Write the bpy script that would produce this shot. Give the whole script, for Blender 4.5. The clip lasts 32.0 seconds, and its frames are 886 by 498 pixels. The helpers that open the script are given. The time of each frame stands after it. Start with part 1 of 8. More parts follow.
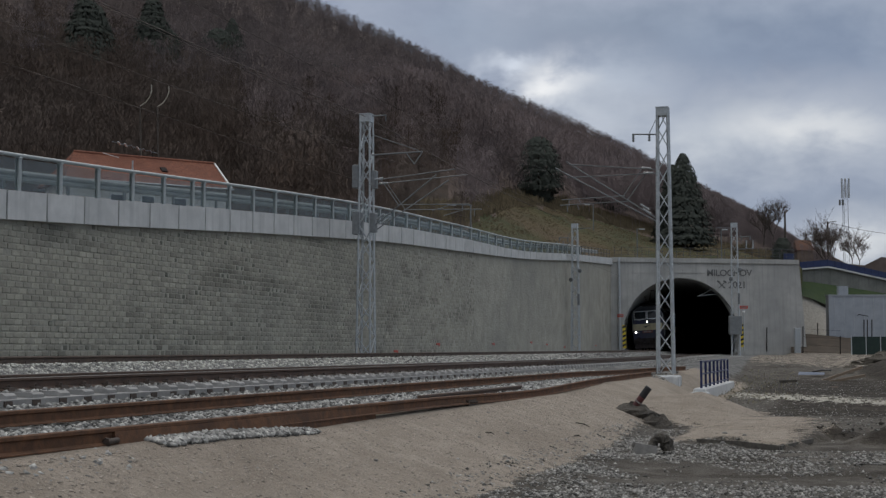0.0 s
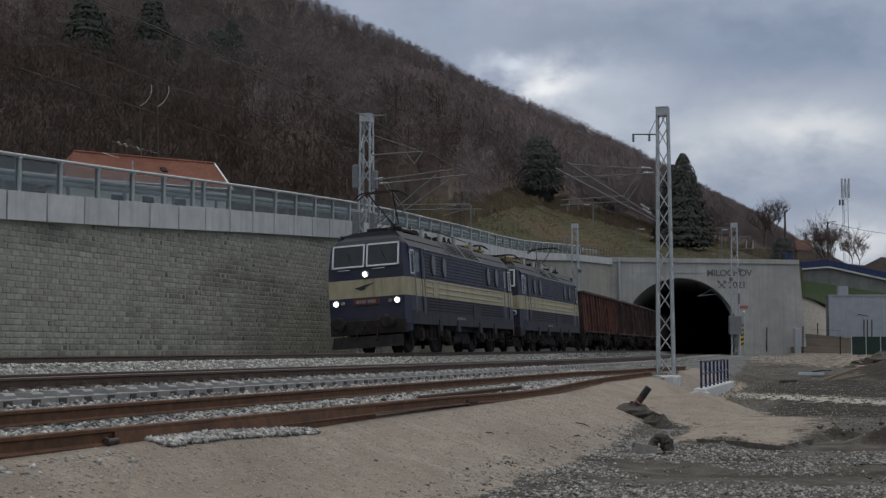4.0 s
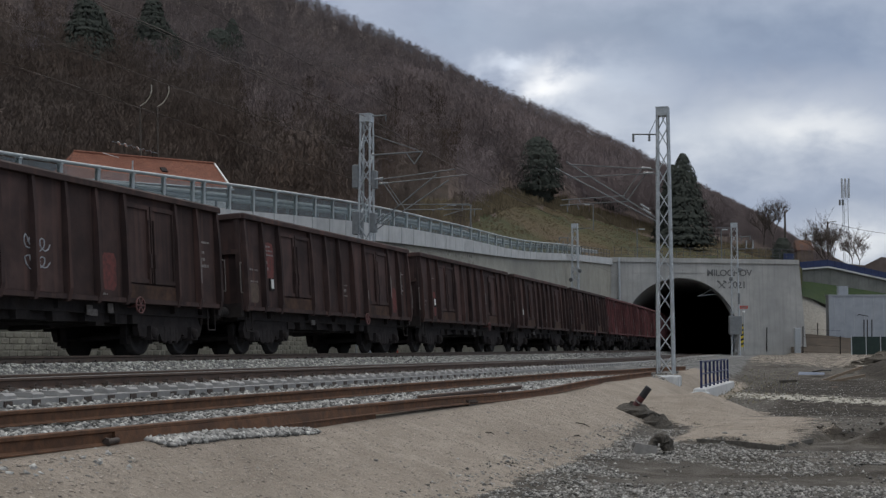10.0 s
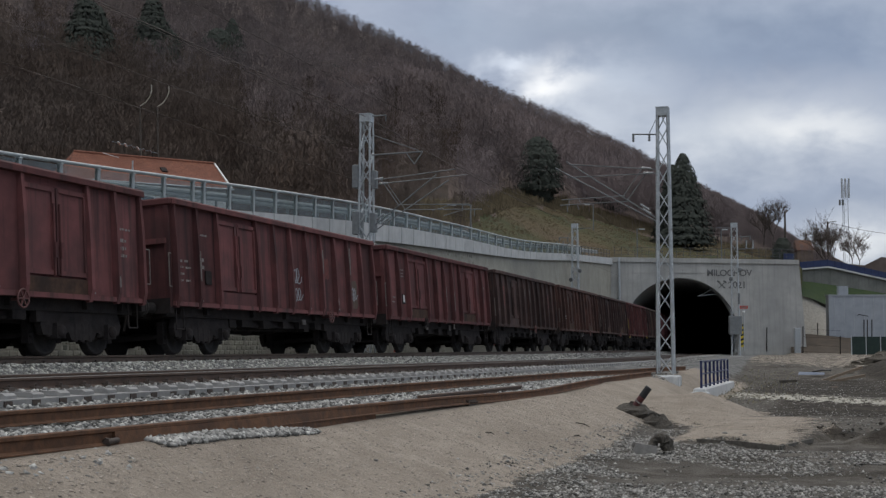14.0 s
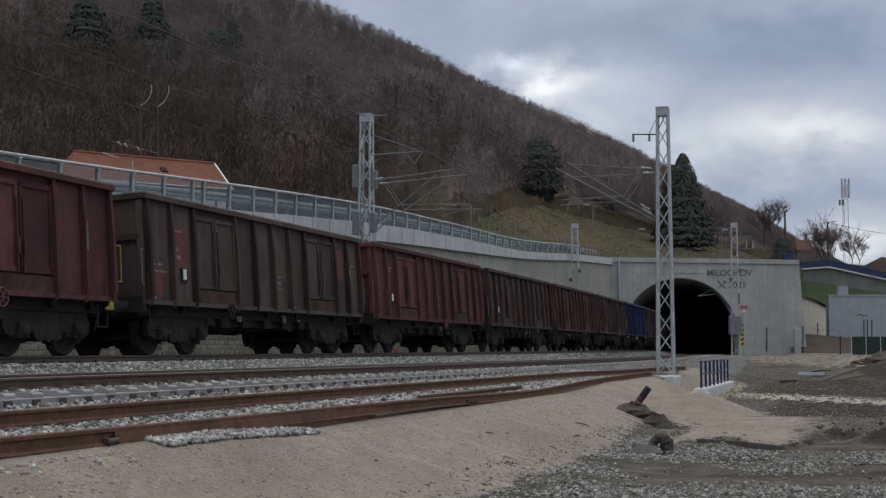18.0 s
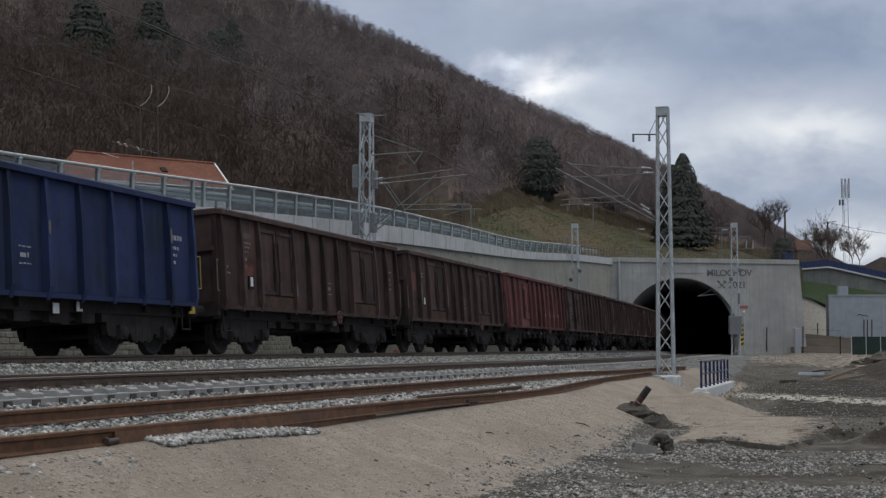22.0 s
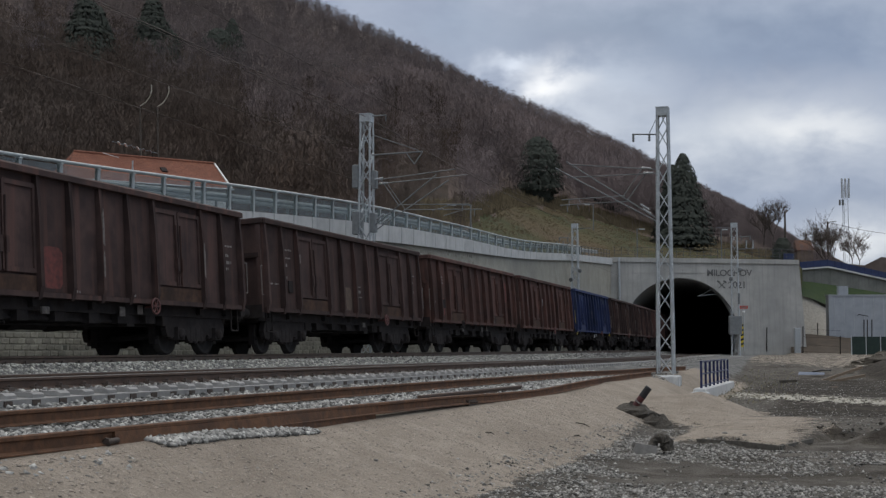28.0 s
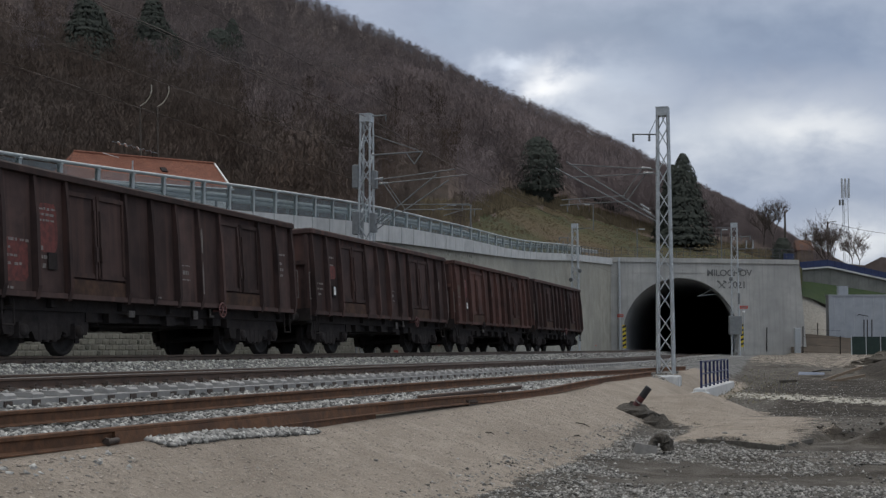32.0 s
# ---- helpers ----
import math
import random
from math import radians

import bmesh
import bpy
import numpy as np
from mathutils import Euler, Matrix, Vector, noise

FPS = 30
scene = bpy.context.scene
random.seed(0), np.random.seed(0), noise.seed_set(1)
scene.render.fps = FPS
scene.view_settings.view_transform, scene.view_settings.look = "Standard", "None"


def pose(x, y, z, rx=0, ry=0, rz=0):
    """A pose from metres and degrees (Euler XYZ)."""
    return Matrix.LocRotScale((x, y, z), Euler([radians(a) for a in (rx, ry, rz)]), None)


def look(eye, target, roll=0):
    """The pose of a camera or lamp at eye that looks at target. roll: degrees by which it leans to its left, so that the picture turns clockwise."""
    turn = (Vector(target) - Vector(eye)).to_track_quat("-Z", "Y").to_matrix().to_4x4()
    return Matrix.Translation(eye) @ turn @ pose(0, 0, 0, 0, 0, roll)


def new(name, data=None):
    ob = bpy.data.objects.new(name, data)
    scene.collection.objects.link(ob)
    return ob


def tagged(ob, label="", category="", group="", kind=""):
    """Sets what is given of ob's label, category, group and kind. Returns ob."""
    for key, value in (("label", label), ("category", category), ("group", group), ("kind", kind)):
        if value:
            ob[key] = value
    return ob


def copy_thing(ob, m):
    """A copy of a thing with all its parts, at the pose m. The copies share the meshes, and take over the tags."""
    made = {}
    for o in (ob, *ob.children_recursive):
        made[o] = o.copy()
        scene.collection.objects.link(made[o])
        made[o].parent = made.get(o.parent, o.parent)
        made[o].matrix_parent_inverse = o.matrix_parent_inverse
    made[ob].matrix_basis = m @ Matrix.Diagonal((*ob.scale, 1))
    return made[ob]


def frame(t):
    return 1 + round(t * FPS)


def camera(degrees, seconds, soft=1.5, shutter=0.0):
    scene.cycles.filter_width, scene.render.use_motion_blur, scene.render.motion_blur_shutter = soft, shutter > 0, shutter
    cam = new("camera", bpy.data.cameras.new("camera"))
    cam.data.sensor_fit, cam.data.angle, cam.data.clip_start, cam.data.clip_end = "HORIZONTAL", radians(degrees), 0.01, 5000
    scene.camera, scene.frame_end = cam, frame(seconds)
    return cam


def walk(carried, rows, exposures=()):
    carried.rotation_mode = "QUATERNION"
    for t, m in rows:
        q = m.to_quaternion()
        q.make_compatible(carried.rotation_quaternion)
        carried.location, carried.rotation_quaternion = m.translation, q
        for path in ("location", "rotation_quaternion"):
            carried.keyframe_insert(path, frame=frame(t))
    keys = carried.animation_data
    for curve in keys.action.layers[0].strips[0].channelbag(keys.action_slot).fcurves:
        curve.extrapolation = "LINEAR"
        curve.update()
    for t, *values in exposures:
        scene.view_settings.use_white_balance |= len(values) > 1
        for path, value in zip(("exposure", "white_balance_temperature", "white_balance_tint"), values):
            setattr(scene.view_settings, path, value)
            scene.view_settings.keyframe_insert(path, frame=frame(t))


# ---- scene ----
# ------------------------------------------------------------------ plan
# The line runs along +y and bends gently to the left towards the tunnel.
# s: metres along the line, off: metres to its right, z: above the rails.
S0, S1, RAD = 25.77, 150.0, 1385.4
CANT = 0.0634
EYE = Vector((16.019, 0.0, 0.202))
YAW, PITCH = 0.311657, 0.0761945
LENS = 37.644


def along(s, off=0.0, z=0.0):
    """The place at s metres along the line, off to its right, z up."""
    if s <= S0:
        return Vector((off, s, z))
    a = (min(s, S1) - S0) / RAD
    x, y = -RAD + (RAD + off) * math.cos(a), S0 + (RAD + off) * math.sin(a)
    if s > S1:
        x -= math.sin(a) * (s - S1)
        y += math.cos(a) * (s - S1)
    return Vector((x, y, z))


def heading(s):
    return max(0.0, (min(s, S1) - S0) / RAD)


def on_line(s, off=0.0, z=0.0, cant=0.0):
    """A pose on the line: y along it, x to the right."""
    return Matrix.Translation(along(s, off, z)) @ Matrix.Rotation(heading(s), 4, "Z") @ Matrix.Rotation(-cant, 4, "Y")


def bearing(phi, r, z=0.0):
    """A place r metres from the eye, phi radians to the left of +y."""
    return Vector((EYE.x - math.sin(phi) * r, math.cos(phi) * r, z))


def lerp_table(x, table):
    if x <= table[0][0]:
        return table[0][1]
    for (a, p), (b, q) in zip(table, table[1:]):
        if x <= b:
            return p + (q - p) * (x - a) / (b - a)
    return table[-1][1]


# ------------------------------------------------------------------ camera
cam = camera(LENS, 32.0, soft=1.35)
VIEW = Vector((-math.sin(YAW) * math.cos(PITCH), math.cos(YAW) * math.cos(PITCH), math.sin(PITCH)))
AT = look(EYE, EYE + VIEW)
walk(cam, [(0.0, AT), (32.0, AT)], [(0.0, 0.0), (4.0, 0.0), (7.0, 0.14), (9.0, 0.22), (32.0, 0.22)])

# ------------------------------------------------------------------ world and sun
SUN_UP, SUN_LEFT = radians(32), radians(14)
world = bpy.data.worlds.new("sky")
scene.world = world
world.use_nodes = True
scene.view_settings.exposure = 0.0


# clouds ahead: bearing, height, width and depth as slopes, then tone and strength
CLOUDS = [
    (0.142, 0.170, 0.113, 0.026, (0.185, 0.245, 0.345), 0.80),
    (0.235, 0.172, 0.135, 0.030, (0.215, 0.285, 0.405), 0.70),
    (0.012, 0.172, 0.045, 0.024, (0.26, 0.33, 0.45), 0.85),
    (0.262, 0.152, 0.110, 0.018, (0.185, 0.250, 0.375), 0.70),
    (0.290, 0.205, 0.070, 0.018, (0.30, 0.365, 0.475), 0.60),
    (0.120, 0.127, 0.048, 0.022, (0.47, 0.54, 0.65), 0.80),
    (0.190, 0.085, 0.070, 0.026, (0.48, 0.535, 0.62), 0.85),
    (0.040, 0.139, 0.018, 0.011, (0.76, 0.82, 0.91), 0.90),
    (0.079, 0.127, 0.024, 0.013, (0.96, 0.97, 0.98), 1.00),
    (0.105, 0.111, 0.039, 0.020, (0.54, 0.595, 0.68), 0.55),
    (0.272, 0.090, 0.082, 0.024, (0.60, 0.64, 0.70), 0.92),
    (0.298, 0.090, 0.045, 0.010, (0.73, 0.755, 0.79), 0.70),
    (0.211, 0.055, 0.052, 0.013, (0.39, 0.445, 0.54), 0.50),
    (0.270, 0.034, 0.096, 0.016, (0.235, 0.295, 0.42), 0.92),
    (0.335, 0.006, 0.039, 0.017, (0.63, 0.67, 0.73), 0.90),
]


def build_sky():
    nt = world.node_tree
    nt.nodes.clear()
    N, K = nt.nodes.new, nt.links.new

    def math_node(op, a, b=None, clamp=False):
        n = N("ShaderNodeMath")
        n.operation, n.use_clamp = op, clamp
        for i, v in enumerate((a, b)):
            if v is None:
                continue
            if isinstance(v, (int, float)):
                n.inputs[i].default_value = v
            else:
                K(v, n.inputs[i])
        return n.outputs[0]

    def ramp(fac, stops):
        n = N("ShaderNodeValToRGB")
        while len(n.color_ramp.elements) < len(stops):
            n.color_ramp.elements.new(0.5)
        for e, (p, c) in zip(n.color_ramp.elements, stops):
            e.position, e.color = p, (*c, 1)
        K(fac, n.inputs[0])
        return n.outputs[0]

    def noise_node(scale, detail, vec, rough=0.55, distort=0.0):
        n = N("ShaderNodeTexNoise")
        n.inputs["Scale"].default_value, n.inputs["Detail"].default_value = scale, detail
        n.inputs["Roughness"].default_value, n.inputs["Distortion"].default_value = rough, distort
        K(vec, n.inputs["Vector"])
        return n.outputs["Fac"]

    def axis_dot(way):
        n = N("ShaderNodeVectorMath")
        n.operation = "DOT_PRODUCT"
        n.inputs[1].default_value = way
        K(co, n.inputs[0])
        return n.outputs["Value"]

    def blend(fac, a, b, mode="MIX"):
        n = N("ShaderNodeMixRGB")
        n.blend_type = mode
        for i, v in enumerate((fac, a, b)):
            if isinstance(v, (int, float)):
                n.inputs[i].default_value = v
            elif isinstance(v, tuple):
                n.inputs[i].default_value = (*v, 1)
            else:
                K(v, n.inputs[i])
        return n.outputs[0]

    co = N("ShaderNodeTexCoord").outputs["Generated"]
    flat = N("ShaderNodeMapping")
    flat.inputs["Scale"].default_value = (1, 1, 1.7)
    K(co, flat.inputs["Vector"])
    sep = N("ShaderNodeSeparateXYZ")
    K(co, sep.inputs[0])
    up = sep.outputs["Z"]
    big = noise_node(3.1, 3, flat.outputs[0], 0.55, 0.4)
    mid = noise_node(9.0, 4, flat.outputs[0], 0.55, 0.3)
    fine = noise_node(24.0, 4, flat.outputs[0], 0.55, 0.2)
    # cloud decks by height over the horizon, broken up by noise
    wob = math_node("ADD", up, math_node("MULTIPLY", math_node("SUBTRACT", big, 0.5), 0.10))
    deck = ramp(wob, [(0.0, (0.44, 0.50, 0.585)), (0.06, (0.335, 0.41, 0.525)), (0.10, (0.230, 0.305, 0.435)), (0.155, (0.426, 0.490, 0.580)),
                      (0.205, (0.240, 0.310, 0.419)), (0.27, (0.171, 0.225, 0.316)), (0.42, (0.510, 0.550, 0.621)), (0.7, (0.882, 0.920, 0.973)), (1.0, (1.0, 1.0, 1.0))])
    # the sky over the tunnel: slate cloud, a torn bright gap over the ridge and paler haze to its right
    right = Vector((math.cos(YAW), math.sin(YAW), 0))
    ahead = axis_dot(VIEW)
    safe = math_node("MAXIMUM", ahead, 0.2)
    u = math_node("DIVIDE", axis_dot(right), safe)
    v = math_node("DIVIDE", axis_dot(right.cross(VIEW)), safe)
    u = math_node("ADD", u, math_node("ADD", math_node("MULTIPLY", math_node("SUBTRACT", mid, 0.5), 0.11), math_node("MULTIPLY", math_node("SUBTRACT", fine, 0.5), 0.035)))
    v = math_node("ADD", v, math_node("ADD", math_node("MULTIPLY", math_node("SUBTRACT", big, 0.5), 0.03), math_node("MULTIPLY", math_node("SUBTRACT", fine, 0.5), 0.045)))
    col = (0.30, 0.355, 0.47)
    for cu, cv, wu, wv, tone, amount in CLOUDS:
        a = math_node("DIVIDE", math_node("SUBTRACT", u, cu), wu)
        b = math_node("DIVIDE", math_node("SUBTRACT", v, cv), wv)
        r2 = math_node("ADD", math_node("MULTIPLY", a, a), math_node("MULTIPLY", b, b))
        col = blend(math_node("MULTIPLY", math_node("POWER", 2.718, math_node("MULTIPLY", r2, -1.0)), amount), col, tone)
    col = blend(0.9, col, ramp(fine, [(0.3, (0.90, 0.91, 0.93)), (0.5, (1, 1, 1)), (0.7, (1.07, 1.06, 1.05))]), "MULTIPLY")
    col = blend(0.9, col, ramp(mid, [(0.32, (0.80, 0.83, 0.88)), (0.5, (1, 1, 1)), (0.68, (1.13, 1.11, 1.08))]), "MULTIPLY")
    sky = blend(math_node("MULTIPLY", math_node("SUBTRACT", ahead, 0.86), 12.0, clamp=True), deck, col)
    # thin clear sky above the clouds
    clear = N("ShaderNodeTexSky")
    clear.sky_type, clear.sun_disc = "NISHITA", False
    clear.sun_elevation, clear.sun_rotation = SUN_UP, -SUN_LEFT
    b1, b2, add, out = N("ShaderNodeBackground"), N("ShaderNodeBackground"), N("ShaderNodeAddShader"), N("ShaderNodeOutputWorld")
    K(sky, b1.inputs["Color"])
    b1.inputs["Strength"].default_value = 0.86
    K(clear.outputs[0], b2.inputs["Color"])
    b2.inputs["Strength"].default_value = 0.006
    K(b1.outputs[0], add.inputs[0])
    K(b2.outputs[0], add.inputs[1])
    K(add.outputs[0], out.inputs["Surface"])


build_sky()
sun = new("sun", bpy.data.lights.new("sun", "SUN"))
sun.data.energy, sun.data.angle, sun.data.color = 0.55, radians(25), (1.0, 0.95, 0.88)
sun.matrix_world = look((0, 0, 60), Vector((0, 0, 60)) - Vector((-math.sin(SUN_LEFT) * math.cos(SUN_UP), math.cos(SUN_LEFT) * math.cos(SUN_UP), math.sin(SUN_UP))))


# ------------------------------------------------------------------ materials
def material(name, low, high, scale=4.0, rough=0.85, metal=0.0, bump=0.25, bump_scale=None, stain=None, stain_scale=0.35,
             stain_amount=0.5, island=0.0, each=0.0, stretch=(1, 1, 1), bump_depth=0.02, spec=0.5, streak=None, streak_amount=0.5, own="", canopy=False):
    """Two tones by fine noise, stains by coarse noise, relief; island and each: how far pieces differ; own: a mesh value of each tree or stone."""
    m = bpy.data.materials.new(name)
    m.use_nodes = True
    nt = m.node_tree
    N, K = nt.nodes.new, nt.links.new
    bsdf = nt.nodes["Principled BSDF"]
    bsdf.inputs["Roughness"].default_value, bsdf.inputs["Metallic"].default_value = rough, metal
    bsdf.inputs["Specular IOR Level"].default_value = spec
    co = N("ShaderNodeTexCoord").outputs["Object"]
    mp = N("ShaderNodeMapping")
    mp.inputs["Scale"].default_value = stretch
    K(co, mp.inputs["Vector"])
    info = N("ShaderNodeObjectInfo").outputs["Random"]

    def tex(sc, detail=5.0, vec=mp.outputs[0]):
        n = N("ShaderNodeTexNoise")
        n.inputs["Scale"].default_value, n.inputs["Detail"].default_value, n.inputs["Roughness"].default_value = sc, min(detail, 3.0), 0.6
        K(vec, n.inputs["Vector"])
        if not each:
            return n.outputs["Fac"]
        n.noise_dimensions = "4D"
        mu = N("ShaderNodeMath")
        mu.operation = "MULTIPLY"
        mu.inputs[1].default_value = 37.0
        K(info, mu.inputs[0])
        K(mu.outputs[0], n.inputs["W"])
        return n.outputs["Fac"]

    def span(v, a, b, c, d):
        n = N("ShaderNodeMapRange")
        for i, x in enumerate((a, b, c, d)):
            n.inputs[i + 1].default_value = x
        K(v, n.inputs[0])
        return n.outputs[0]

    def mixed(fac, a, b, blend="MIX"):
        n = N("ShaderNodeMixRGB")
        n.blend_type = blend
        for i, v in enumerate((fac, a, b)):
            if isinstance(v, (int, float)):
                n.inputs[i].default_value = v
            elif isinstance(v, tuple):
                n.inputs[i].default_value = (*v, 1)
            else:
                K(v, n.inputs[i])
        return n.outputs[0]

    grain = tex(scale)
    col = mixed(span(grain, 0.32, 0.68, 0, 1), low, high)
    if stain:
        col = mixed(span(tex(stain_scale, 4), 0.46, 0.66, 0, stain_amount), col, stain)
    if streak:
        mp2 = N("ShaderNodeMapping")
        mp2.inputs["Scale"].default_value = (2.2, 2.2, 0.12)
        K(co, mp2.inputs["Vector"])
        col = mixed(span(tex(2.0, 4, mp2.outputs[0]), 0.5, 0.68, 0, streak_amount), col, streak)
    for amount, source in ((island, "island"), (each, "each")):
        if amount:
            rnd = N("ShaderNodeNewGeometry").outputs["Random Per Island"] if source == "island" else info
            val = span(rnd, 0, 1, 1 - amount, 1 + amount)
            g = N("ShaderNodeCombineColor")
            for i in range(3):
                K(val, g.inputs[i])
            col = mixed(1.0, col, g.outputs[0], "MULTIPLY")
    if canopy:
        n = N("ShaderNodeCombineXYZ")
        for i, x in enumerate((0.25, -0.45, 0.85)):
            n.inputs[i].default_value = x
        blend_ = N("ShaderNodeMix")
        blend_.data_type = "VECTOR"
        blend_.inputs[0].default_value = 0.8
        K(N("ShaderNodeNewGeometry").outputs["Normal"], blend_.inputs[4])
        K(n.outputs[0], blend_.inputs[5])
        unit = N("ShaderNodeVectorMath")
        unit.operation = "NORMALIZE"
        K(blend_.outputs[1], unit.inputs[0])
        K(unit.outputs[0], bsdf.inputs["Normal"])
    if own:
        at = N("ShaderNodeAttribute")
        at.attribute_name = own
        g = N("ShaderNodeCombineColor")
        for i in range(3):
            K(at.outputs["Fac"], g.inputs[i])
        col = mixed(1.0, col, g.outputs[0], "MULTIPLY")
    K(col, bsdf.inputs["Base Color"])
    K(span(grain, 0.2, 0.8, max(0.05, rough - 0.12), min(1, rough + 0.1)), bsdf.inputs["Roughness"])
    if bump:
        bp = N("ShaderNodeBump")
        bp.inputs["Strength"].default_value, bp.inputs["Distance"].default_value = bump, bump_depth
        K(tex(bump_scale or scale * 2.5), bp.inputs["Height"])
        K(bp.outputs[0], bsdf.inputs["Normal"])
    return m


def glass_material(name, tint=(0.75, 0.82, 0.84), rough=0.05, clear=0.6):
    """Thin pane: clear in part, the rest a faint tinted gloss."""
    m = bpy.data.materials.new(name)
    m.use_nodes = True
    nt = m.node_tree
    N, K = nt.nodes.new, nt.links.new
    nt.nodes.remove(nt.nodes["Principled BSDF"])
    out = nt.nodes["Material Output"]
    t, g, d, mix, mix2 = N("ShaderNodeBsdfTransparent"), N("ShaderNodeBsdfGlossy"), N("ShaderNodeBsdfDiffuse"), N("ShaderNodeMixShader"), N("ShaderNodeMixShader")
    t.inputs["Color"].default_value = (*tint, 1)
    g.inputs["Roughness"].default_value = rough
    d.inputs["Color"].default_value = (0.35, 0.4, 0.42, 1)
    dust = N("ShaderNodeTexNoise")
    dust.inputs["Scale"].default_value = 1.7
    sp = N("ShaderNodeMapRange")
    for i, x in enumerate((0.3, 0.75, (1 - clear) * 0.2, (1 - clear) * 0.6)):
        sp.inputs[i + 1].default_value = x
    K(dust.outputs["Fac"], sp.inputs[0])
    K(sp.outputs[0], mix.inputs[0])
    K(t.outputs[0], mix.inputs[1])
    K(d.outputs[0], mix.inputs[2])
    mix2.inputs[0].default_value = 0.05
    K(mix.outputs[0], mix2.inputs[1])
    K(g.outputs[0], mix2.inputs[2])
    K(mix2.outputs[0], out.inputs["Surface"])
    return m


def lamp_material(name, color, strength):
    m = bpy.data.materials.new(name)
    m.use_nodes = True
    b = m.node_tree.nodes["Principled BSDF"]
    b.inputs["Base Color"].default_value = (0.9, 0.9, 0.85, 1)
    b.inputs["Emission Color"].default_value = (*color, 1)
    b.inputs["Emission Strength"].default_value = strength
    return m


def ground_material():
    """Earth, mud, pale sand, sand and ballast bed, laid out by the sheet's own soil values with ragged edges."""
    m = bpy.data.materials.new("yard_ground")
    m.use_nodes = True
    nt = m.node_tree
    N, K = nt.nodes.new, nt.links.new
    bsdf = nt.nodes["Principled BSDF"]
    bsdf.inputs["Roughness"].default_value = 0.93
    bsdf.inputs["Specular IOR Level"].default_value = 0.1
    co = N("ShaderNodeTexCoord").outputs["Object"]

    def tex(sc, detail=3.0):
        n = N("ShaderNodeTexNoise")
        n.inputs["Scale"].default_value, n.inputs["Detail"].default_value, n.inputs["Roughness"].default_value = sc, detail, 0.65
        K(co, n.inputs["Vector"])
        return n.outputs["Fac"]

    def span(v, a, b, c, d):
        n = N("ShaderNodeMapRange")
        for i, x in enumerate((a, b, c, d)):
            n.inputs[i + 1].default_value = x
        K(v, n.inputs[0])
        return n.outputs[0]

    def mixed(fac, a, b):
        n = N("ShaderNodeMixRGB")
        for i, v in enumerate((fac, a, b)):
            if isinstance(v, tuple):
                n.inputs[i].default_value = (*v, 1)
            else:
                K(v, n.inputs[i])
        return n.outputs[0]

    wide, mid, fine, grit, speck = tex(0.35), tex(2.0), tex(9.0), tex(38.0, 2), tex(17.0, 4)

    def tone(low, high, dark):
        c = mixed(span(mid, 0.35, 0.65, 0, 1), low, high)
        c = mixed(span(wide, 0.5, 0.68, 0, 0.75), c, dark)
        c = mixed(span(speck, 0.56, 0.70, 0, 0.55), c, tuple(v * 0.55 for v in dark))
        return mixed(span(grit, 0.56, 0.72, 0, 0.5), c, tuple(min(1, v * 1.45) for v in high))

    def ragged(name, width=0.14):
        a = N("ShaderNodeAttribute")
        a.attribute_name = name
        add = N("ShaderNodeMath")
        add.operation = "ADD"
        K(a.outputs["Fac"], add.inputs[0])
        mu = N("ShaderNodeMath")
        mu.operation = "ADD"
        K(span(mid, 0.25, 0.75, -0.3, 0.3), mu.inputs[0])
        K(span(grit, 0.25, 0.75, -0.22, 0.22), mu.inputs[1])
        K(mu.outputs[0], add.inputs[1])
        return span(add.outputs[0], 0.5 - width / 2, 0.5 + width / 2, 0, 1)

    col = tone((0.075, 0.066, 0.055), (0.15, 0.136, 0.118), (0.045, 0.038, 0.031))
    col = mixed(ragged("mud"), col, tone((0.034, 0.029, 0.0235), (0.07, 0.06, 0.049), (0.026, 0.022, 0.018)))
    col = mixed(ragged("pale"), col, tone((0.36, 0.335, 0.285), (0.56, 0.53, 0.46), (0.22, 0.2, 0.165)))
    col = mixed(ragged("sand"), col, tone((0.290, 0.246, 0.200), (0.372, 0.318, 0.261), (0.244, 0.205, 0.165)))
    col = mixed(ragged("ballast", 0.15), col, tone((0.09, 0.089, 0.086), (0.24, 0.237, 0.228), (0.10, 0.10, 0.097)))
    K(col, bsdf.inputs["Base Color"])
    bp = N("ShaderNodeBump")
    bp.inputs["Strength"].default_value, bp.inputs["Distance"].default_value = 1.0, 0.095
    K(mixed(span(grit, 0, 1, 0.15, 0.5), fine, grit), bp.inputs["Height"])
    K(bp.outputs[0], bsdf.inputs["Normal"])
    return m


M_EARTH = ground_material()
M_SAND_PALE = material("pale_sand", (0.38, 0.35, 0.30), (0.52, 0.48, 0.42), 5, 0.95, bump=0.5, bump_scale=18)
M_BALLAST = material("ballast_stone", (0.17, 0.166, 0.157), (0.46, 0.448, 0.418), 9, 0.9, bump=0.2, spec=0.2, island=0.72)
M_BALLAST_NEW = material("fresh_ballast_stone", (0.27, 0.262, 0.235), (0.60, 0.585, 0.53), 9, 0.9, bump=0.2, spec=0.2, island=0.5)
M_GRAVEL = material("gravel_stone", (0.10, 0.094, 0.085), (0.38, 0.364, 0.335), 9, 0.9, bump=0.2, island=0.75, spec=0.2)
M_RAIL = material("rusty_rail", (0.088, 0.047, 0.029), (0.185, 0.095, 0.053), 7, 0.8, 0.1, bump=0.3, bump_scale=40, spec=0.25, stain=(0.06, 0.037, 0.027), stain_scale=1.5)
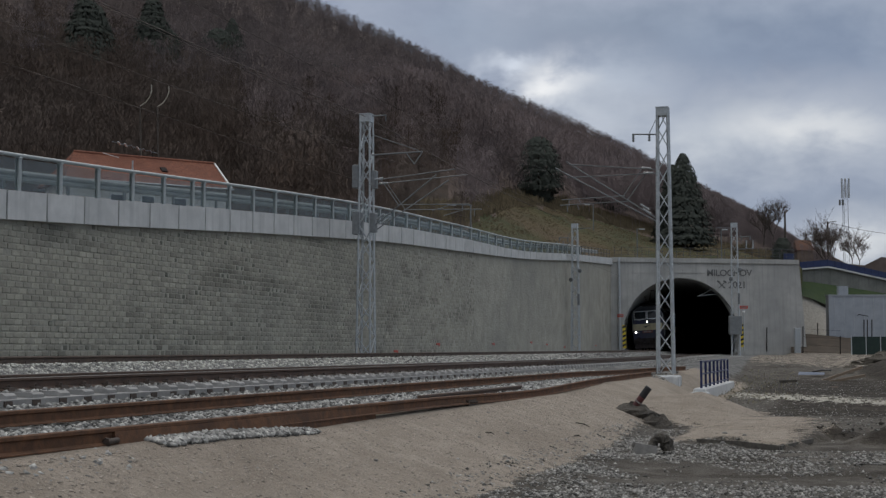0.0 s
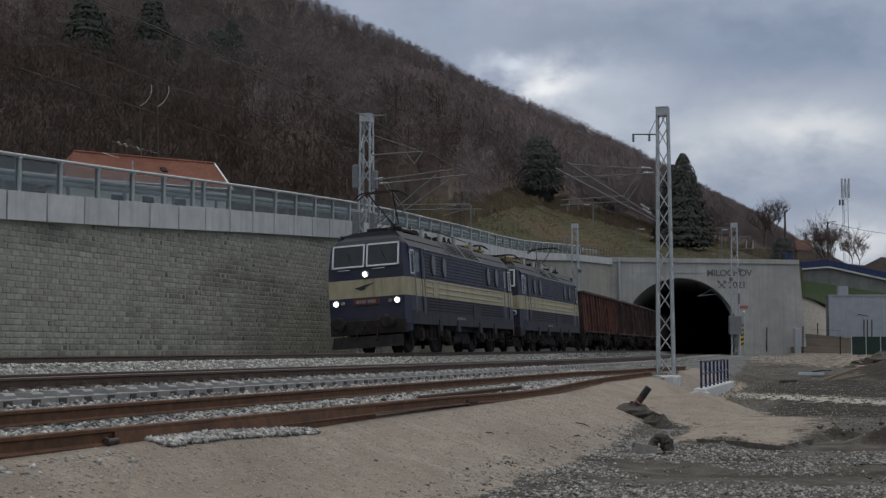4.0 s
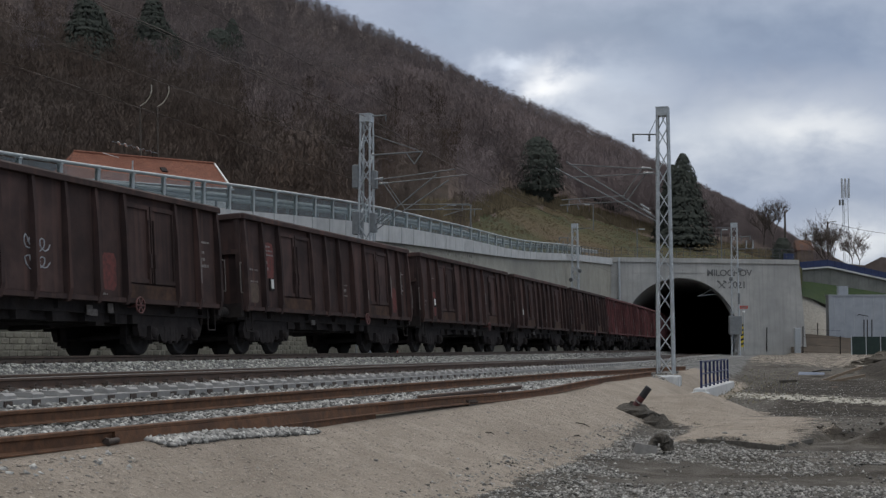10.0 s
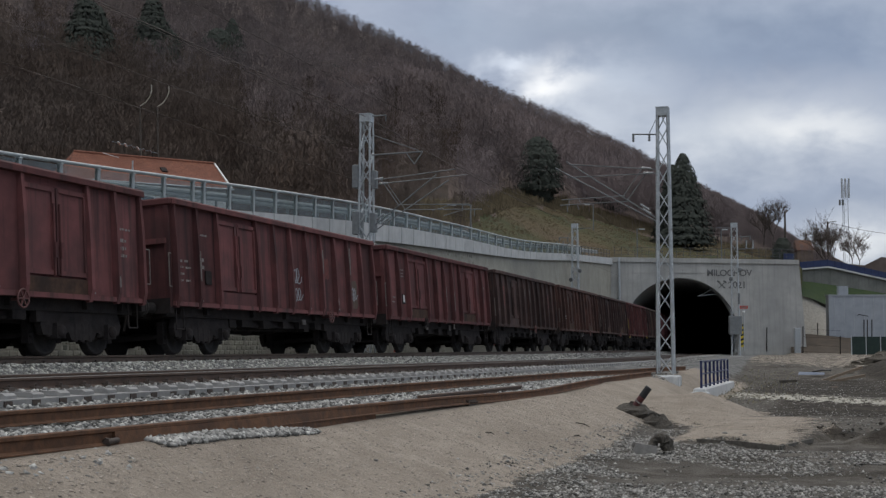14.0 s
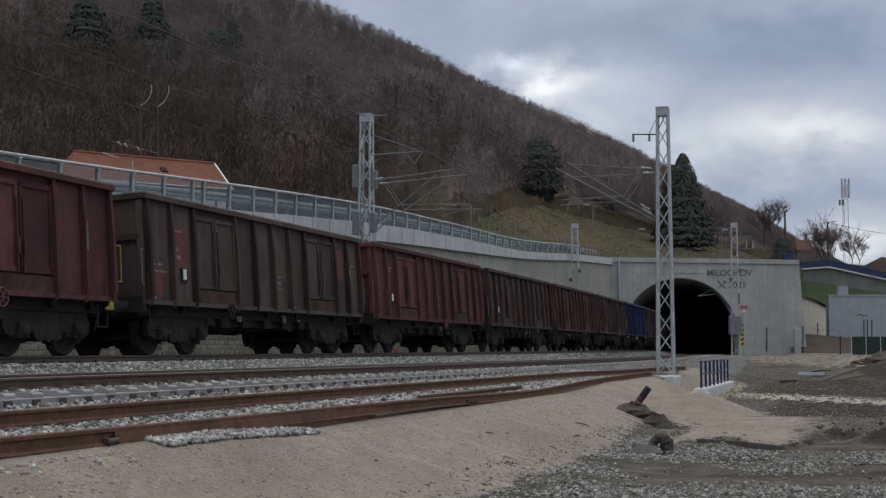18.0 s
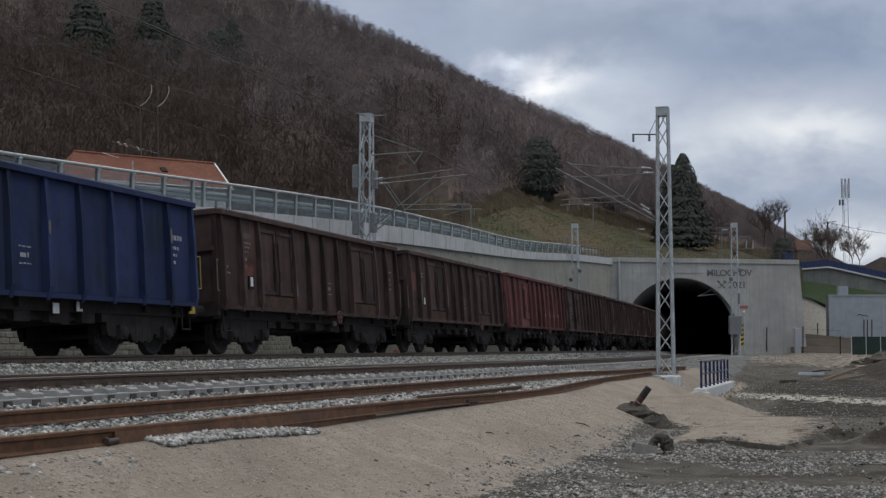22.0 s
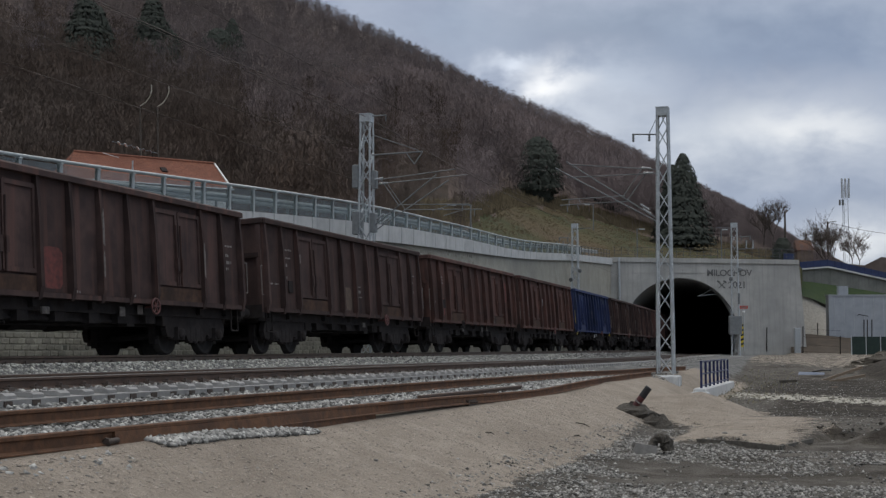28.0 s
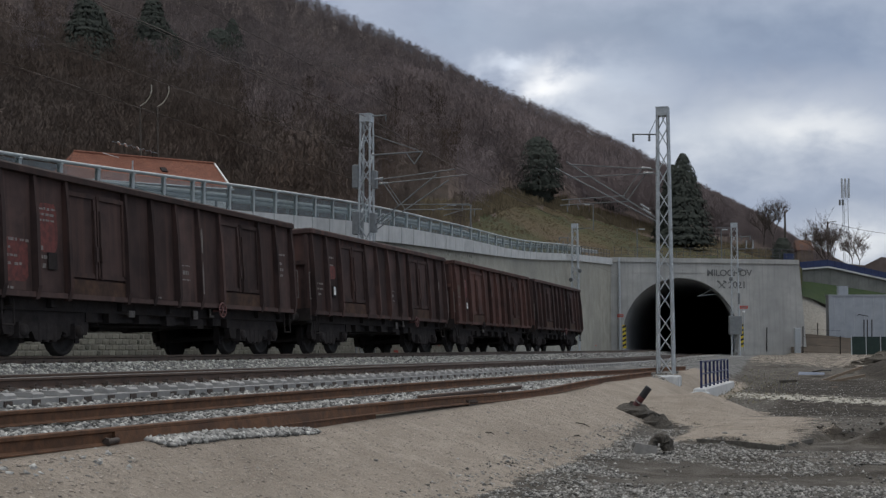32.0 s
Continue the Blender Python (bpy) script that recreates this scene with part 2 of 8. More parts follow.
M_RAIL_MAIN = material("brown_grey_rail", (0.078, 0.055, 0.042), (0.14, 0.10, 0.076), 7, 0.7, 0.2, bump=0.2, bump_scale=40)
M_RAIL_DARK = material("worn_rail", (0.066, 0.042, 0.032), (0.122, 0.077, 0.055), 7, 0.75, 0.15, bump=0.2, bump_scale=40)
M_RAIL_TOP = material("rail_head_steel", (0.085, 0.072, 0.065), (0.135, 0.118, 0.106), 12, 0.65, 0.25, bump=0.1)
M_SLEEPER = material("concrete_sleeper", (0.235, 0.23, 0.222), (0.335, 0.326, 0.312), 6, 0.9, bump=0.3, bump_scale=30, each=0.12)
M_CLIP = material("rail_fastening", (0.05, 0.04, 0.035), (0.10, 0.075, 0.06), 20, 0.7, 0.3)
M_STONE = material("wall_stone", (0.290, 0.275, 0.226), (0.415, 0.396, 0.330), 5, 0.95, bump=0.5, bump_scale=16, bump_depth=0.025, each=0.14)
M_STONE_ROW = material("wall_stone_rows", (0.290, 0.275, 0.226), (0.415, 0.396, 0.330), 5, 0.95, bump=0.5, bump_scale=16, bump_depth=0.025, stain=(0.22, 0.22, 0.19), stain_scale=0.22, stain_amount=0.45, own="tone")
# dark tone that stands in for shade in holes between the stones
M_STONE_DARK = material("hole_shade_stone", (0.15, 0.15, 0.122), (0.22, 0.22, 0.182), 5, 0.95, bump=0.5, bump_scale=16, island=0.3)
M_WALL = material("weathered_shotcrete_wall", (0.31, 0.298, 0.252), (0.43, 0.413, 0.352), 0.9, 0.95, bump=0.8, bump_scale=5, bump_depth=0.06, stain=(0.245, 0.242, 0.215), stain_scale=0.12, stain_amount=0.5)
M_BANK_WALL = material("dark_weathered_wall", (0.165, 0.17, 0.155), (0.235, 0.24, 0.22), 1.2, 0.95, bump=0.6, bump_scale=5, stain=(0.13, 0.135, 0.12), stain_scale=0.3, streak=(0.12, 0.122, 0.112), streak_amount=0.6)
M_CONCRETE = material("pale_concrete", (0.50, 0.505, 0.50), (0.64, 0.64, 0.63), 1.6, 0.85, bump=0.25, bump_scale=14, each=0.05, streak=(0.36, 0.37, 0.37), streak_amount=0.5)
M_PORTAL = material("grey_portal_concrete", (0.375, 0.37, 0.352), (0.49, 0.484, 0.46), 0.9, 0.85, bump=0.3, bump_scale=8, stain=(0.31, 0.31, 0.30), stain_scale=0.15, stain_amount=0.6, streak=(0.25, 0.247, 0.236), streak_amount=0.35)
M_LINING = material("tunnel_lining", (0.50, 0.498, 0.49), (0.62, 0.615, 0.60), 0.8, 0.9, bump=0.3)
M_GALV = material("galvanised_steel", (0.40, 0.42, 0.43), (0.56, 0.58, 0.59), 9, 0.5, 0.55, bump=0.1, each=0.1)
M_ARM = material("dull_galvanised_tube", (0.16, 0.17, 0.175), (0.24, 0.25, 0.255), 9, 0.6, 0.3, bump=0.1)
M_DARK_RAILING = material("dark_grey_painted_steel", (0.06, 0.065, 0.075), (0.10, 0.105, 0.115), 6, 0.55, bump=0.1)
M_PIPE = material("maroon_pipe", (0.075, 0.020, 0.020), (0.13, 0.035, 0.032), 6, 0.5, bump=0.2)
M_RAILING = material("grey_blue_painted_steel", (0.29, 0.32, 0.325), (0.38, 0.41, 0.415), 6, 0.55, 0.1, bump=0.08, each=0.06)
M_BLUE_RAIL = material("navy_painted_steel", (0.012, 0.018, 0.07), (0.022, 0.032, 0.11), 8, 0.45, 0.1, bump=0.1)
M_PANE = glass_material("barrier_glass", (0.80, 0.835, 0.835), 0.08, 0.78)
M_ROOF = material("orange_clay_tiles", (0.19, 0.084, 0.058), (0.31, 0.130, 0.084), 5, 0.9, bump=0.6, bump_scale=14, bump_depth=0.05, stain=(0.20, 0.085, 0.058), stain_scale=0.5, stain_amount=0.8, spec=0.2)
M_PLASTER = material("cream_plaster", (0.58, 0.56, 0.52), (0.68, 0.66, 0.62), 2, 0.9, bump=0.2)
M_WHITE_WALL = material("white_sheet_cladding", (0.31, 0.335, 0.37), (0.39, 0.415, 0.45), 1.2, 0.6, bump=0.1)
M_DARK = material("dark_opening", (0.008, 0.0085, 0.0095), (0.014, 0.015, 0.017), 3, 0.9, bump=0.0, spec=0.05)
M_GRASS = material("winter_grass", (0.040, 0.050, 0.021), (0.108, 0.092, 0.050), 0.11, 0.95, bump=1.0, bump_scale=1.2, bump_depth=0.5, spec=0.05, stain=(0.120, 0.084, 0.052), stain_scale=0.05, stain_amount=0.95)
M_GREEN = material("fresh_grass", (0.026, 0.048, 0.016), (0.046, 0.07, 0.023), 1.2, 0.95, bump=0.8, bump_scale=8)
M_LITTER = material("leaf_litter", (0.120, 0.091, 0.078), (0.175, 0.132, 0.112), 0.25, 0.95, bump=0.5, bump_scale=0.9, bump_depth=0.3, spec=0.05, stain=(0.07, 0.058, 0.047), stain_scale=0.012, stain_amount=0.8)
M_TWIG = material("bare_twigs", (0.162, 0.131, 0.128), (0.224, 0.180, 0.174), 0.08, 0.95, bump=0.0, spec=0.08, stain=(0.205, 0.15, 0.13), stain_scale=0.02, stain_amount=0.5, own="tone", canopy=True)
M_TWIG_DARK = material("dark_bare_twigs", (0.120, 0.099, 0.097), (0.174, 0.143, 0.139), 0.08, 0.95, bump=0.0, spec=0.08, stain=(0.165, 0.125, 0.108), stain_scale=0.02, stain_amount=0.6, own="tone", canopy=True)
# dark near trees and their litter, deepened further to paint in distance haze
M_TWIG_NEAR = material("unhazed_dark_twigs", (0.086, 0.068, 0.058), (0.134, 0.105, 0.089), 0.08, 0.95, bump=0.0, spec=0.05, stain=(0.095, 0.064, 0.047), stain_scale=0.03, stain_amount=0.7, own="tone", canopy=True)
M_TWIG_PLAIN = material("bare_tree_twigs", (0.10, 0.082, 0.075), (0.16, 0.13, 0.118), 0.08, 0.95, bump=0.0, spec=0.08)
M_LITTER_DARK = material("unhazed_dark_litter", (0.058, 0.045, 0.037), (0.088, 0.067, 0.054), 0.25, 0.95, bump=0.5, bump_scale=0.9, bump_depth=0.3, spec=0.05)
M_BRUSH = material("dry_brush", (0.125, 0.100, 0.064), (0.205, 0.165, 0.105), 0.3, 0.95, bump=0.0, island=0.3, spec=0.05, canopy=True)
M_BARK = material("bark", (0.055, 0.044, 0.036), (0.11, 0.09, 0.074), 6, 0.95, bump=0.5)
M_BIRCH = material("pale_bark", (0.36, 0.32, 0.26), (0.50, 0.45, 0.38), 5, 0.9, bump=0.3)
M_NEEDLE = material("conifer_needles", (0.052, 0.059, 0.051), (0.077, 0.084, 0.071), 1.2, 0.95, bump=0.0, island=0.10, spec=0.05, canopy=True)
M_WOOD = material("old_timber", (0.16, 0.12, 0.085), (0.28, 0.215, 0.155), 6, 0.9, bump=0.5, stretch=(1, 1, 6))
M_OLD_BOARD = material("wet_grey_board", (0.085, 0.078, 0.068), (0.15, 0.138, 0.12), 8, 0.9, bump=0.4, spec=0.2)
M_RED = material("red_paint", (0.42, 0.045, 0.03), (0.52, 0.07, 0.045), 6, 0.55, bump=0.05)
M_YELLOW = material("yellow_paint", (0.62, 0.46, 0.02), (0.72, 0.54, 0.04), 6, 0.5, bump=0.05)
M_BLACK = material("black_paint", (0.012, 0.012, 0.013), (0.025, 0.025, 0.027), 6, 0.6, bump=0.05)
M_WHITE = material("white_paint", (0.66, 0.66, 0.64), (0.78, 0.78, 0.76), 8, 0.6, bump=0.05)
M_MARK = material("faded_white_lettering", (0.125, 0.112, 0.104), (0.30, 0.272, 0.25), 14, 0.85, bump=0.0)
M_PATCH = material("faded_red_primer", (0.085, 0.028, 0.025), (0.19, 0.055, 0.048), 9, 0.85, bump=0.1)
M_PATCH_TAN = material("faded_tan_patch", (0.085, 0.060, 0.045), (0.14, 0.10, 0.076), 9, 0.85, bump=0.1)
M_RUSTY_FLAP = material("rusty_door_flap", (0.060, 0.037, 0.029), (0.105, 0.063, 0.045), 5, 0.9, bump=0.3, spec=0.15, stain=(0.035, 0.026, 0.023), stain_scale=1.6, stain_amount=0.8)
M_YELLOW_DULL = material("dull_yellow_paint", (0.30, 0.23, 0.03), (0.42, 0.33, 0.05), 8, 0.6, bump=0.05)
M_HANDWHEEL = material("dull_red_paint", (0.10, 0.042, 0.038), (0.16, 0.065, 0.058), 9, 0.7, bump=0.05)
M_CRISP = material("dull_white_lettering", (0.26, 0.27, 0.30), (0.42, 0.43, 0.45), 14, 0.8, bump=0.0)
M_SCUFF = material("pale_scuffed_metal", (0.10, 0.085, 0.078), (0.24, 0.21, 0.19), 16, 0.8, bump=0.1)
M_COAL = material("coal", (0.010, 0.010, 0.011), (0.035, 0.034, 0.034), 12, 0.7, bump=1.0, bump_scale=16, bump_depth=0.06)
M_UNDER = material("brake_dust_grime", (0.023, 0.020, 0.020), (0.050, 0.043, 0.042), 4, 0.95, bump=0.5, bump_scale=24, spec=0.15, stain=(0.038, 0.029, 0.024), stain_scale=2.5, stain_amount=0.5)
M_WHEEL = material("wheel_steel", (0.026, 0.023, 0.022), (0.05, 0.044, 0.041), 8, 0.8, 0.1, bump=0.2, spec=0.25)
M_INSULATOR = material("glazed_insulator", (0.30, 0.315, 0.32), (0.42, 0.43, 0.43), 6, 0.25, bump=0.0)
M_LBLUE = material("loco_dark_blue", (0.027, 0.028, 0.056), (0.040, 0.042, 0.072), 3, 0.5, bump=0.1, spec=0.2, stain=(0.052, 0.051, 0.062), stain_scale=0.6, stain_amount=0.85, streak=(0.046, 0.044, 0.050), streak_amount=0.7)
M_LGREY = material("loco_grimy_skirt", (0.040, 0.040, 0.050), (0.062, 0.062, 0.074), 3, 0.7, bump=0.15, spec=0.15, stain=(0.044, 0.040, 0.038), stain_scale=0.8, streak=(0.032, 0.029, 0.03), streak_amount=0.6)
M_CREAM = material("loco_cream_band", (0.37, 0.325, 0.215), (0.44, 0.39, 0.27), 3, 0.6, bump=0.1, spec=0.2, stain=(0.33, 0.28, 0.18), stain_scale=0.8, streak=(0.22, 0.19, 0.14), streak_amount=0.6)
M_LROOF = material("loco_grey_roof", (0.034, 0.037, 0.045), (0.054, 0.058, 0.067), 3, 0.65, bump=0.15, spec=0.25, stain=(0.05, 0.046, 0.043), stain_scale=0.7)
M_PORTHOLE = material("grey_porthole_glass", (0.075, 0.080, 0.088), (0.10, 0.106, 0.115), 3, 0.35, bump=0.0, spec=0.25)
M_CERAMIC = material("white_glazed_ceramic", (0.50, 0.50, 0.49), (0.62, 0.62, 0.60), 8, 0.35, bump=0.0)
M_SCREEN = material("cab_glass", (0.012, 0.015, 0.018), (0.022, 0.026, 0.030), 2, 0.12, bump=0.0, spec=0.4)
M_PANTO = material("yellow_brown_pantograph", (0.24, 0.16, 0.03), (0.36, 0.25, 0.06), 8, 0.6, bump=0.1)
M_ALU = material("bare_aluminium", (0.50, 0.51, 0.52), (0.62, 0.63, 0.64), 10, 0.4, 0.6, bump=0.0)
M_LIGHT = lamp_material("headlight_glow", (1.0, 0.97, 0.9), 6.0)
M_DIRT_RAG = material("dark_clod_earth", (0.055, 0.048, 0.040), (0.11, 0.096, 0.078), 5, 0.95, bump=0.9, bump_scale=14, bump_depth=0.04)
M_CRASH = material("weathered_zinc", (0.20, 0.213, 0.21), (0.29, 0.305, 0.30), 5, 0.7, 0.1, bump=0.1)
M_WIRE = material("old_copper_wire", (0.085, 0.066, 0.056), (0.13, 0.10, 0.085), 4, 0.7, bump=0.0)
M_BLUE_PANEL = material("blue_painted_sheet", (0.012, 0.022, 0.075), (0.018, 0.034, 0.105), 3, 0.6, bump=0.1)
M_TARP_BLUE = material("pale_blue_tarpaulin", (0.095, 0.12, 0.17), (0.15, 0.18, 0.24), 3, 0.7, bump=0.3, spec=0.2)
M_WOOD_EARTH = material("brown_earth", (0.058, 0.044, 0.032), (0.10, 0.076, 0.055), 1.2, 0.95, bump=0.6)
M_HEAP = material("dug_earth_heap", (0.085, 0.074, 0.06), (0.16, 0.142, 0.118), 2.5, 0.95, bump=0.9, bump_scale=7, bump_depth=0.12, spec=0.1)
M_GRAVEL_PLAIN = material("broken_stone", (0.15, 0.142, 0.13), (0.27, 0.255, 0.235), 8, 0.9, bump=0.5, each=0.3)
M_SAND_CRUMB = material("sand_crumbs", (0.27, 0.23, 0.19), (0.40, 0.342, 0.284), 9, 0.95, bump=0.2, island=0.34)
M_PALE_STONE = material("pale_rubble_stone", (0.25, 0.23, 0.19), (0.41, 0.38, 0.32), 6, 0.95, bump=0.3, island=0.35)
M_STRAW = material("dry_straw", (0.17, 0.155, 0.10), (0.28, 0.25, 0.17), 3, 0.95, bump=0.0, island=0.3)
M_LETTER = material("weathered_dark_lettering", (0.11, 0.11, 0.11), (0.19, 0.19, 0.185), 2, 0.9, bump=0.1)
M_LTRIM = material("dull_grey_trim", (0.17, 0.17, 0.168), (0.25, 0.25, 0.245), 8, 0.6, bump=0.1)
M_OLD_ROOF = material("old_brown_roof", (0.15, 0.075, 0.05), (0.22, 0.11, 0.07), 3, 0.9, bump=0.3)
M_TARP = material("dark_green_netting", (0.016, 0.03, 0.026), (0.03, 0.05, 0.042), 3, 0.9, bump=0.3)


# ------------------------------------------------------------------ mesh making
class Shape:
    """Collects boxes, bars, tubes and sheets into one mesh."""

    def __init__(self):
        self.v, self.f, self.mi, self.smooth = [], [], [], []
        self.cur = 0

    def add(self, verts, faces, smooth=False):
        b = len(self.v)
        self.v.extend(tuple(v) for v in verts)
        for f in faces:
            self.f.append(tuple(i + b for i in f))
            self.mi.append(self.cur)
            self.smooth.append(smooth)
        return self

    def box(self, c, size, m=None, taper=(1, 1)):
        x, y, z = (a / 2 for a in size)
        pts = []
        for sz in (-1, 1):
            tx, ty = taper if sz > 0 else (1, 1)
            for sx, sy in ((-1, -1), (1, -1), (1, 1), (-1, 1)):
                p = Vector((sx * x * tx, sy * y * ty, sz * z))
                pts.append((m @ p if m else p) + Vector(c))
        return self.add(pts, [(0, 3, 2, 1), (4, 5, 6, 7), (0, 1, 5, 4), (1, 2, 6, 5), (2, 3, 7, 6), (3, 0, 4, 7)])

    def soft_box(self, c, size, r=0.02):
        """A box with chamfered upright and top edges."""
        x, y, z = (a / 2 for a in size)
        r = min(r, x * 0.9, y * 0.9, z * 0.9)
        rings = []
        for zz, k in ((-z, 0), (z - r, 0), (z, r)):
            X, Y = x - k, y - k
            rings.append([(X - r, -Y, zz), (X, -Y + r, zz), (X, Y - r, zz), (X - r, Y, zz), (-X + r, Y, zz), (-X, Y - r, zz), (-X, -Y + r, zz), (-X + r, -Y, zz)])
        pts = [Vector(p) + Vector(c) for ring in rings for p in ring]
        fs = [tuple(range(7, -1, -1)), tuple(range(16, 24))]
        for k in range(2):
            for i in range(8):
                j = (i + 1) % 8
                fs.append((k * 8 + i, k * 8 + j, k * 8 + 8 + j, k * 8 + 8 + i))
        return self.add(pts, fs)

    def bar(self, p, q, w, h=None, upv=(0, 0, 1)):
        """A straight bar of square section from p to q."""
        p, q = Vector(p), Vector(q)
        h = h or w
        d = (q - p).normalized()
        side = d.cross(Vector(upv))
        if side.length < 1e-4:
            side = d.cross(Vector((1, 0, 0)))
        side.normalize()
        u = side.cross(d)
        pts = [e + side * (a * w / 2) + u * (b * h / 2) for e in (p, q) for a, b in ((-1, -1), (1, -1), (1, 1), (-1, 1))]
        return self.add(pts, [(3, 2, 1, 0), (4, 5, 6, 7), (0, 1, 5, 4), (1, 2, 6, 5), (2, 3, 7, 6), (3, 0, 4, 7)])

    def tube(self, p, q, r, n=8, r2=None, caps=True):
        p, q = Vector(p), Vector(q)
        d = (q - p).normalized()
        a = d.orthogonal().normalized()
        b = d.cross(a)
        r2 = r if r2 is None else r2
        pts = [c + (a * math.cos(t) + b * math.sin(t)) * k for c, k in ((p, r), (q, r2)) for t in (2 * math.pi * i / n for i in range(n))]
        self.add(pts, [(i, (i + 1) % n, n + (i + 1) % n, n + i) for i in range(n)], True)
        if caps:
            self.add(pts, [tuple(range(n - 1, -1, -1)), tuple(range(n, 2 * n))])
        return self

    def path(self, pts, r, n=6):
        for p, q in zip(pts, pts[1:]):
            self.tube(p, q, r, n)
        return self

    def disc_stack(self, axis_p, axis_d, rings, n=20):
        """Turned body: rings of (distance along the axis, radius)."""
        p, d = Vector(axis_p), Vector(axis_d).normalized()
        a = d.orthogonal().normalized()
        b = d.cross(a)
        pts = [p + d * t + (a * math.cos(2 * math.pi * i / n) + b * math.sin(2 * math.pi * i / n)) * r for t, r in rings for i in range(n)]
        fs = [(k * n + i, k * n + (i + 1) % n, (k + 1) * n + (i + 1) % n, (k + 1) * n + i) for k in range(len(rings) - 1) for i in range(n)]
        self.add(pts, fs, True)
        return self.add(pts, [tuple(range(n - 1, -1, -1)), tuple(range((len(rings) - 1) * n, len(rings) * n))])

    def ring(self, c, axis, big, small, n=20, k=6):
        """A torus."""
        c, d = Vector(c), Vector(axis).normalized()
        a = d.orthogonal().normalized()
        b = d.cross(a)
        pts = []
        for i in range(n):
            u = a * math.cos(2 * math.pi * i / n) + b * math.sin(2 * math.pi * i / n)
            for j in range(k):
                t = 2 * math.pi * j / k
                pts.append(c + u * (big + small * math.cos(t)) + d * (small * math.sin(t)))
        return self.add(pts, [(i * k + j, ((i + 1) % n) * k + j, ((i + 1) % n) * k + (j + 1) % k, i * k + (j + 1) % k) for i in range(n) for j in range(k)], True)

    def sweep(self, rings, closed=True, caps=True, smooth=False):
        """Joins equal rings of points into a skin."""
        n = len(rings[0])
        pts = [p for r in rings for p in r]
        m = n if closed else n - 1
        self.add(pts, [(k * n + i, k * n + (i + 1) % n, (k + 1) * n + (i + 1) % n, (k + 1) * n + i) for k in range(len(rings) - 1) for i in range(m)], smooth)
        if caps and closed:
            self.add(pts, [tuple(range(n - 1, -1, -1)), tuple(range((len(rings) - 1) * n, len(rings) * n))])
        return self

    def mesh(self, name, *mats):
        me = bpy.data.meshes.new(name)
        me.from_pydata(self.v, [], self.f)
        for m in mats:
            me.materials.append(m)
        if len(mats) > 1:
            me.polygons.foreach_set("material_index", self.mi)
        me.polygons.foreach_set("use_smooth", self.smooth)
        me.update()
        return me


def thing(name, label, category, m=None, group="", kind=""):
    ob = new(name)
    ob.empty_display_size = 0.2
    if m is not None:
        ob.matrix_basis = m
    return tagged(ob, label, category, group, kind)


def part(name, shape, mats, parent, label="", m=None):
    data = shape.mesh(name, *(mats if isinstance(mats, (tuple, list)) else (mats,))) if isinstance(shape, Shape) else shape
    ob = new(name, data)
    ob.parent = parent
    if m is not None:
        ob.matrix_basis = m
    if label:
        ob["label"] = label
    return ob


def solid(name, shape, mats, label, category, m=None, group="", kind=""):
    """A thing of a single mesh."""
    ob = new(name, shape.mesh(name, *(mats if isinstance(mats, (tuple, list)) else (mats,))) if isinstance(shape, Shape) else shape)
    if m is not None:
        ob.matrix_basis = m
    return tagged(ob, label, category, group, kind)


def array_mesh(name, verts, faces, mats, smooth=False):
    """A mesh from numpy arrays of points and of equal-sized faces."""
    me = bpy.data.meshes.new(name)
    verts, faces = np.asarray(verts, dtype=np.float32), np.asarray(faces, dtype=np.int32)
    k = faces.shape[1]
    me.vertices.add(len(verts))
    me.vertices.foreach_set("co", verts.ravel())
    me.loops.add(faces.size)
    me.loops.foreach_set("vertex_index", faces.ravel())
    me.polygons.add(len(faces))
    me.polygons.foreach_set("loop_start", np.arange(0, faces.size, k, dtype=np.int32))
    me.polygons.foreach_set("loop_total", np.full(len(faces), k, dtype=np.int32))
    for m in mats:
        me.materials.append(m)
    if smooth:
        me.polygons.foreach_set("use_smooth", np.ones(len(faces), dtype=bool))
    me.update(calc_edges=True)
    return me


_lat = np.random.RandomState(7).rand(256, 256)


def bumps(x, y, scale=1.0, octaves=4):
    """Smooth noise in -1..1 for arrays or numbers."""
    x, y = np.asarray(x, dtype=float) / scale, np.asarray(y, dtype=float) / scale
    total, amp, norm = 0.0, 1.0, 0.0
    for o in range(octaves):
        xi, yi = np.floor(x).astype(int), np.floor(y).astype(int)
        fx, fy = x - xi, y - yi
        fx, fy = fx * fx * (3 - 2 * fx), fy * fy * (3 - 2 * fy)
        g = lambda a, b: _lat[a % 256, b % 256]
        v = (g(xi, yi) * (1 - fx) + g(xi + 1, yi) * fx) * (1 - fy) + (g(xi, yi + 1) * (1 - fx) + g(xi + 1, yi + 1) * fx) * fy
        total, norm, amp = total + amp * (2 * v - 1), norm + amp, amp * 0.5
        x, y = x * 2.03 + 17.3, y * 2.03 + 5.1
    return total / norm


# ------------------------------------------------------------------ ground
WALL_CAP = [(-700, 1.9), (0, 2.3), (28.9, 3.59), (34.1, 3.87), (43.4, 4.44), (54.0, 5.03), (60, 5.27), (65, 5.43), (70, 5.60), (75, 5.77), (80, 5.95), (85, 6.18), (90, 6.45), (95, 6.75), (100, 7.04), (105, 7.30), (121.5, 8.05)]
CAP_DEEP = [(60, 0.78), (70, 0.72), (78, 0.56), (85, 0.50), (105, 0.53), (121, 0.62)]


def wall_off(s):
    return -5.5 + 2.4 * max(0.0, min(1.0, (s - 30) / 92))


def cap_z(s):
    return lerp_table(s, WALL_CAP)


def cap_top(s):
    return cap_z(s) + lerp_table(s, CAP_DEEP)


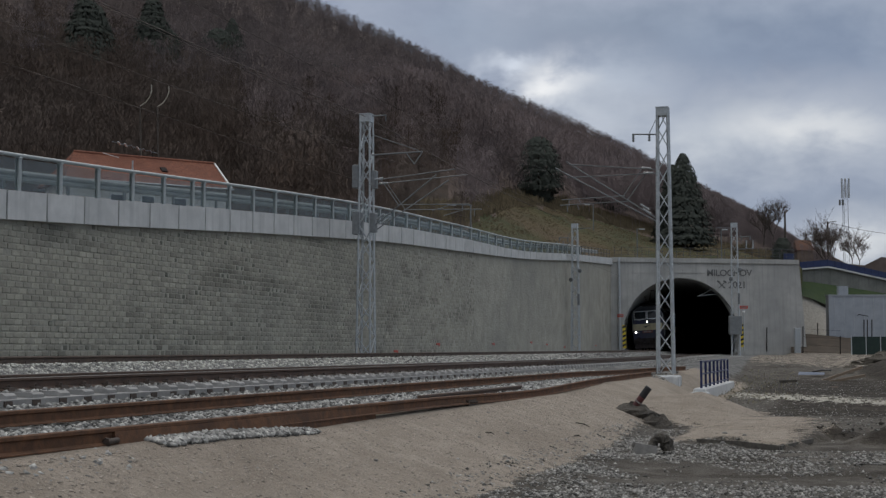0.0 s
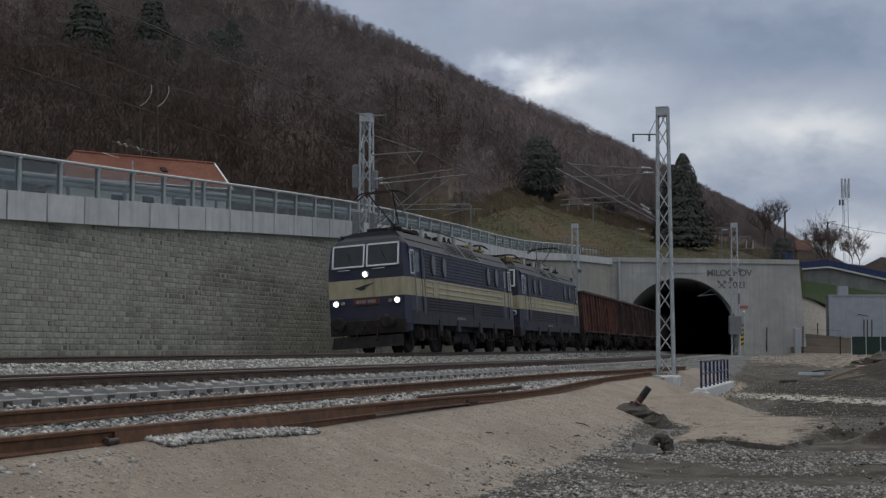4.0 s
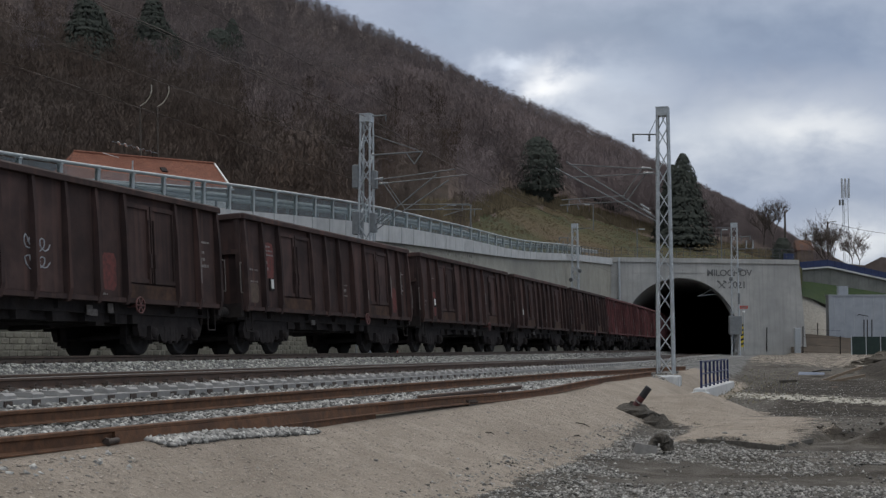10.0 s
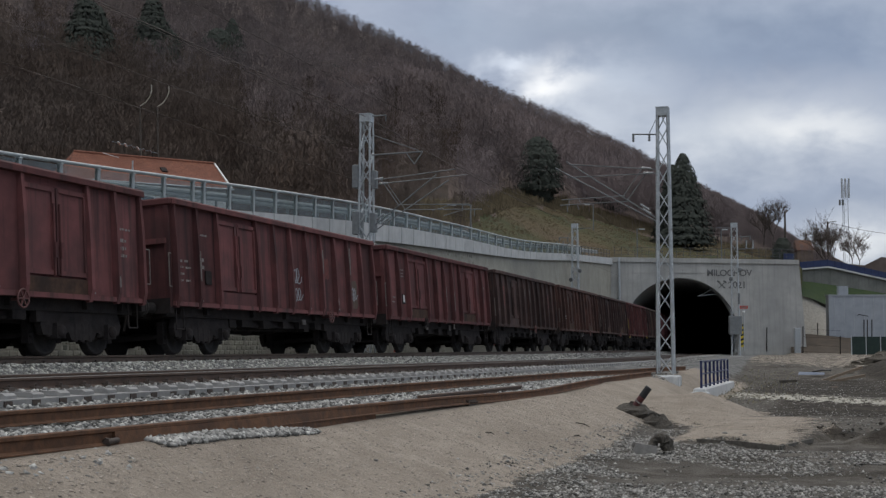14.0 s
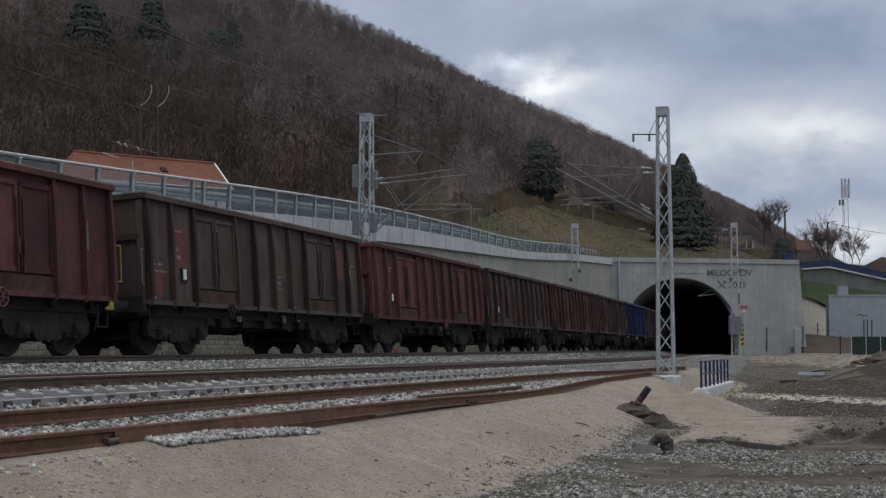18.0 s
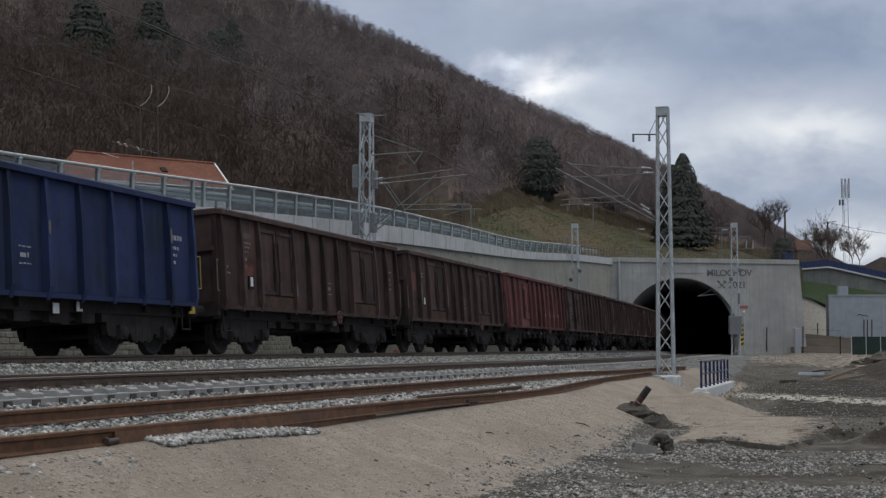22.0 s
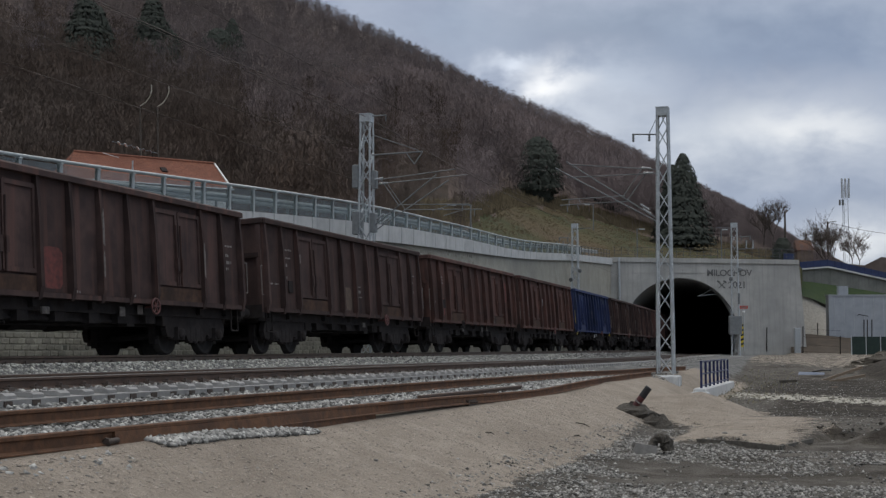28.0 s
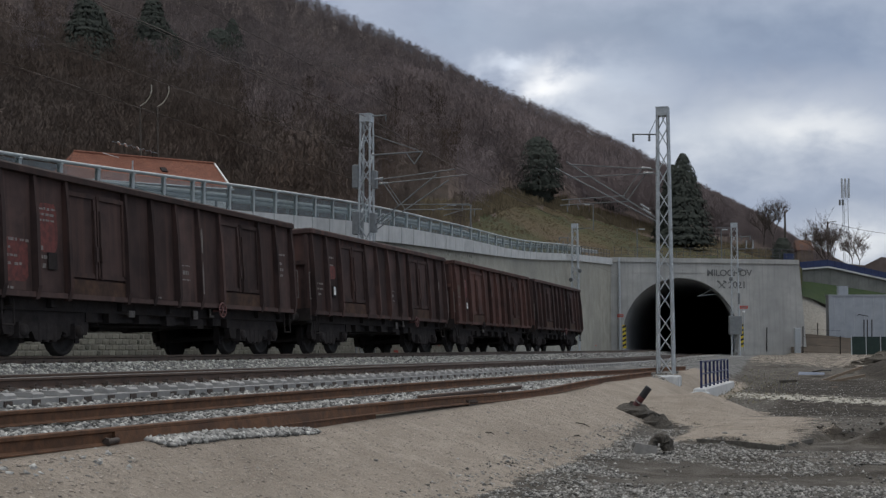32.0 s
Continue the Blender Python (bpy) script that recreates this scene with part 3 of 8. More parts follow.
PROFILE = [(-9, -0.32), (-2.6, -0.32), (-1.3, -0.16), (1.55, -0.10), (2.5, -0.36), (3.3, -0.42), (5.3, -0.44), (5.75, -0.60), (7.2, -0.68), (8.85, -0.77), (9.02, -0.85), (9.25, -0.89), (10.2, -1.17), (11.45, -1.60), (12.5, -1.66), (2600, -1.66)]
FAR_RISE = [(-600, 0.0), (40, 0.0), (62, 0.02), (75, 0.18), (92, 0.9), (110, 1.3), (135, 1.5), (400, 2.0), (3000, 6.0)]
P0, PU = Vector((-6.1, 121.3, 0)), Vector((math.cos(radians(19)), math.sin(radians(19)), 0))
PN = Vector((PU.y, -PU.x, 0))


def clamp01(v):
    return max(0.0, min(1.0, v))


def sand_edge(off):
    """Where the spread sand ends before the gravel of the yard."""
    return lerp_table(off, [(12.0, 26.4), (13.15, 25.7), (14.0, 25.05), (14.6, 24.6), (14.8, 25.5), (15.05, 27.4), (15.6, 29.0), (19, 30)]) + 0.12 * float(bumps(off, 3.0, 0.5))


def ground_z(s, off):
    z = lerp_table(off, PROFILE)
    grade = -0.0021 * max(0.0, min(60.0, s - 17)) * max(0.0, min(1.0, (off - 2.0) / 3)) * max(0.0, min(1.0, (13 - off) / 3))
    z += grade
    if off > 9.2:
        z += lerp_table(s, FAR_RISE) * min(1.0, (off - 9.2) / 4)
        k = min(1.0, (off - 9.2) / 2.0)
        z += k * (0.10 * float(bumps(s, off, 3.1)) + 0.05 * float(bumps(s, off, 0.8)))
        if off > 14:
            z += 0.28 * min(1, (off - 14) / 8) * float(bumps(s + 40, off, 9.0))
    if 8.4 < off < 10.6:
        z += 0.12 * max(0.0, min(1.0, (s - 31) / 6)) * min(1.0, (off - 8.4) / 0.4, (10.6 - off) / 0.8)
    if s < 16 and 8.8 < off < 10.3:
        z += 0.12 * clamp01((16 - s) / 3) * min(1.0, (off - 8.8) / 0.2, (10.3 - off) / 0.9)
    # bank end behind the mast and the ditch beside the culvert
    if off > 8.0 and s > 45:
        z -= 0.75 * clamp01((s - 45.5) / 3) * max(0.0, 1 - abs(s - 50) / 6) * clamp01((off - 8.3) / 1.0) * clamp01((11.5 - off) / 1.0)
        z -= 0.55 * clamp01((s - 50) / 5) * max(0.0, 1 - abs(s - 58) / 12) * clamp01((off - 9.3) / 1.2) * clamp01((11.5 - off) / 1.0)
    # gravel shoulder levelled before the portal
    if s > 74 and 4.5 < off < 15:
        k = clamp01((s - 76) / 16) * clamp01((off - 4.8) / 1.0) * clamp01((15 - off) / 3.0)
        z += k * max(0.0, -0.42 - z)
    # heap of sand before the culvert
    d = ((s - 36.4) / 4.0) ** 2 + ((off - 11.75) / 1.7) ** 2
    if d < 1:
        z += 0.74 * (1 - (0.02 + 0.96 * d) ** 0.5) ** 0.95
    d = ((s - 80) / 9.0) ** 2 + ((off - 19.5) / 2.6) ** 2
    if d < 1:
        z += 0.9 * (1 - d) ** 1.3
    # edge of the spread sand over the lower gravel, and a ridge of dug earth
    if 12.2 < off < 19:
        z += 0.13 * max(0.0, min(1.0, (s - sand_edge(off)) / 0.22)) * max(0.0, min(1.0, (37 - s) / 4)) * min(1.0, (off - 12.2) / 0.6) * min(1.0, (19 - off) / 2)
        d = abs(s - 28.6 + 1.7 * (off - 15.5)) / 0.75
        if d < 1 and off > 15.0:
            z += 0.40 * (1 - d * d) * (0.75 + 0.8 * float(bumps(s, off, 0.7))) * min(1, (off - 15.0) / 1.2)
    # low berm of pale rubble across the mud
    d = abs(s + 1.35 * (off - 14) - 48.4) / 2.2
    if d < 1 and off > 11:
        z += 0.16 * (1 - d * d) * min(1.0, (off - 11) / 0.8)
    return z


def axis(stops):
    """Grid lines: (from, to, step) stretches."""
    out = []
    for a, b, st in stops:
        n = max(1, round((b - a) / st))
        out += [a + (b - a) * i / n for i in range(n)]
    return out + [stops[-1][1]]


def grid_sheet(name, sa, oa, zf, mats, pick=None, keep=None):
    verts = [along(s, o, zf(s, o)) for s in sa for o in oa]
    n = len(oa)
    faces, mi = [], []
    for i in range(len(sa) - 1):
        for j in range(n - 1):
            sm, om = (sa[i] + sa[i + 1]) / 2, (oa[j] + oa[j + 1]) / 2
            if keep and not keep(sm, om):
                continue
            faces.append((i * n + j, i * n + j + 1, (i + 1) * n + j + 1, (i + 1) * n + j))
            mi.append(pick(sm, om) if pick else 0)
    me = array_mesh(name, [tuple(v) for v in verts], faces, mats, True)
    me.polygons.foreach_set("material_index", mi)
    return me


def soil(s, off):
    """How much ballast, sand, mud and pale sand lies here, each 0 to 1 with soft edges."""
    ballast = clamp01((8.7 - off) / 0.4 + 0.5) * (1.0 if s < 47 else clamp01((7.2 - off) / 0.4 + 0.5))
    ballast = max(ballast, clamp01((s - 60) / 8) * clamp01((10.2 - off) / 1.0 + 0.5))
    toe = lerp_table(s, [(10, 11.55), (24, 11.5), (29, 11.15), (33, 11.0), (50, 11.2)])
    sand = max(clamp01((toe - off) / 0.7 + 0.5) * clamp01((70 - s) / 8), 0.5 * clamp01((s - 80) / 8) * clamp01((off - 9.4) / 0.8))
    d = ((s - 36.4) / 4.6) ** 2 + ((off - 11.85) / 1.85) ** 2
    sand = max(sand, clamp01(1.4 - d))
    if off > 11:
        sand = max(sand, clamp01((s - sand_edge(off)) / 0.4 + 0.3) * clamp01((35.8 - s) / 2.0) * clamp01((16.1 - off) / 1.8) * clamp01((off - 11.9) / 0.6 + 0.2) * 0.74)
        sand = max(sand, 0.5 * clamp01((s - 80) / 8))
    pale = clamp01(1.2 - abs(s + 1.35 * (off - 14) - 48.4) / 2.4) * clamp01((off - 11.0) / 0.8)
    mud = max(clamp01((s - 35) / 2) * clamp01((49 - s) / 2) * clamp01((off - 12.8) / 1.2), 0.85 * clamp01((s - 52.5) / 2) * clamp01((76 - s) / 6) * clamp01((off - 11) / 1.5))
    mud = max(mud, 1.0 * clamp01(1.5 - abs(s - 28.5 + 1.7 * (off - 15.5)) / 0.7) * clamp01((off - 14.9) / 0.3), 0.7 * clamp01(1.2 - ((s - 22.6) / 1.3) ** 2 - ((off - 14.2) / 1.0) ** 2), 0.6 * clamp01(1.1 - abs(s - 19.6 - 0.3 * (off - 13)) / 0.7), 0.45 * clamp01((off - 10.6) / 1.0) * clamp01((20 - s) / 4), 0.8 * clamp01(1.2 - ((s - 31.6) / 1.6) ** 2 - ((off - 11.3) / 0.9) ** 2))
    d = ((s - 80) / 9.0) ** 2 + ((off - 19.5) / 2.6) ** 2
    mud, sand = max(mud, clamp01(1.6 - d)), sand * clamp01(d - 0.6)
    return ballast, sand, mud, pale


def ground_kind(s, off):
    b, sa, m, p = soil(s, off)
    return 2 if b > 0.5 else (1 if sa > 0.5 else 0)


SA = axis([(-1500, -300, 300), (-300, -20, 40), (-20, 6, 2), (6, 20, 0.33), (20, 31, 0.2), (31, 46, 0.33), (46, 54, 0.4), (54, 90, 0.8), (90, 150, 2.5), (150, 800, 65), (800, 3000, 440)])
OA = axis([(-9, 1.4, 1.3), (1.4, 5.6, 0.35), (5.6, 15.6, 0.2), (15.6, 26, 0.8), (26, 60, 4), (60, 400, 40), (400, 2600, 550)])
sheet = grid_sheet("ground", SA, OA, ground_z, (M_EARTH,))
soils = np.array([soil(s, o) for s in SA for o in OA], dtype=np.float32)
for k, name in enumerate(("ballast", "sand", "mud", "pale")):
    sheet.attributes.new(name, "FLOAT", "POINT").data.foreach_set("value", np.ascontiguousarray(soils[:, k]))
ground = tagged(new("ground", sheet), "pale sand bank, ballast bed and muddy building ground", "ground", kind="structure")


# ------------------------------------------------------------------ stones
def stone_field(name, spots, size, mat, label, category, seed, flat=0.7, parent=None):
    """Many small angular stones in one mesh: spots are x, y, z."""
    rs = np.random.RandomState(seed)
    spots = np.asarray(spots)
    n = len(spots)
    base = np.array([(1, 0, 0), (0, 1, 0), (-1, 0, 0), (0, -1, 0), (0, 0, 1), (0, 0, -1), ], dtype=float)
    tri = np.array([(0, 1, 4), (1, 2, 4), (2, 3, 4), (3, 0, 4), (1, 0, 5), (2, 1, 5), (3, 2, 5), (0, 3, 5)])
    r = size[0] + (size[1] - size[0]) * rs.rand(n) ** 2
    v = base[None] * (0.65 + 0.7 * rs.rand(n, 6, 1)) + 0.28 * (rs.rand(n, 6, 3) - 0.5)
    a, b = rs.rand(n) * 6.283, (rs.rand(n) - 0.5) * 1.6
    ca, sa, cb, sb = np.cos(a), np.sin(a), np.cos(b), np.sin(b)
    x, y, z = v[..., 0], v[..., 1], v[..., 2]
    x, z = x * cb[:, None] - z * sb[:, None], x * sb[:, None] + z * cb[:, None]
    x, y = x * ca[:, None] - y * sa[:, None], x * sa[:, None] + y * ca[:, None]
    v = np.stack([x, y, z * flat], -1) * r[:, None, None] + spots[:, None, :]
    f = tri[None] + (np.arange(n) * 6)[:, None, None]
    ob = new(name, array_mesh(name, v.reshape(-1, 3), f.reshape(-1, 3), (mat,)))
    if parent:
        ob.parent = parent
    return tagged(ob, label, category, kind="stuff")


def strewn(n, s_range, off_range, seed, power=1.0, lift=0.0, keep=None):
    rs = np.random.RandomState(seed)
    out = []
    for _ in range(n):
        s = s_range[0] + (s_range[1] - s_range[0]) * rs.rand() ** power
        o = off_range[0] + (off_range[1] - off_range[0]) * rs.rand()
        if keep and not keep(s, o, rs):
            continue
        p = along(s, o, ground_z(s, o) + lift)
        out.append(tuple(p))
    return out


FRESH = strewn(17000, (12, 75), (1.3, 3.2), 1, 1.6, 0.0)
stone_field("ballast", FRESH, (0.022, 0.055), M_BALLAST_NEW, "fresh pale crushed-stone ballast of the main line", "ballast", 10)
BALLAST = strewn(5500, (26, 70), (4.95, 5.6), 2, 1.5, -0.02) + strewn(12500, (7.5, 50), (5.6, 7.15), 3, 1.5, 0.01) \
    + strewn(11500, (7.5, 60), (7.35, 8.9), 4, 1.5, 0.01) + strewn(1700, (11.75, 15.7), (9.06, 9.34), 5, 1.2, 0.015) + strewn(110, (7, 11), (9.07, 9.6), 6, 1.0, -0.01) \
    + strewn(9000, (66, 118), (1.6, 7.2), 7, 1.2, 0.03) + strewn(2500, (12, 60), (3.3, 4.8), 8, 1.3, 0.02) + strewn(900, (13, 48), (3.58, 3.80), 9, 1.3, 0.07) + strewn(1500, (9, 46), (5.06, 5.3), 10, 1.4, 0.06, lambda s, o, rs: (s % 0.6) < 0.36)
stone_field("ballast", BALLAST, (0.022, 0.060), M_BALLAST, "loose pale grey crushed-stone ballast between the rails", "ballast", 11)
GRAVEL = strewn(52000, (12.5, 27.5), (10.9, 16.7), 21, 1.25, 0.0, lambda s, o, rs: ground_kind(s, o) != 1 and (rs.rand() < 0.42 + 2.4 * float(bumps(s, o, 1.5)))) \
    + strewn(5000, (27, 75), (11.5, 18), 22, 1.2, 0.0, lambda s, o, rs: ground_kind(s, o) != 1) + strewn(130, (7, 30), (9.4, 11.2), 23, 1.0, -0.008) + strewn(2600, (14, 30), (10.9, 12.2), 29, 1.0, -0.004)
GRIT = strewn(22000, (7, 34), (9.2, 11.9), 25, 1.15, -0.004, lambda s, o, rs: ground_kind(s, o) == 1) + strewn(6000, (25, 41), (10.9, 16.6), 30, 1.0, -0.004, lambda s, o, rs: ground_kind(s, o) == 1)
stone_field("sand_crumbs", GRIT, (0.007, 0.030), M_SAND_CRUMB, "small crumbs and lumps of the sand bank", "sand", 13, 0.55)
stone_field("sand_grit", strewn(170, (7, 34), (9.2, 12.0), 31, 1.2, 0.0), (0.004, 0.013), M_GRAVEL, "dark grit strewn over the sand bank", "grit", 17)
PALE = strewn(1500, (43, 54), (11.2, 19), 26, 1.0, 0.02, lambda s, o, rs: abs(s + 1.35 * (o - 14) - 48.4) < 1.7)
stone_field("pale_rubble", PALE, (0.02, 0.085), M_PALE_STONE, "row of pale broken stone dumped across the mud", "rubble", 14)
CLODS = strewn(420, (24, 31), (15.0, 18.5), 27, 1.0, 0.02, lambda s, o, rs: abs(s - 28.5 + 1.7 * (o - 15.5)) < 0.8)
stone_field("earth_crumbs", CLODS, (0.015, 0.075), M_DIRT_RAG, "dark crumbled clods of dug earth", "clods", 15)
stone_field("gravel", GRAVEL, (0.010, 0.040), M_GRAVEL, "grey-brown gravel and small stones on the yard", "gravel", 12)


# ------------------------------------------------------------------ tracks
RAIL_SECTION = [(-0.072, 0), (0.072, 0), (0.072, 0.012), (0.012, 0.034), (0.009, 0.118), (0.036, 0.132), (0.036, 0.162), (0.026, 0.172), (-0.026, 0.172), (-0.036, 0.162), (-0.036, 0.132), (-0.009, 0.118), (-0.012, 0.034), (-0.072, 0.012)]


def rail_shape(line):
    """A rail along poses whose x is to its right; the running face takes the second material."""
    sh = Shape()
    rings = [[m @ Vector((x, 0, z)) for x, z in RAIL_SECTION] for m in line]
    n = len(RAIL_SECTION)
    sh.sweep(rings)
    for k, f in enumerate(sh.f[:(len(rings) - 1) * n]):
        if k % n in (6, 7, 8, 9):
            sh.mi[k] = 1
    return sh


def line_steps(a, b, fine=3.0):
    out = [a]
    while out[-1] < b:
        out.append(min(b, out[-1] + (fine if -10 < out[-1] < 125 else 30)))
    return out


def sleeper_mesh():
    sh = Shape()
    ring = lambda y, w, h: [(-w, y, -0.21), (w, y, -0.21), (w * 0.82, y, h), (-w * 0.82, y, h)]
    rings = []
    for y, w, h in ((-1.3, 0.145, -0.03), (-1.25, 0.15, 0), (-0.5, 0.15, 0.0), (-0.35, 0.125, -0.035), (0.35, 0.125, -0.035), (0.5, 0.15, 0.0), (1.25, 0.15, 0), (1.3, 0.145, -0.03)):
        rings.append([Vector((-p[1], p[0], p[2])) for p in ring(y, w, h)])
    sh.sweep(rings)
    return sh.mesh("sleeper", M_SLEEPER)


def clip_mesh():
    sh = Shape()
    for x in (-0.72, 0.72):
        for d in (-0.115, 0.115):
            sh.box((x + d, 0, 0.028), (0.14, 0.19, 0.056), taper=(0.75, 0.75))
            sh.tube((x + d, 0, 0.03), (x + d, 0, 0.085), 0.017, 6)
            sh.ring((x + d * 0.9, 0.0, 0.05), (1, 0, 0), 0.04, 0.009, 8, 4)
    return sh.mesh("fastening", M_CLIP)


SLEEPER, CLIP = sleeper_mesh(), clip_mesh()


def build_track(label, off, z_of, cant, s_from, s_to, sleepers, mats):
    tr = thing("railway_track", label, "track", kind="structure")
    for side in (-0.755, 0.755):
        line = [on_line(s, off, z_of(s), cant) @ Matrix.Translation((side, 0, -0.172)) for s in line_steps(s_from, s_to)]
        part("rail", rail_shape(line), mats, tr)
    s = sleepers[0]
    while s < sleepers[1]:
        m = on_line(s, off, z_of(s), cant) @ Matrix.Translation((0, 0, -0.182))
        part("sleeper", SLEEPER, None, tr, m=m)
        part("fastening", CLIP, None, tr, m=m)
        s += 0.6
    return tr


build_track("canted main line with bright running rails on pale ballast", 0.0, lambda s: 0.0, CANT, -540, 740, (14, 50), (M_RAIL_MAIN, M_RAIL_MAIN))
second_z = lambda s: -0.20 - 0.0021 * max(0.0, min(60.0, s - 17))
build_track("dark second track on half-bared concrete sleepers", 4.2, second_z, 0.0, -540, 740, (12, 84), (M_RAIL_DARK, M_RAIL_TOP))


# continuous strip added in place of the dusty sleeper ends
strip_ = Shape().sweep([[along(q, 4.2 + x, second_z(q) + z) for x, z in ((1.06, -0.50), (1.40, -0.50), (1.40, -0.262), (1.06, -0.250))] for q in axis([(6, 46, 4)])])
duct = thing("cable_duct", "dusty concrete strip standing in for the row of sleeper ends", "duct", kind="structure")
part("cover", strip_, M_SLEEPER, duct)
# dark boxes paint the shade of the gaps between sleeper ends
GAP_SHADE = Shape().box((0, 0, 0), (0.03, 0.17, 0.10)).mesh("duct_bracket", M_CLIP)
q = 10.0
while q < 40:
    part("duct_bracket", GAP_SHADE, None, duct, m=on_line(q, 5.60, second_z(q) - 0.325))
    q += 0.6


def loose_rail(label, stops, mats, s_from, s_to):
    """A rail laid loose on the ground: stops give s, off, z of its foot."""
    line = []
    s = s_from
    while s < s_to + 0.01:
        off = lerp_table(s, [(a, b) for a, b, c in stops])
        z = lerp_table(s, [(a, c) for a, b, c in stops])
        line.append(on_line(s, off, z))
        s += 1.5
    return part_thing([rail_shape(line[k:k + 17]) for k in range(0, len(line) - 1, 16)], mats, label)


def part_thing(shape, mats, label):
    r = thing("loose_rail", label, "rail", group="loose rails beside the track")
    for one in shape:
        part("rail_length", one, mats, r)
    return r


brown = loose_rail("long rust-brown rail lying on ballast beside the sleepers", [(-120, 7.2, -0.50), (10, 7.25, -0.635), (25, 7.3, -0.67), (40, 7.35, -0.71), (47, 7.8, -0.75), (51, 8.15, -0.75), (53, 8.5, -0.74), (56, 9.3, -0.73)], (M_RAIL, M_RAIL), -60, 55.5)
near = loose_rail("rust-brown rail lying along the sand bank", [(-120, 9.0, -0.58), (7, 9.0, -0.705), (13, 9.0, -0.755), (18, 9.0, -0.785), (22, 9.0, -0.815), (26, 9.0, -0.875), (29, 9.0, -0.900), (32, 9.0, -0.85), (35, 9.0, -0.81), (40, 9.0, -0.79), (47, 8.95, -0.80)], (M_RAIL, M_RAIL), -60, 47)
# cover plate, bolt and clamp of the loose rail
FOOT = lambda q: lerp_table(q, [(7, -0.705), (13, -0.755), (18, -0.785), (22, -0.815)])
sh = Shape()
for a, b in ((11.2, 13.0), (13.0, 14.8), (14.8, 16.6), (16.6, 18.4)):
    thin = lambda q: 1.0 - 0.75 * max(0.0, (q - 14.8) / 3.6)
    sh.sweep([[along(q, 9.0 + x, FOOT(q) + z) for x, z in ((0.014, -0.11), (0.018 + 0.072 * thin(q), -0.11), (0.014 + 0.028 * thin(q), 0.128), (0.012, 0.130))] for q in (a, b)])
part("cover_plate", sh, M_RAIL, near, "long flat rusty plate along the rail's web")
sh = Shape()
sh.tube(along(11.02, 9.07, -0.70), along(11.22, 9.06, -0.695), 0.030, 8).disc_stack(along(11.0, 9.07, -0.70), (0, 1, 0), [(0, 0.045), (0.04, 0.045)], 6)
part("bolt", sh, M_CLIP, near, "protruding dark bolt")
sh = Shape()
sh.box((0, 0, 0.05), (0.08, 0.5, 0.1))
for k in range(3):
    sh.tube((0.03, -0.16 + 0.16 * k, 0.06), (0.10, -0.16 + 0.16 * k, 0.06), 0.022, 6)
part("joint_bar", sh, M_CLIP, near, "bolted joint clamp", m=on_line(23.4, 9.02, -0.86))
# the spare rail beside the brown one, and the cover strip in the four-foot
loose_rail("short rusty rail end beside the longer one", [(20, 8.5, -0.80), (29, 8.42, -0.83)], (M_RAIL_DARK, M_RAIL_DARK), 22.0, 29.5)

# ------------------------------------------------------------------ retaining wall
wall = thing("wall_retaining", "tall grey-green coursed stone retaining wall above the track", "wall", kind="structure")


def wall_ribbon(s_list, z_bot, z_top, front, back):
    """A strip of wall of the given thickness along the wall line."""
    sh = Shape()
    rings = []
    for s in s_list:
        o = wall_off(s)
        rings.append([along(s, o + front, z_bot(s)), along(s, o + front, z_top(s)), along(s, o + back, z_top(s)), along(s, o + back, z_bot(s))])
    return sh.sweep(rings)


part("wall_face", wall_ribbon(axis([(-540, -20, 130), (-20, 30, 5), (30, 122, 4), (122, 123.4, 1.4)]), lambda s: -0.7, lambda s: cap_z(s) + 0.02, -0.02, -0.9), M_WALL, wall, "even grey-green weathered face")
# capping beam in separate panels
s = 18.33
while s < 121:
    w = 1.76
    part("cap_panel", wall_ribbon([s + 0.034, s + w - 0.034], lambda q: cap_z(q), cap_top, 0.16, -0.55), M_CONCRETE, wall)
    s += w
part("cap_beam", wall_ribbon(axis([(-540, -20, 130), (-20, 18.33, 5)]), lambda q: cap_z(q), cap_top, 0.16, -0.55), M_CONCRETE, wall, "pale concrete capping beam")
part("cap_joint", wall_ribbon(axis([(19, 121, 6)]), lambda q: cap_z(q) + 0.01, lambda q: cap_top(q) - 0.04, 0.11, -0.5), M_DARK, wall)

# glass barrier on the cap
barrier = thing("glass_barrier", "transparent noise barrier in grey-blue steel posts on the wall", "barrier", kind="structure")
RAIL_UP = lambda s: lerp_table(s, [(28, 0.96), (51, 0.83), (65, 0.70), (121, 0.66)])


def barrier_post(s):
    up = RAIL_UP(s)
    m = on_line(s, wall_off(s) - 0.1, cap_top(s))
    sh = Shape()
    sh.box((0, 0, 0.008), (0.22, 0.22, 0.016))
    sh.box((0.05, 0, up / 2), (0.012, 0.13, up))
    sh.box((-0.05, 0, up / 2), (0.012, 0.13, up))
    sh.box((0, 0, up / 2), (0.1, 0.012, up))
    sh.box((0.012, 0, up - 0.02), (0.16, 0.12, 0.05), taper=(0.8, 0.8))
    part("post", sh, M_RAILING, barrier, m=m)


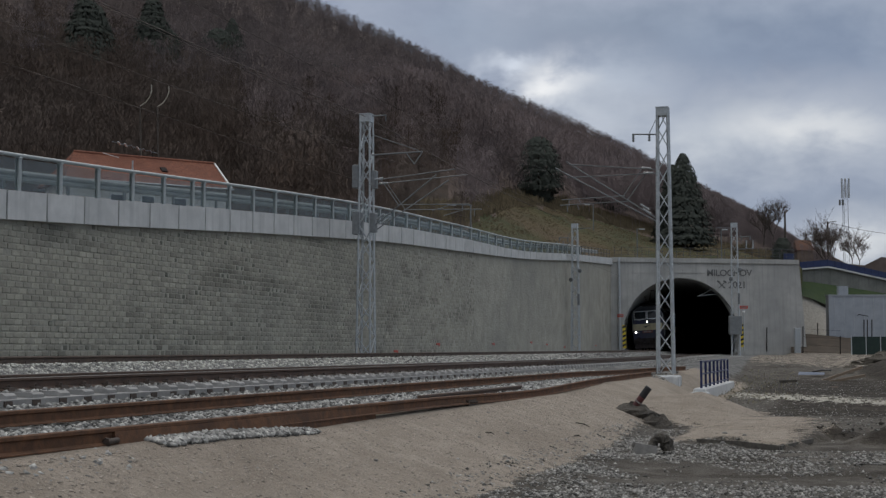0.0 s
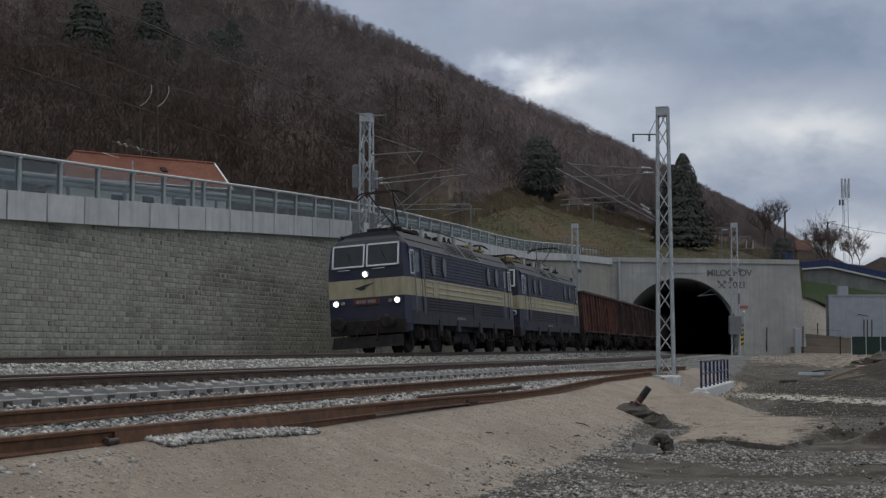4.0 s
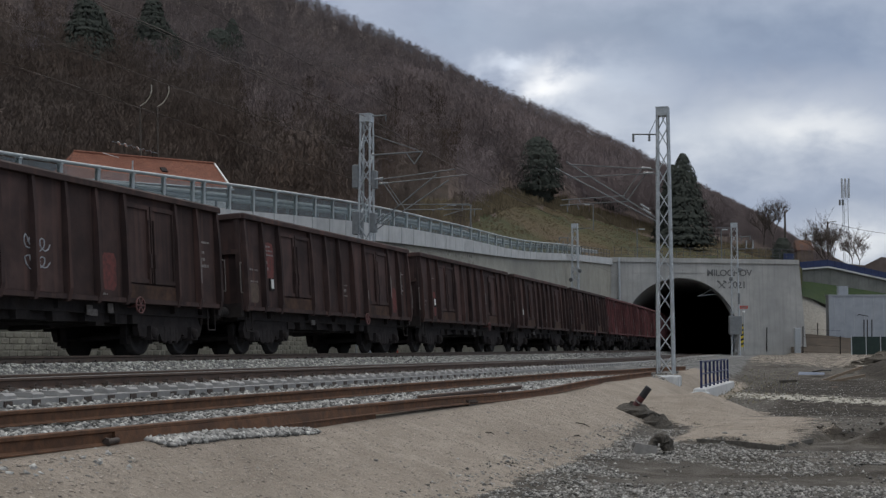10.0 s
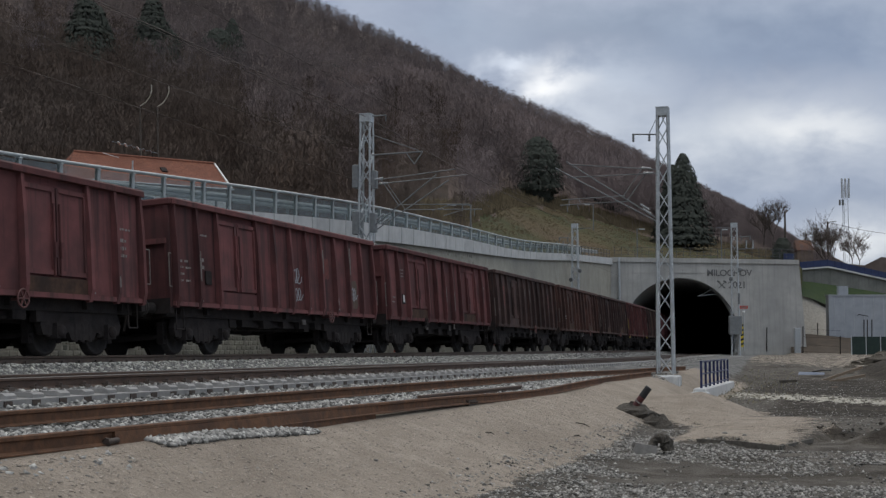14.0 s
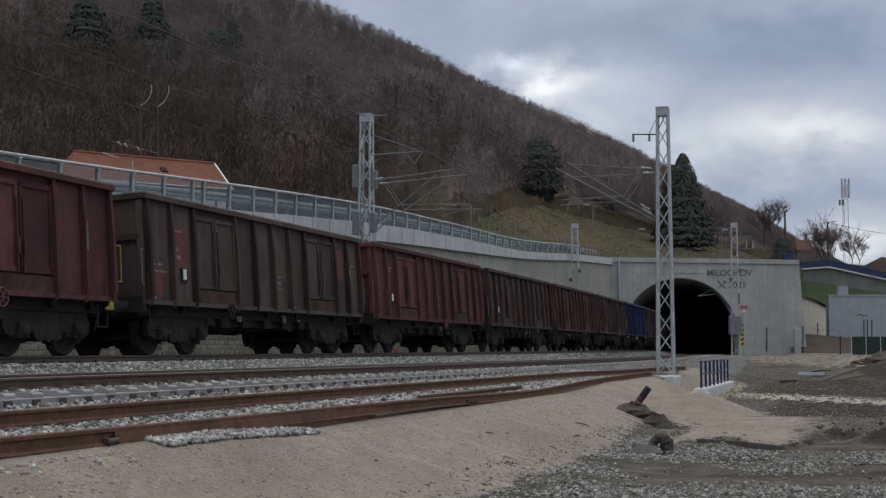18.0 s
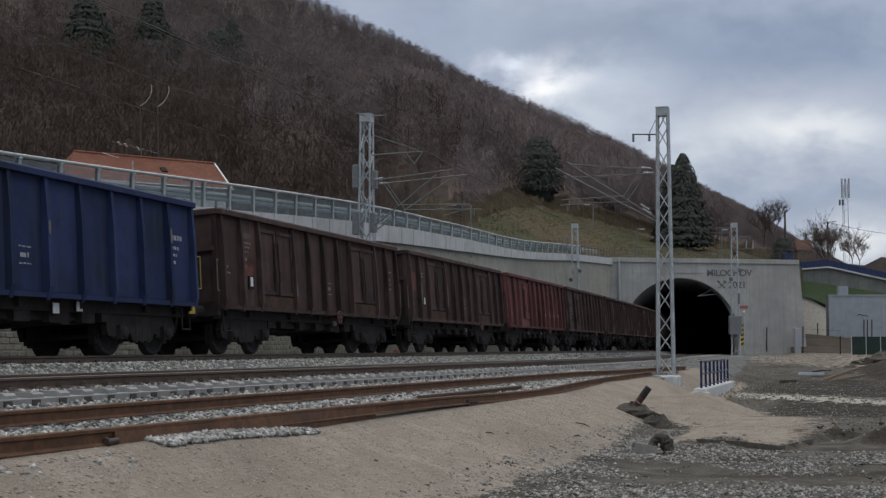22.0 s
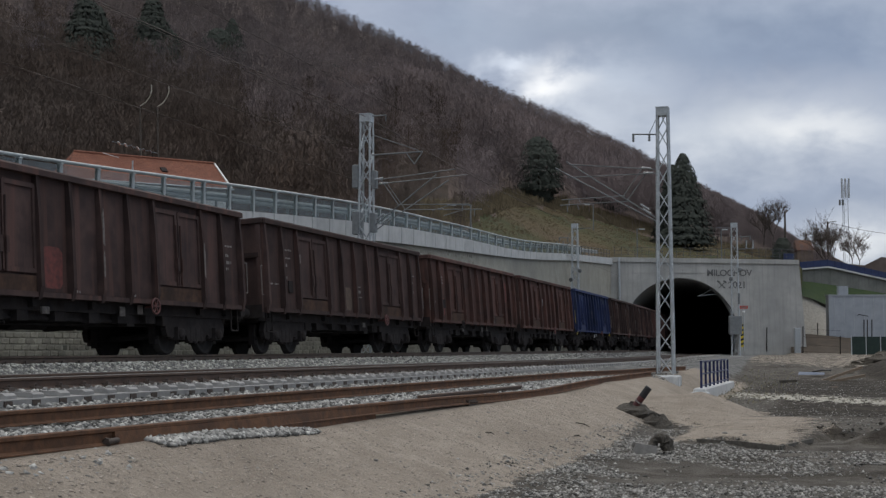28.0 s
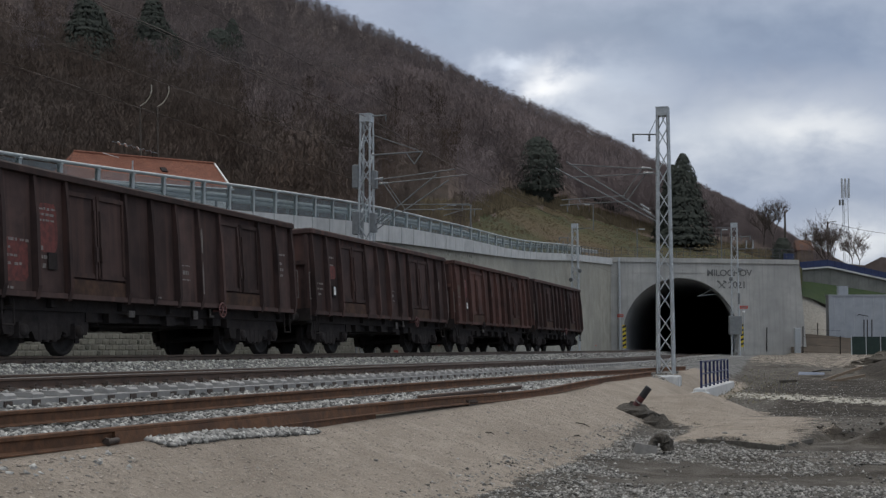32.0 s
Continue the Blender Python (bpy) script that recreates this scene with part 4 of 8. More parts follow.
POSTS = [29.7 + 1.86 * i for i in range(-6, 6)] + [39.75 + 1.86 * i for i in range(36)]
for a in POSTS:
    barrier_post(a)
for a, b in zip(POSTS, POSTS[1:]):
    pt = lambda s, z, d=0.0: along(s, wall_off(s) - 0.1 + d, cap_top(s) + z)
    sh = Shape()
    sh.tube(pt(a, RAIL_UP(a) + 0.04), pt(b, RAIL_UP(b) + 0.04), 0.055, 10)
    part("top_rail", sh, M_RAILING, barrier)
    sh = Shape()
    q = [pt(a + 0.06, 0.05), pt(b - 0.06, 0.05), pt(b - 0.06, RAIL_UP(b) - 0.05), pt(a + 0.06, RAIL_UP(a) - 0.05)]
    n = Vector((0.006, 0, 0))
    sh.sweep([[v + n for v in q], [v - n for v in q]])
    pane = part("pane", sh, M_PANE, barrier, "smudged clear pane")
    pane.visible_shadow = False
# crash barrier of the road behind the glass
crash = thing("crash_barrier", "galvanised road crash barrier behind the glass", "barrier", kind="structure")
sh = Shape()
prof = [(0, 0.42), (0.05, 0.47), (0.05, 0.52), (0, 0.57), (0.05, 0.62), (0.05, 0.68), (0, 0.74), (-0.01, 0.74), (0.04, 0.68), (0.04, 0.62), (-0.01, 0.57), (0.04, 0.52), (0.04, 0.47), (-0.01, 0.42)]
sh.sweep([[along(s, wall_off(s) - 0.75 + x, cap_top(s) - 0.06 + z) for x, z in prof] for s in axis([(16, 118, 3)])])
part("beam", sh, M_CRASH, crash)
for i in range(34):
    s = 18 + 3 * i
    sh = Shape()
    sh.box((0, 0, 0.35), (0.06, 0.1, 0.7))
    part("post", sh, M_ARM, crash, m=on_line(s, wall_off(s) - 0.82, cap_top(s) - 0.08))

# red survey marks along the foot of the wall
for s, z in ((58.5, 0.06), (65, 0.42), (76, 0.46), (86, 0.60), (91, 0.47), (97.5, 0.3), (104, 0.25), (112, 0.45)):
    sh = Shape()
    sh.box((0, 0, 0), (0.012, 0.62, 0.10))
    sh.box((0, 0.22, -0.07), (0.012, 0.12, 0.06))
    solid("wall_mark", sh, M_RED, "small faded red survey mark on the wall", "mark", on_line(s, wall_off(s) + 0.0, z), "survey marks")

# ------------------------------------------------------------------ tunnel portal
portal = thing("tunnel_portal", "grey concrete tunnel portal with a round dark mouth", "portal", kind="structure")
ARCH_X, ARCH_R, ARCH_Z = 6.2, 5.48, 1.33
PLEN, PTOP0, PTOP1 = 17.45, 8.72, 8.5


def on_portal(x, z, d=0.0):
    """x along the portal face, z up, d out of it."""
    return P0 + PU * x + Vector((0, 0, z)) + PN * d


def arch_points(n=40, low=-0.45):
    top = [(ARCH_X + ARCH_R * math.cos(t), ARCH_Z + ARCH_R * math.sin(t)) for t in (math.pi * i / n for i in range(n + 1))]
    legs = [low + (ARCH_Z - low) * i / 4 for i in range(4)]
    return [(ARCH_X + ARCH_R - 0.02 * (4 - k), z) for k, z in enumerate(legs)] + top + [(ARCH_X - ARCH_R + 0.02 * (4 - k), z) for k, z in reversed(list(enumerate(legs)))]


def top_z(x):
    return PTOP0 + (PTOP1 - PTOP0) * x / PLEN


sh = Shape()
arch = arch_points()
n = len(arch)
outer = []
for i, (x, z) in enumerate(arch):
    ang = math.atan2(z - ARCH_Z, x - ARCH_X)
    c, s_ = math.cos(ang), math.sin(ang)
    ts = []
    if c > 1e-6:
        ts.append((PLEN - ARCH_X) / c)
    if c < -1e-6:
        ts.append(-(ARCH_X + 1.2) / c)
    if s_ > 1e-6:
        ts.append((8.6 - ARCH_Z) / s_)
    if s_ < -1e-6:
        ts.append((-1.2 - ARCH_Z) / s_)
    t = min(ts)
    ox, oz = ARCH_X + c * t, ARCH_Z + s_ * t
    outer.append((ox, top_z(ox) if oz > 8.55 else oz))
for d0, d1 in ((0.0, -1.6),):
    ring = [on_portal(x, z, 0.0) for x, z in arch] + [on_portal(x, z, 0.0) for x, z in outer]
    sh.add(ring, [(i, n + i, n + i + 1, i + 1) for i in range(n - 1)])
    ring2 = [on_portal(x, z, 0.0) for x, z in arch] + [on_portal(x, z, d1) for x, z in arch]
    sh.add(ring2, [(i, i + 1, n + i + 1, n + i) for i in range(n - 1)], True)
# corners cut by the rays, top, ends
for cx, cz in ((-1.2, top_z(-1.2)), (PLEN, top_z(PLEN))):
    near_ = sorted(outer, key=lambda p: (p[0] - cx) ** 2 + (p[1] - cz) ** 2)[:6]
    tops = [p for p in near_ if abs(p[1] - top_z(p[0])) < 0.1]
    side = [p for p in near_ if abs(p[0] - cx) < 0.1]
    if tops and side:
        sh.add([on_portal(*tops[0]), on_portal(*side[0]), on_portal(cx, cz)], [(0, 1, 2)])
sh.add([on_portal(-1.2, top_z(-1.2)), on_portal(PLEN, top_z(PLEN)), on_portal(PLEN, top_z(PLEN), -1.6), on_portal(-1.2, top_z(-1.2), -1.6)], [(0, 1, 2, 3)])
sh.add([on_portal(PLEN, -1.2), on_portal(PLEN + 0.35, -1.2, -3.5), on_portal(PLEN, top_z(PLEN), -3.5), on_portal(PLEN, top_z(PLEN))], [(0, 1, 2, 3)])
for a, b in ((outer[0], (PLEN, -1.2)), ):
    sh.add([on_portal(*arch[0]), on_portal(*outer[0]), on_portal(PLEN, -1.2), on_portal(ARCH_X + 3, -1.2)], [(0, 3, 2, 1)])
    sh.add([on_portal(*arch[-1]), on_portal(*outer[-1]), on_portal(-1.2, -1.2), on_portal(ARCH_X - 3, -1.2)], [(0, 1, 2, 3)])
part("front_wall", sh, M_PORTAL, portal, "streaked grey formwork concrete")
# coping, pilaster and construction joints
sh = Shape()
sh.bar(on_portal(-0.2, top_z(0) - 0.18, 0.05), on_portal(PLEN + 0.03, top_z(PLEN) - 0.18, 0.05), 0.22, 0.42)
part("coping", sh, M_PORTAL, portal)
sh = Shape()
sh.tube(on_portal(0.42, -0.5, 0.14), on_portal(0.42, 8.75, 0.14), 0.13, 10)
part("drain_pipe", sh, M_GALV, portal, "grey drain pipe down the portal")
# battered return at the free end
sh = Shape()
sh.sweep([[on_portal(PLEN - 0.02, top_z(PLEN) - 0.02, d) , on_portal(PLEN - 0.02, -1.2, d), on_portal(PLEN + 0.72, -1.2, d), on_portal(PLEN + 0.05, top_z(PLEN) - 0.02, d)] for d in (-0.03, -4.5)])
part("return_wall", sh, M_PORTAL, portal)
# bracket of the contact line inside the mouth
sh = Shape()
sh.tube(on_portal(8.1, 5.15, -1.2), on_portal(10.5, 5.4, -1.2), 0.04, 6)
sh.tube(on_portal(8.3, 5.2, -1.2), on_portal(10.6, 6.3, -1.2), 0.03, 6)
part("tunnel_bracket", sh, M_GALV, portal, "pale bracket of the contact line")
sh = Shape()
ring_ = [(ARCH_X + (ARCH_R - 0.02) * math.cos(math.pi * k / 24), ARCH_Z + (ARCH_R - 0.02) * math.sin(math.pi * k / 24)) for k in range(25)]
sh.path([on_portal(x, z, -0.7) for x, z in ring_], 0.03, 5)
part("water_stop", sh, M_ARM, portal, "dark joint ring of the lining")
sh = Shape()
sh.bar(on_portal(1.2, 7.35, 0.02), on_portal(8.4, 7.3, 0.02), 0.05, 0.10)
part("ledge", sh, M_PORTAL, portal)
for x in (12.6, 14.6, 16.0):
    sh = Shape()
    sh.bar(on_portal(x, -0.6, 0.0), on_portal(x, 8.0, 0.0), 0.03, 0.02, upv=PU)
    part("formwork_joint", sh, M_PORTAL, portal)
# lining
sh = Shape()
rings = [[on_portal(x, z, -1.5) for x, z in arch]]
for s, off, r in ((128.5, 3.15, 5.46), (136, 3.0, 5.44), (150, 2.7, 5.42), (300, 2.1, 5.42), (740, 2.1, 5.42)):
    m = on_line(s, off, 0)
    k = r / ARCH_R
    rings.append([m @ Vector(((x - ARCH_X) * k, 0, max(-0.5, ARCH_Z + (z - ARCH_Z) * k))) for x, z in arch])
sh.sweep(rings, closed=False, smooth=True)
part("lining", sh, M_LINING, portal, "dark curved concrete tunnel lining")
sh = Shape()
sh.sweep([[on_line(740, 2.1, 0) @ Vector((x, 0, z)) for x, z in ((-6, -0.6), (6, -0.6), (6, 8), (-6, 8))], [on_line(741, 2.1, 0) @ Vector((x, 0, z)) for x, z in ((-6, -0.6), (6, -0.6), (6, 8), (-6, 8))]])
part("end_wall", sh, M_LINING, portal)


def lettering(text, size, depth, align="LEFT"):
    cu = bpy.data.curves.new("lettering", "FONT")
    cu.body, cu.size, cu.extrude, cu.align_x = text, size, depth, align
    cu.space_character, cu.offset = 0.94, 0.012
    ob = bpy.data.objects.new("lettering", cu)
    scene.collection.objects.link(ob)
    bpy.context.view_layer.update()
    me = bpy.data.meshes.new_from_object(ob.evaluated_get(bpy.context.evaluated_depsgraph_get()))
    bpy.data.objects.remove(ob)
    me.name = "lettering"
    return me


PORTAL_FACE = Matrix((( *PU, 0), (0, 0, 1, 0), (*PN, 0), (0, 0, 0, 1))).transposed()
for text, x, z, size in (("MILOCHOV", 8.72, 7.0, 0.86), ("2021", 10.75, 5.85, 0.9)):
    me = lettering(text, size, 0.02)
    me.materials.append(M_LETTER)
    part("lettering", me, None, portal, "weathered dark letters", m=Matrix.Translation(on_portal(x, z, 0.015)) @ PORTAL_FACE)
# crossed hammers before the year
sh = Shape()
for sgn in (-1, 1):
    c = on_portal(10.15, 6.15, 0.02)
    a, b = c - PU * (0.3 * sgn) - Vector((0, 0, 0.3)), c + PU * (0.3 * sgn) + Vector((0, 0, 0.3))
    sh.bar(a, b, 0.05, 0.09, upv=PU)
    sh.bar(b - PU * 0.14 + Vector((0, 0, 0.1 * sgn)) * sgn, b + PU * 0.14 - Vector((0, 0, 0.1 * sgn)) * sgn, 0.05, 0.14, upv=(0, 0, 1))
part("emblem", sh, M_LETTER, portal, "crossed hammers in dark relief")
# railing on the portal
rail_top = thing("portal_railing", "thin dark railing along the portal's top", "railing", kind="structure")
for i in range(27):
    x = 0.1 + 0.655 * i
    sh = Shape()
    sh.bar(on_portal(x, top_z(x), -0.5), on_portal(x, top_z(x) + 1.05, -0.5), 0.035)
    part("post", sh, M_DARK_RAILING, rail_top)
for z in (0.35, 0.7, 1.05):
    sh = Shape()
    sh.bar(on_portal(0, top_z(0) + z, -0.5), on_portal(PLEN, top_z(PLEN) + z, -0.5), 0.025)
    part("bar", sh, M_DARK_RAILING, rail_top)


for k in range(10):
    q = 105.6 + 1.75 * k
    part("post", Shape().bar(along(q, wall_off(q) - 0.1, cap_top(q)), along(q, wall_off(q) - 0.1, cap_top(q) + 0.75), 0.05), M_DARK_RAILING, rail_top)
for z in (0.4, 0.75):
    part("bar", Shape().path([along(q, wall_off(q) - 0.1, cap_top(q) + z) for q in (105.6, 110.0, 114.4, 118.0, 121.3)], 0.02, 5), M_DARK_RAILING, rail_top)


# ------------------------------------------------------------------ hill
RIDGE = [(-2600, -520), (-900, -430), (0, -238), (300, -116), (560, -6), (700, 58), (860, 143), (1000, 202), (1130, 264), (1250, 332), (1330, 372), (1420, 428), (1500, 462), (1700, 480)]


def bearing_of(px):
    return YAW - math.atan((px - 784) / 2300)


def px_of(phi):
    return 784 + 2300 * math.tan(max(-1.2, min(1.2, YAW - phi)))


def rise_of(px, y):
    """The slope of the sight line to a place of the skyline."""
    return (616.6 - y) / 2300 / math.sqrt(1 + ((px - 784) / 2300) ** 2)


def ridge_r(px):
    return lerp_table(px, [(-2600, 700), (0, 760), (800, 760), (1150, 700), (1330, 600), (1420, 480), (1600, 420)])


def hill_start(phi):
    """How far from the eye the upper ground begins, and its height there."""
    px = px_of(phi)
    if px > 1414:
        y = lerp_table(px, [(1416, 478), (1465, 474), (1490, 479), (1530, 488), (1580, 499), (1700, 525)])
        return 138.8 * math.sqrt(1 + ((px - 784) / 2300) ** 2), EYE.z + (616.6 - y) / 2300 * 138.3
    if px > 1083:
        d = (P0 + PU * 8 - EYE).dot(Vector((PN.x, PN.y, 0)))
        way = Vector((-math.sin(phi), math.cos(phi), 0))
        r = d / way.dot(Vector((PN.x, PN.y, 0))) + 1.2
        return r, 8.45
    lo, hi = (5.0, 160.0) if phi < 1.3 else (5.0, 600.0)
    # walk out along the bearing until it meets the wall line
    for _ in range(40):
        mid = (lo + hi) / 2
        p = bearing(phi, mid)
        s = p.y
        q = along(s, wall_off(s) - 0.7)
        if p.x > q.x:
            lo = mid
        else:
            hi = mid
    s = bearing(phi, lo).y
    return lo, cap_top(max(-500, s)) - 0.12


TREE = 8.0


def hill_z(phi, r):
    """Height of the upper ground; eased over the corner where wall and portal meet."""
    px = px_of(phi)
    z = slope_z(phi, r)
    if 1010 < px < 1160:
        k = (px - 1010) / 150
        ease = clamp01((r - hill_start_cached(phi)[0] - 4) / 16)
        z += (slope_z(bearing_of(1010), r) * (1 - k) + slope_z(bearing_of(1160), r) * k - z) * ease
    return z


def slope_z(phi, r):
    px = px_of(phi)
    r0, z0 = hill_start_cached(phi)
    rr = max(r0 + 60, ridge_r(px))
    y = lerp_table(px, RIDGE)
    top = EYE.z + rise_of(min(max(px, -900), 1700), y) * rr - TREE * (0.72 if px < 1150 else 0.6)
    road = max(9.0, lerp_table(px, [(-2600, 116), (430, 112), (640, 108), (900, 0)]) - r0) if px < 1083 else 9.0
    if r <= r0 + road:
        return z0 + 0.014 * (r - r0)
    t = (r - r0 - road) / (rr - r0 - road)
    if t <= 1:
        g = t * (0.86 + 0.14 * t)
        z = z0 + 0.014 * road + (top - z0 - 0.014 * road) * g
    else:
        z = top - (r - rr) * 0.25
    return z + 1.3 * min(1, t * 6) * float(bumps(px * 0.09, r * 0.06, 1.0, 3))


_hs = {}


def hill_start_cached(phi):
    k = round(phi, 4)
    if k not in _hs:
        _hs[k] = hill_start(phi)
    return _hs[k]


def grassy(phi, r):
    px = px_of(phi)
    if r < 62:
        return False
    e = 12 * float(bumps(px * 0.02, r * 0.03, 1.0, 3))
    lim = lerp_table(px, [(790, 0), (845, 118), (900, 150), (960, 176), (1060, 196), (1200, 200), (1300, 190), (1420, 170)])
    return r < lim + e


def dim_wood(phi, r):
    """Whether the near wood, coloured darker to set off the hazy far slope, reaches here."""
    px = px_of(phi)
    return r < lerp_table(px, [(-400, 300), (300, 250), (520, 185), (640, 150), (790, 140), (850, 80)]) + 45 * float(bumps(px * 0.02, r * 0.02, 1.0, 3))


def build_hill():
    phis = axis([(radians(-1.6), radians(12), radians(0.22)), (radians(12), radians(38), radians(0.35)), (radians(38), radians(158), radians(5))])
    ts = [0, 0.004, 0.012, 0.022, 0.035, 0.05, 0.068, 0.09, 0.115, 0.14, 0.17, 0.205, 0.245, 0.29, 0.34, 0.4, 0.46, 0.53, 0.6, 0.68, 0.76, 0.84, 0.92, 1.0, 1.1, 1.3, 1.7]
    verts, faces, mi = [], [], []
    for phi in phis:
        r0, z0 = hill_start_cached(phi)
        rr = max(r0 + 60, ridge_r(px_of(phi)))
        for t in ts:
            r = r0 + (rr - r0) * t
            verts.append(tuple(bearing(phi, r, hill_z(phi, r) if t else (z0 - 1.0 if px_of(phi) < 1405 else 0.5))))
    n = len(ts)
    for i in range(len(phis) - 1):
        pm = (phis[i] + phis[i + 1]) / 2
        r0, _ = hill_start_cached(pm)
        rr = max(r0 + 60, ridge_r(px_of(pm)))
        for j in range(n - 1):
            r = r0 + (rr - r0) * (ts[j] + ts[j + 1]) / 2
            faces.append((i * n + j, i * n + j + 1, (i + 1) * n + j + 1, (i + 1) * n + j))
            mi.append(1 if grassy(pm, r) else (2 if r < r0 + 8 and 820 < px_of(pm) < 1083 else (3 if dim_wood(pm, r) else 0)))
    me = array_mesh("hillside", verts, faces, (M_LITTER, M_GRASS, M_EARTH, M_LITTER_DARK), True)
    me.polygons.foreach_set("material_index", mi)
    return tagged(new("hillside", me), "steep leaf-brown wooded hillside with a grassy foot", "hill", kind="structure")


build_hill()


# ------------------------------------------------------------------ woods
def twig_tree(rs, n, width, lean=0.0):
    """Triangles of one bare tree of height 1: trunk, limbs and a haze of twigs."""
    tris = []
    trunk_top = 0.8 + 0.1 * rs.rand()
    w = width * 0.3
    for a in (0, 2.1, 4.2):
        c, s = math.cos(a), math.sin(a)
        tris.append(((-w * c, -w * s, -0.05), (w * c, w * s, -0.05), (lean * 0.5, 0, trunk_top)))
    for _ in range(n):
        z0 = 0.25 + 0.66 * rs.rand() ** 0.9
        a = rs.rand() * 6.283
        reach = (0.015 + 0.042 * rs.rand()) * (1.15 - 0.55 * z0)
        up = 0.015 + 0.048 * rs.rand()
        x0, y0 = lean * 0.5 * z0, 0.0
        if rs.rand() < 0.8:
            q, b = 0.3 * (1.1 - 0.6 * z0) * (0.15 + 0.7 * rs.rand()), rs.rand() * 6.283
            x0, y0 = x0 + q * math.cos(b), y0 + q * math.sin(b)
        tip = (x0 + reach * math.cos(a), y0 + reach * math.sin(a), min(1.02, z0 + up))
        b = rs.rand() * 6.283
        d = (width * 0.5 * math.cos(b), width * 0.5 * math.sin(b), width * 0.25)
        tris.append(((x0 - d[0], y0 - d[1], z0 - d[2]), (x0 + d[0], y0 + d[1], z0 + d[2]), tip))
    return np.array(tris)


def plant(templates, places, heights, seed):
    rs = np.random.RandomState(seed)
    chunks, tones = [], []
    for (x, y, z), h in zip(places, heights):
        t = templates[rs.randint(len(templates))]
        a = rs.rand() * 6.283
        c, s = math.cos(a), math.sin(a)
        wide = h * (0.85 + 0.4 * rs.rand())
        p = np.empty_like(t)
        p[..., 0] = (t[..., 0] * c - t[..., 1] * s) * wide + x
        p[..., 1] = (t[..., 0] * s + t[..., 1] * c) * wide + y
        p[..., 2] = t[..., 2] * h + z
        chunks.append(p)
        tones.append(np.full(t.shape[0] * 3, (0.86 + 0.28 * rs.rand()) * (1 + 0.32 * float(bumps(x, y + z, 26.0, 2)))))
    v = np.concatenate(chunks).reshape(-1, 3)
    return v, np.arange(len(v)).reshape(-1, 3), np.concatenate(tones)


def woods(name, label, r_range, n, twigs, width, heights, seed, spread=None):
    rs = np.random.RandomState(seed)
    temps = [twig_tree(rs, twigs, width, (rs.rand() - 0.5) * 0.3) for _ in range(9)]
    places, hs = [], []
    lo, hi = radians(-0.9), radians(37.5)
    tries = 0
    while len(places) < n and tries < n * 6:
        tries += 1
        phi = lo + (hi - lo) * rs.rand()
        r = math.sqrt(r_range[0] ** 2 + (r_range[1] ** 2 - r_range[0] ** 2) * rs.rand())
        px = px_of(phi)
        r0, _ = hill_start_cached(round(phi, 3))
        if r < max(r0 + (12 if 600 < px < 820 else 26 if px < 1083 else 30), 108 if px < 600 else 0) or r > ridge_r(px) * 1.05 or px > 1470:
            continue
        if grassy(phi, r):
            continue
        p = bearing(phi, r)
        z = hill_z(phi, r)
        h = heights[0] + (heights[1] - heights[0]) * rs.rand()
        room = EYE.z + rise_of(px, lerp_table(px, RIDGE)) * r * (1.012 + 0.03 * (rs.rand() - 0.5)) - z
        if px > 600:
            h *= lerp_table(r, [(80, 0.32), (105, 0.42), (170, 1.0)])
        h = min(h, room) if px > 500 else h
        if h < 2.0:
            continue
        places.append((p.x, p.y, z))
        hs.append(h)
    # near wood darkest, west dark, tunnel side palest: haze put into the twig tone
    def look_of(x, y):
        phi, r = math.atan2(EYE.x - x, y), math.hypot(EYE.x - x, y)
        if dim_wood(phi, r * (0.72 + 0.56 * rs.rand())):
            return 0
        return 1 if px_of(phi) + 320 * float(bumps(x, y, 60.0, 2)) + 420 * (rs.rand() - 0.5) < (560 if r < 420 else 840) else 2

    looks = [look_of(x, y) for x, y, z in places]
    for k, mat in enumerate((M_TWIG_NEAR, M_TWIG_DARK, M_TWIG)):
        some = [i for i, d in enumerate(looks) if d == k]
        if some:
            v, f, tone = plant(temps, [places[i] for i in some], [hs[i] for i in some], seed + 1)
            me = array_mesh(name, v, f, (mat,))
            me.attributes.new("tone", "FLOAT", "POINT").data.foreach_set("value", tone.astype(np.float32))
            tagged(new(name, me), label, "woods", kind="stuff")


woods("near_woods", "leafless brown beech trees on the slope", (70, 240), 1650, 540, 0.0098, (7, 12), 31)
woods("middle_woods", "leafless brown hillside woods", (230, 430), 3600, 190, 0.0165, (7, 11), 32)
woods("far_woods", "leafless brown woods up to the ridge", (420, 800), 7200, 90, 0.026, (7, 10.5), 33)


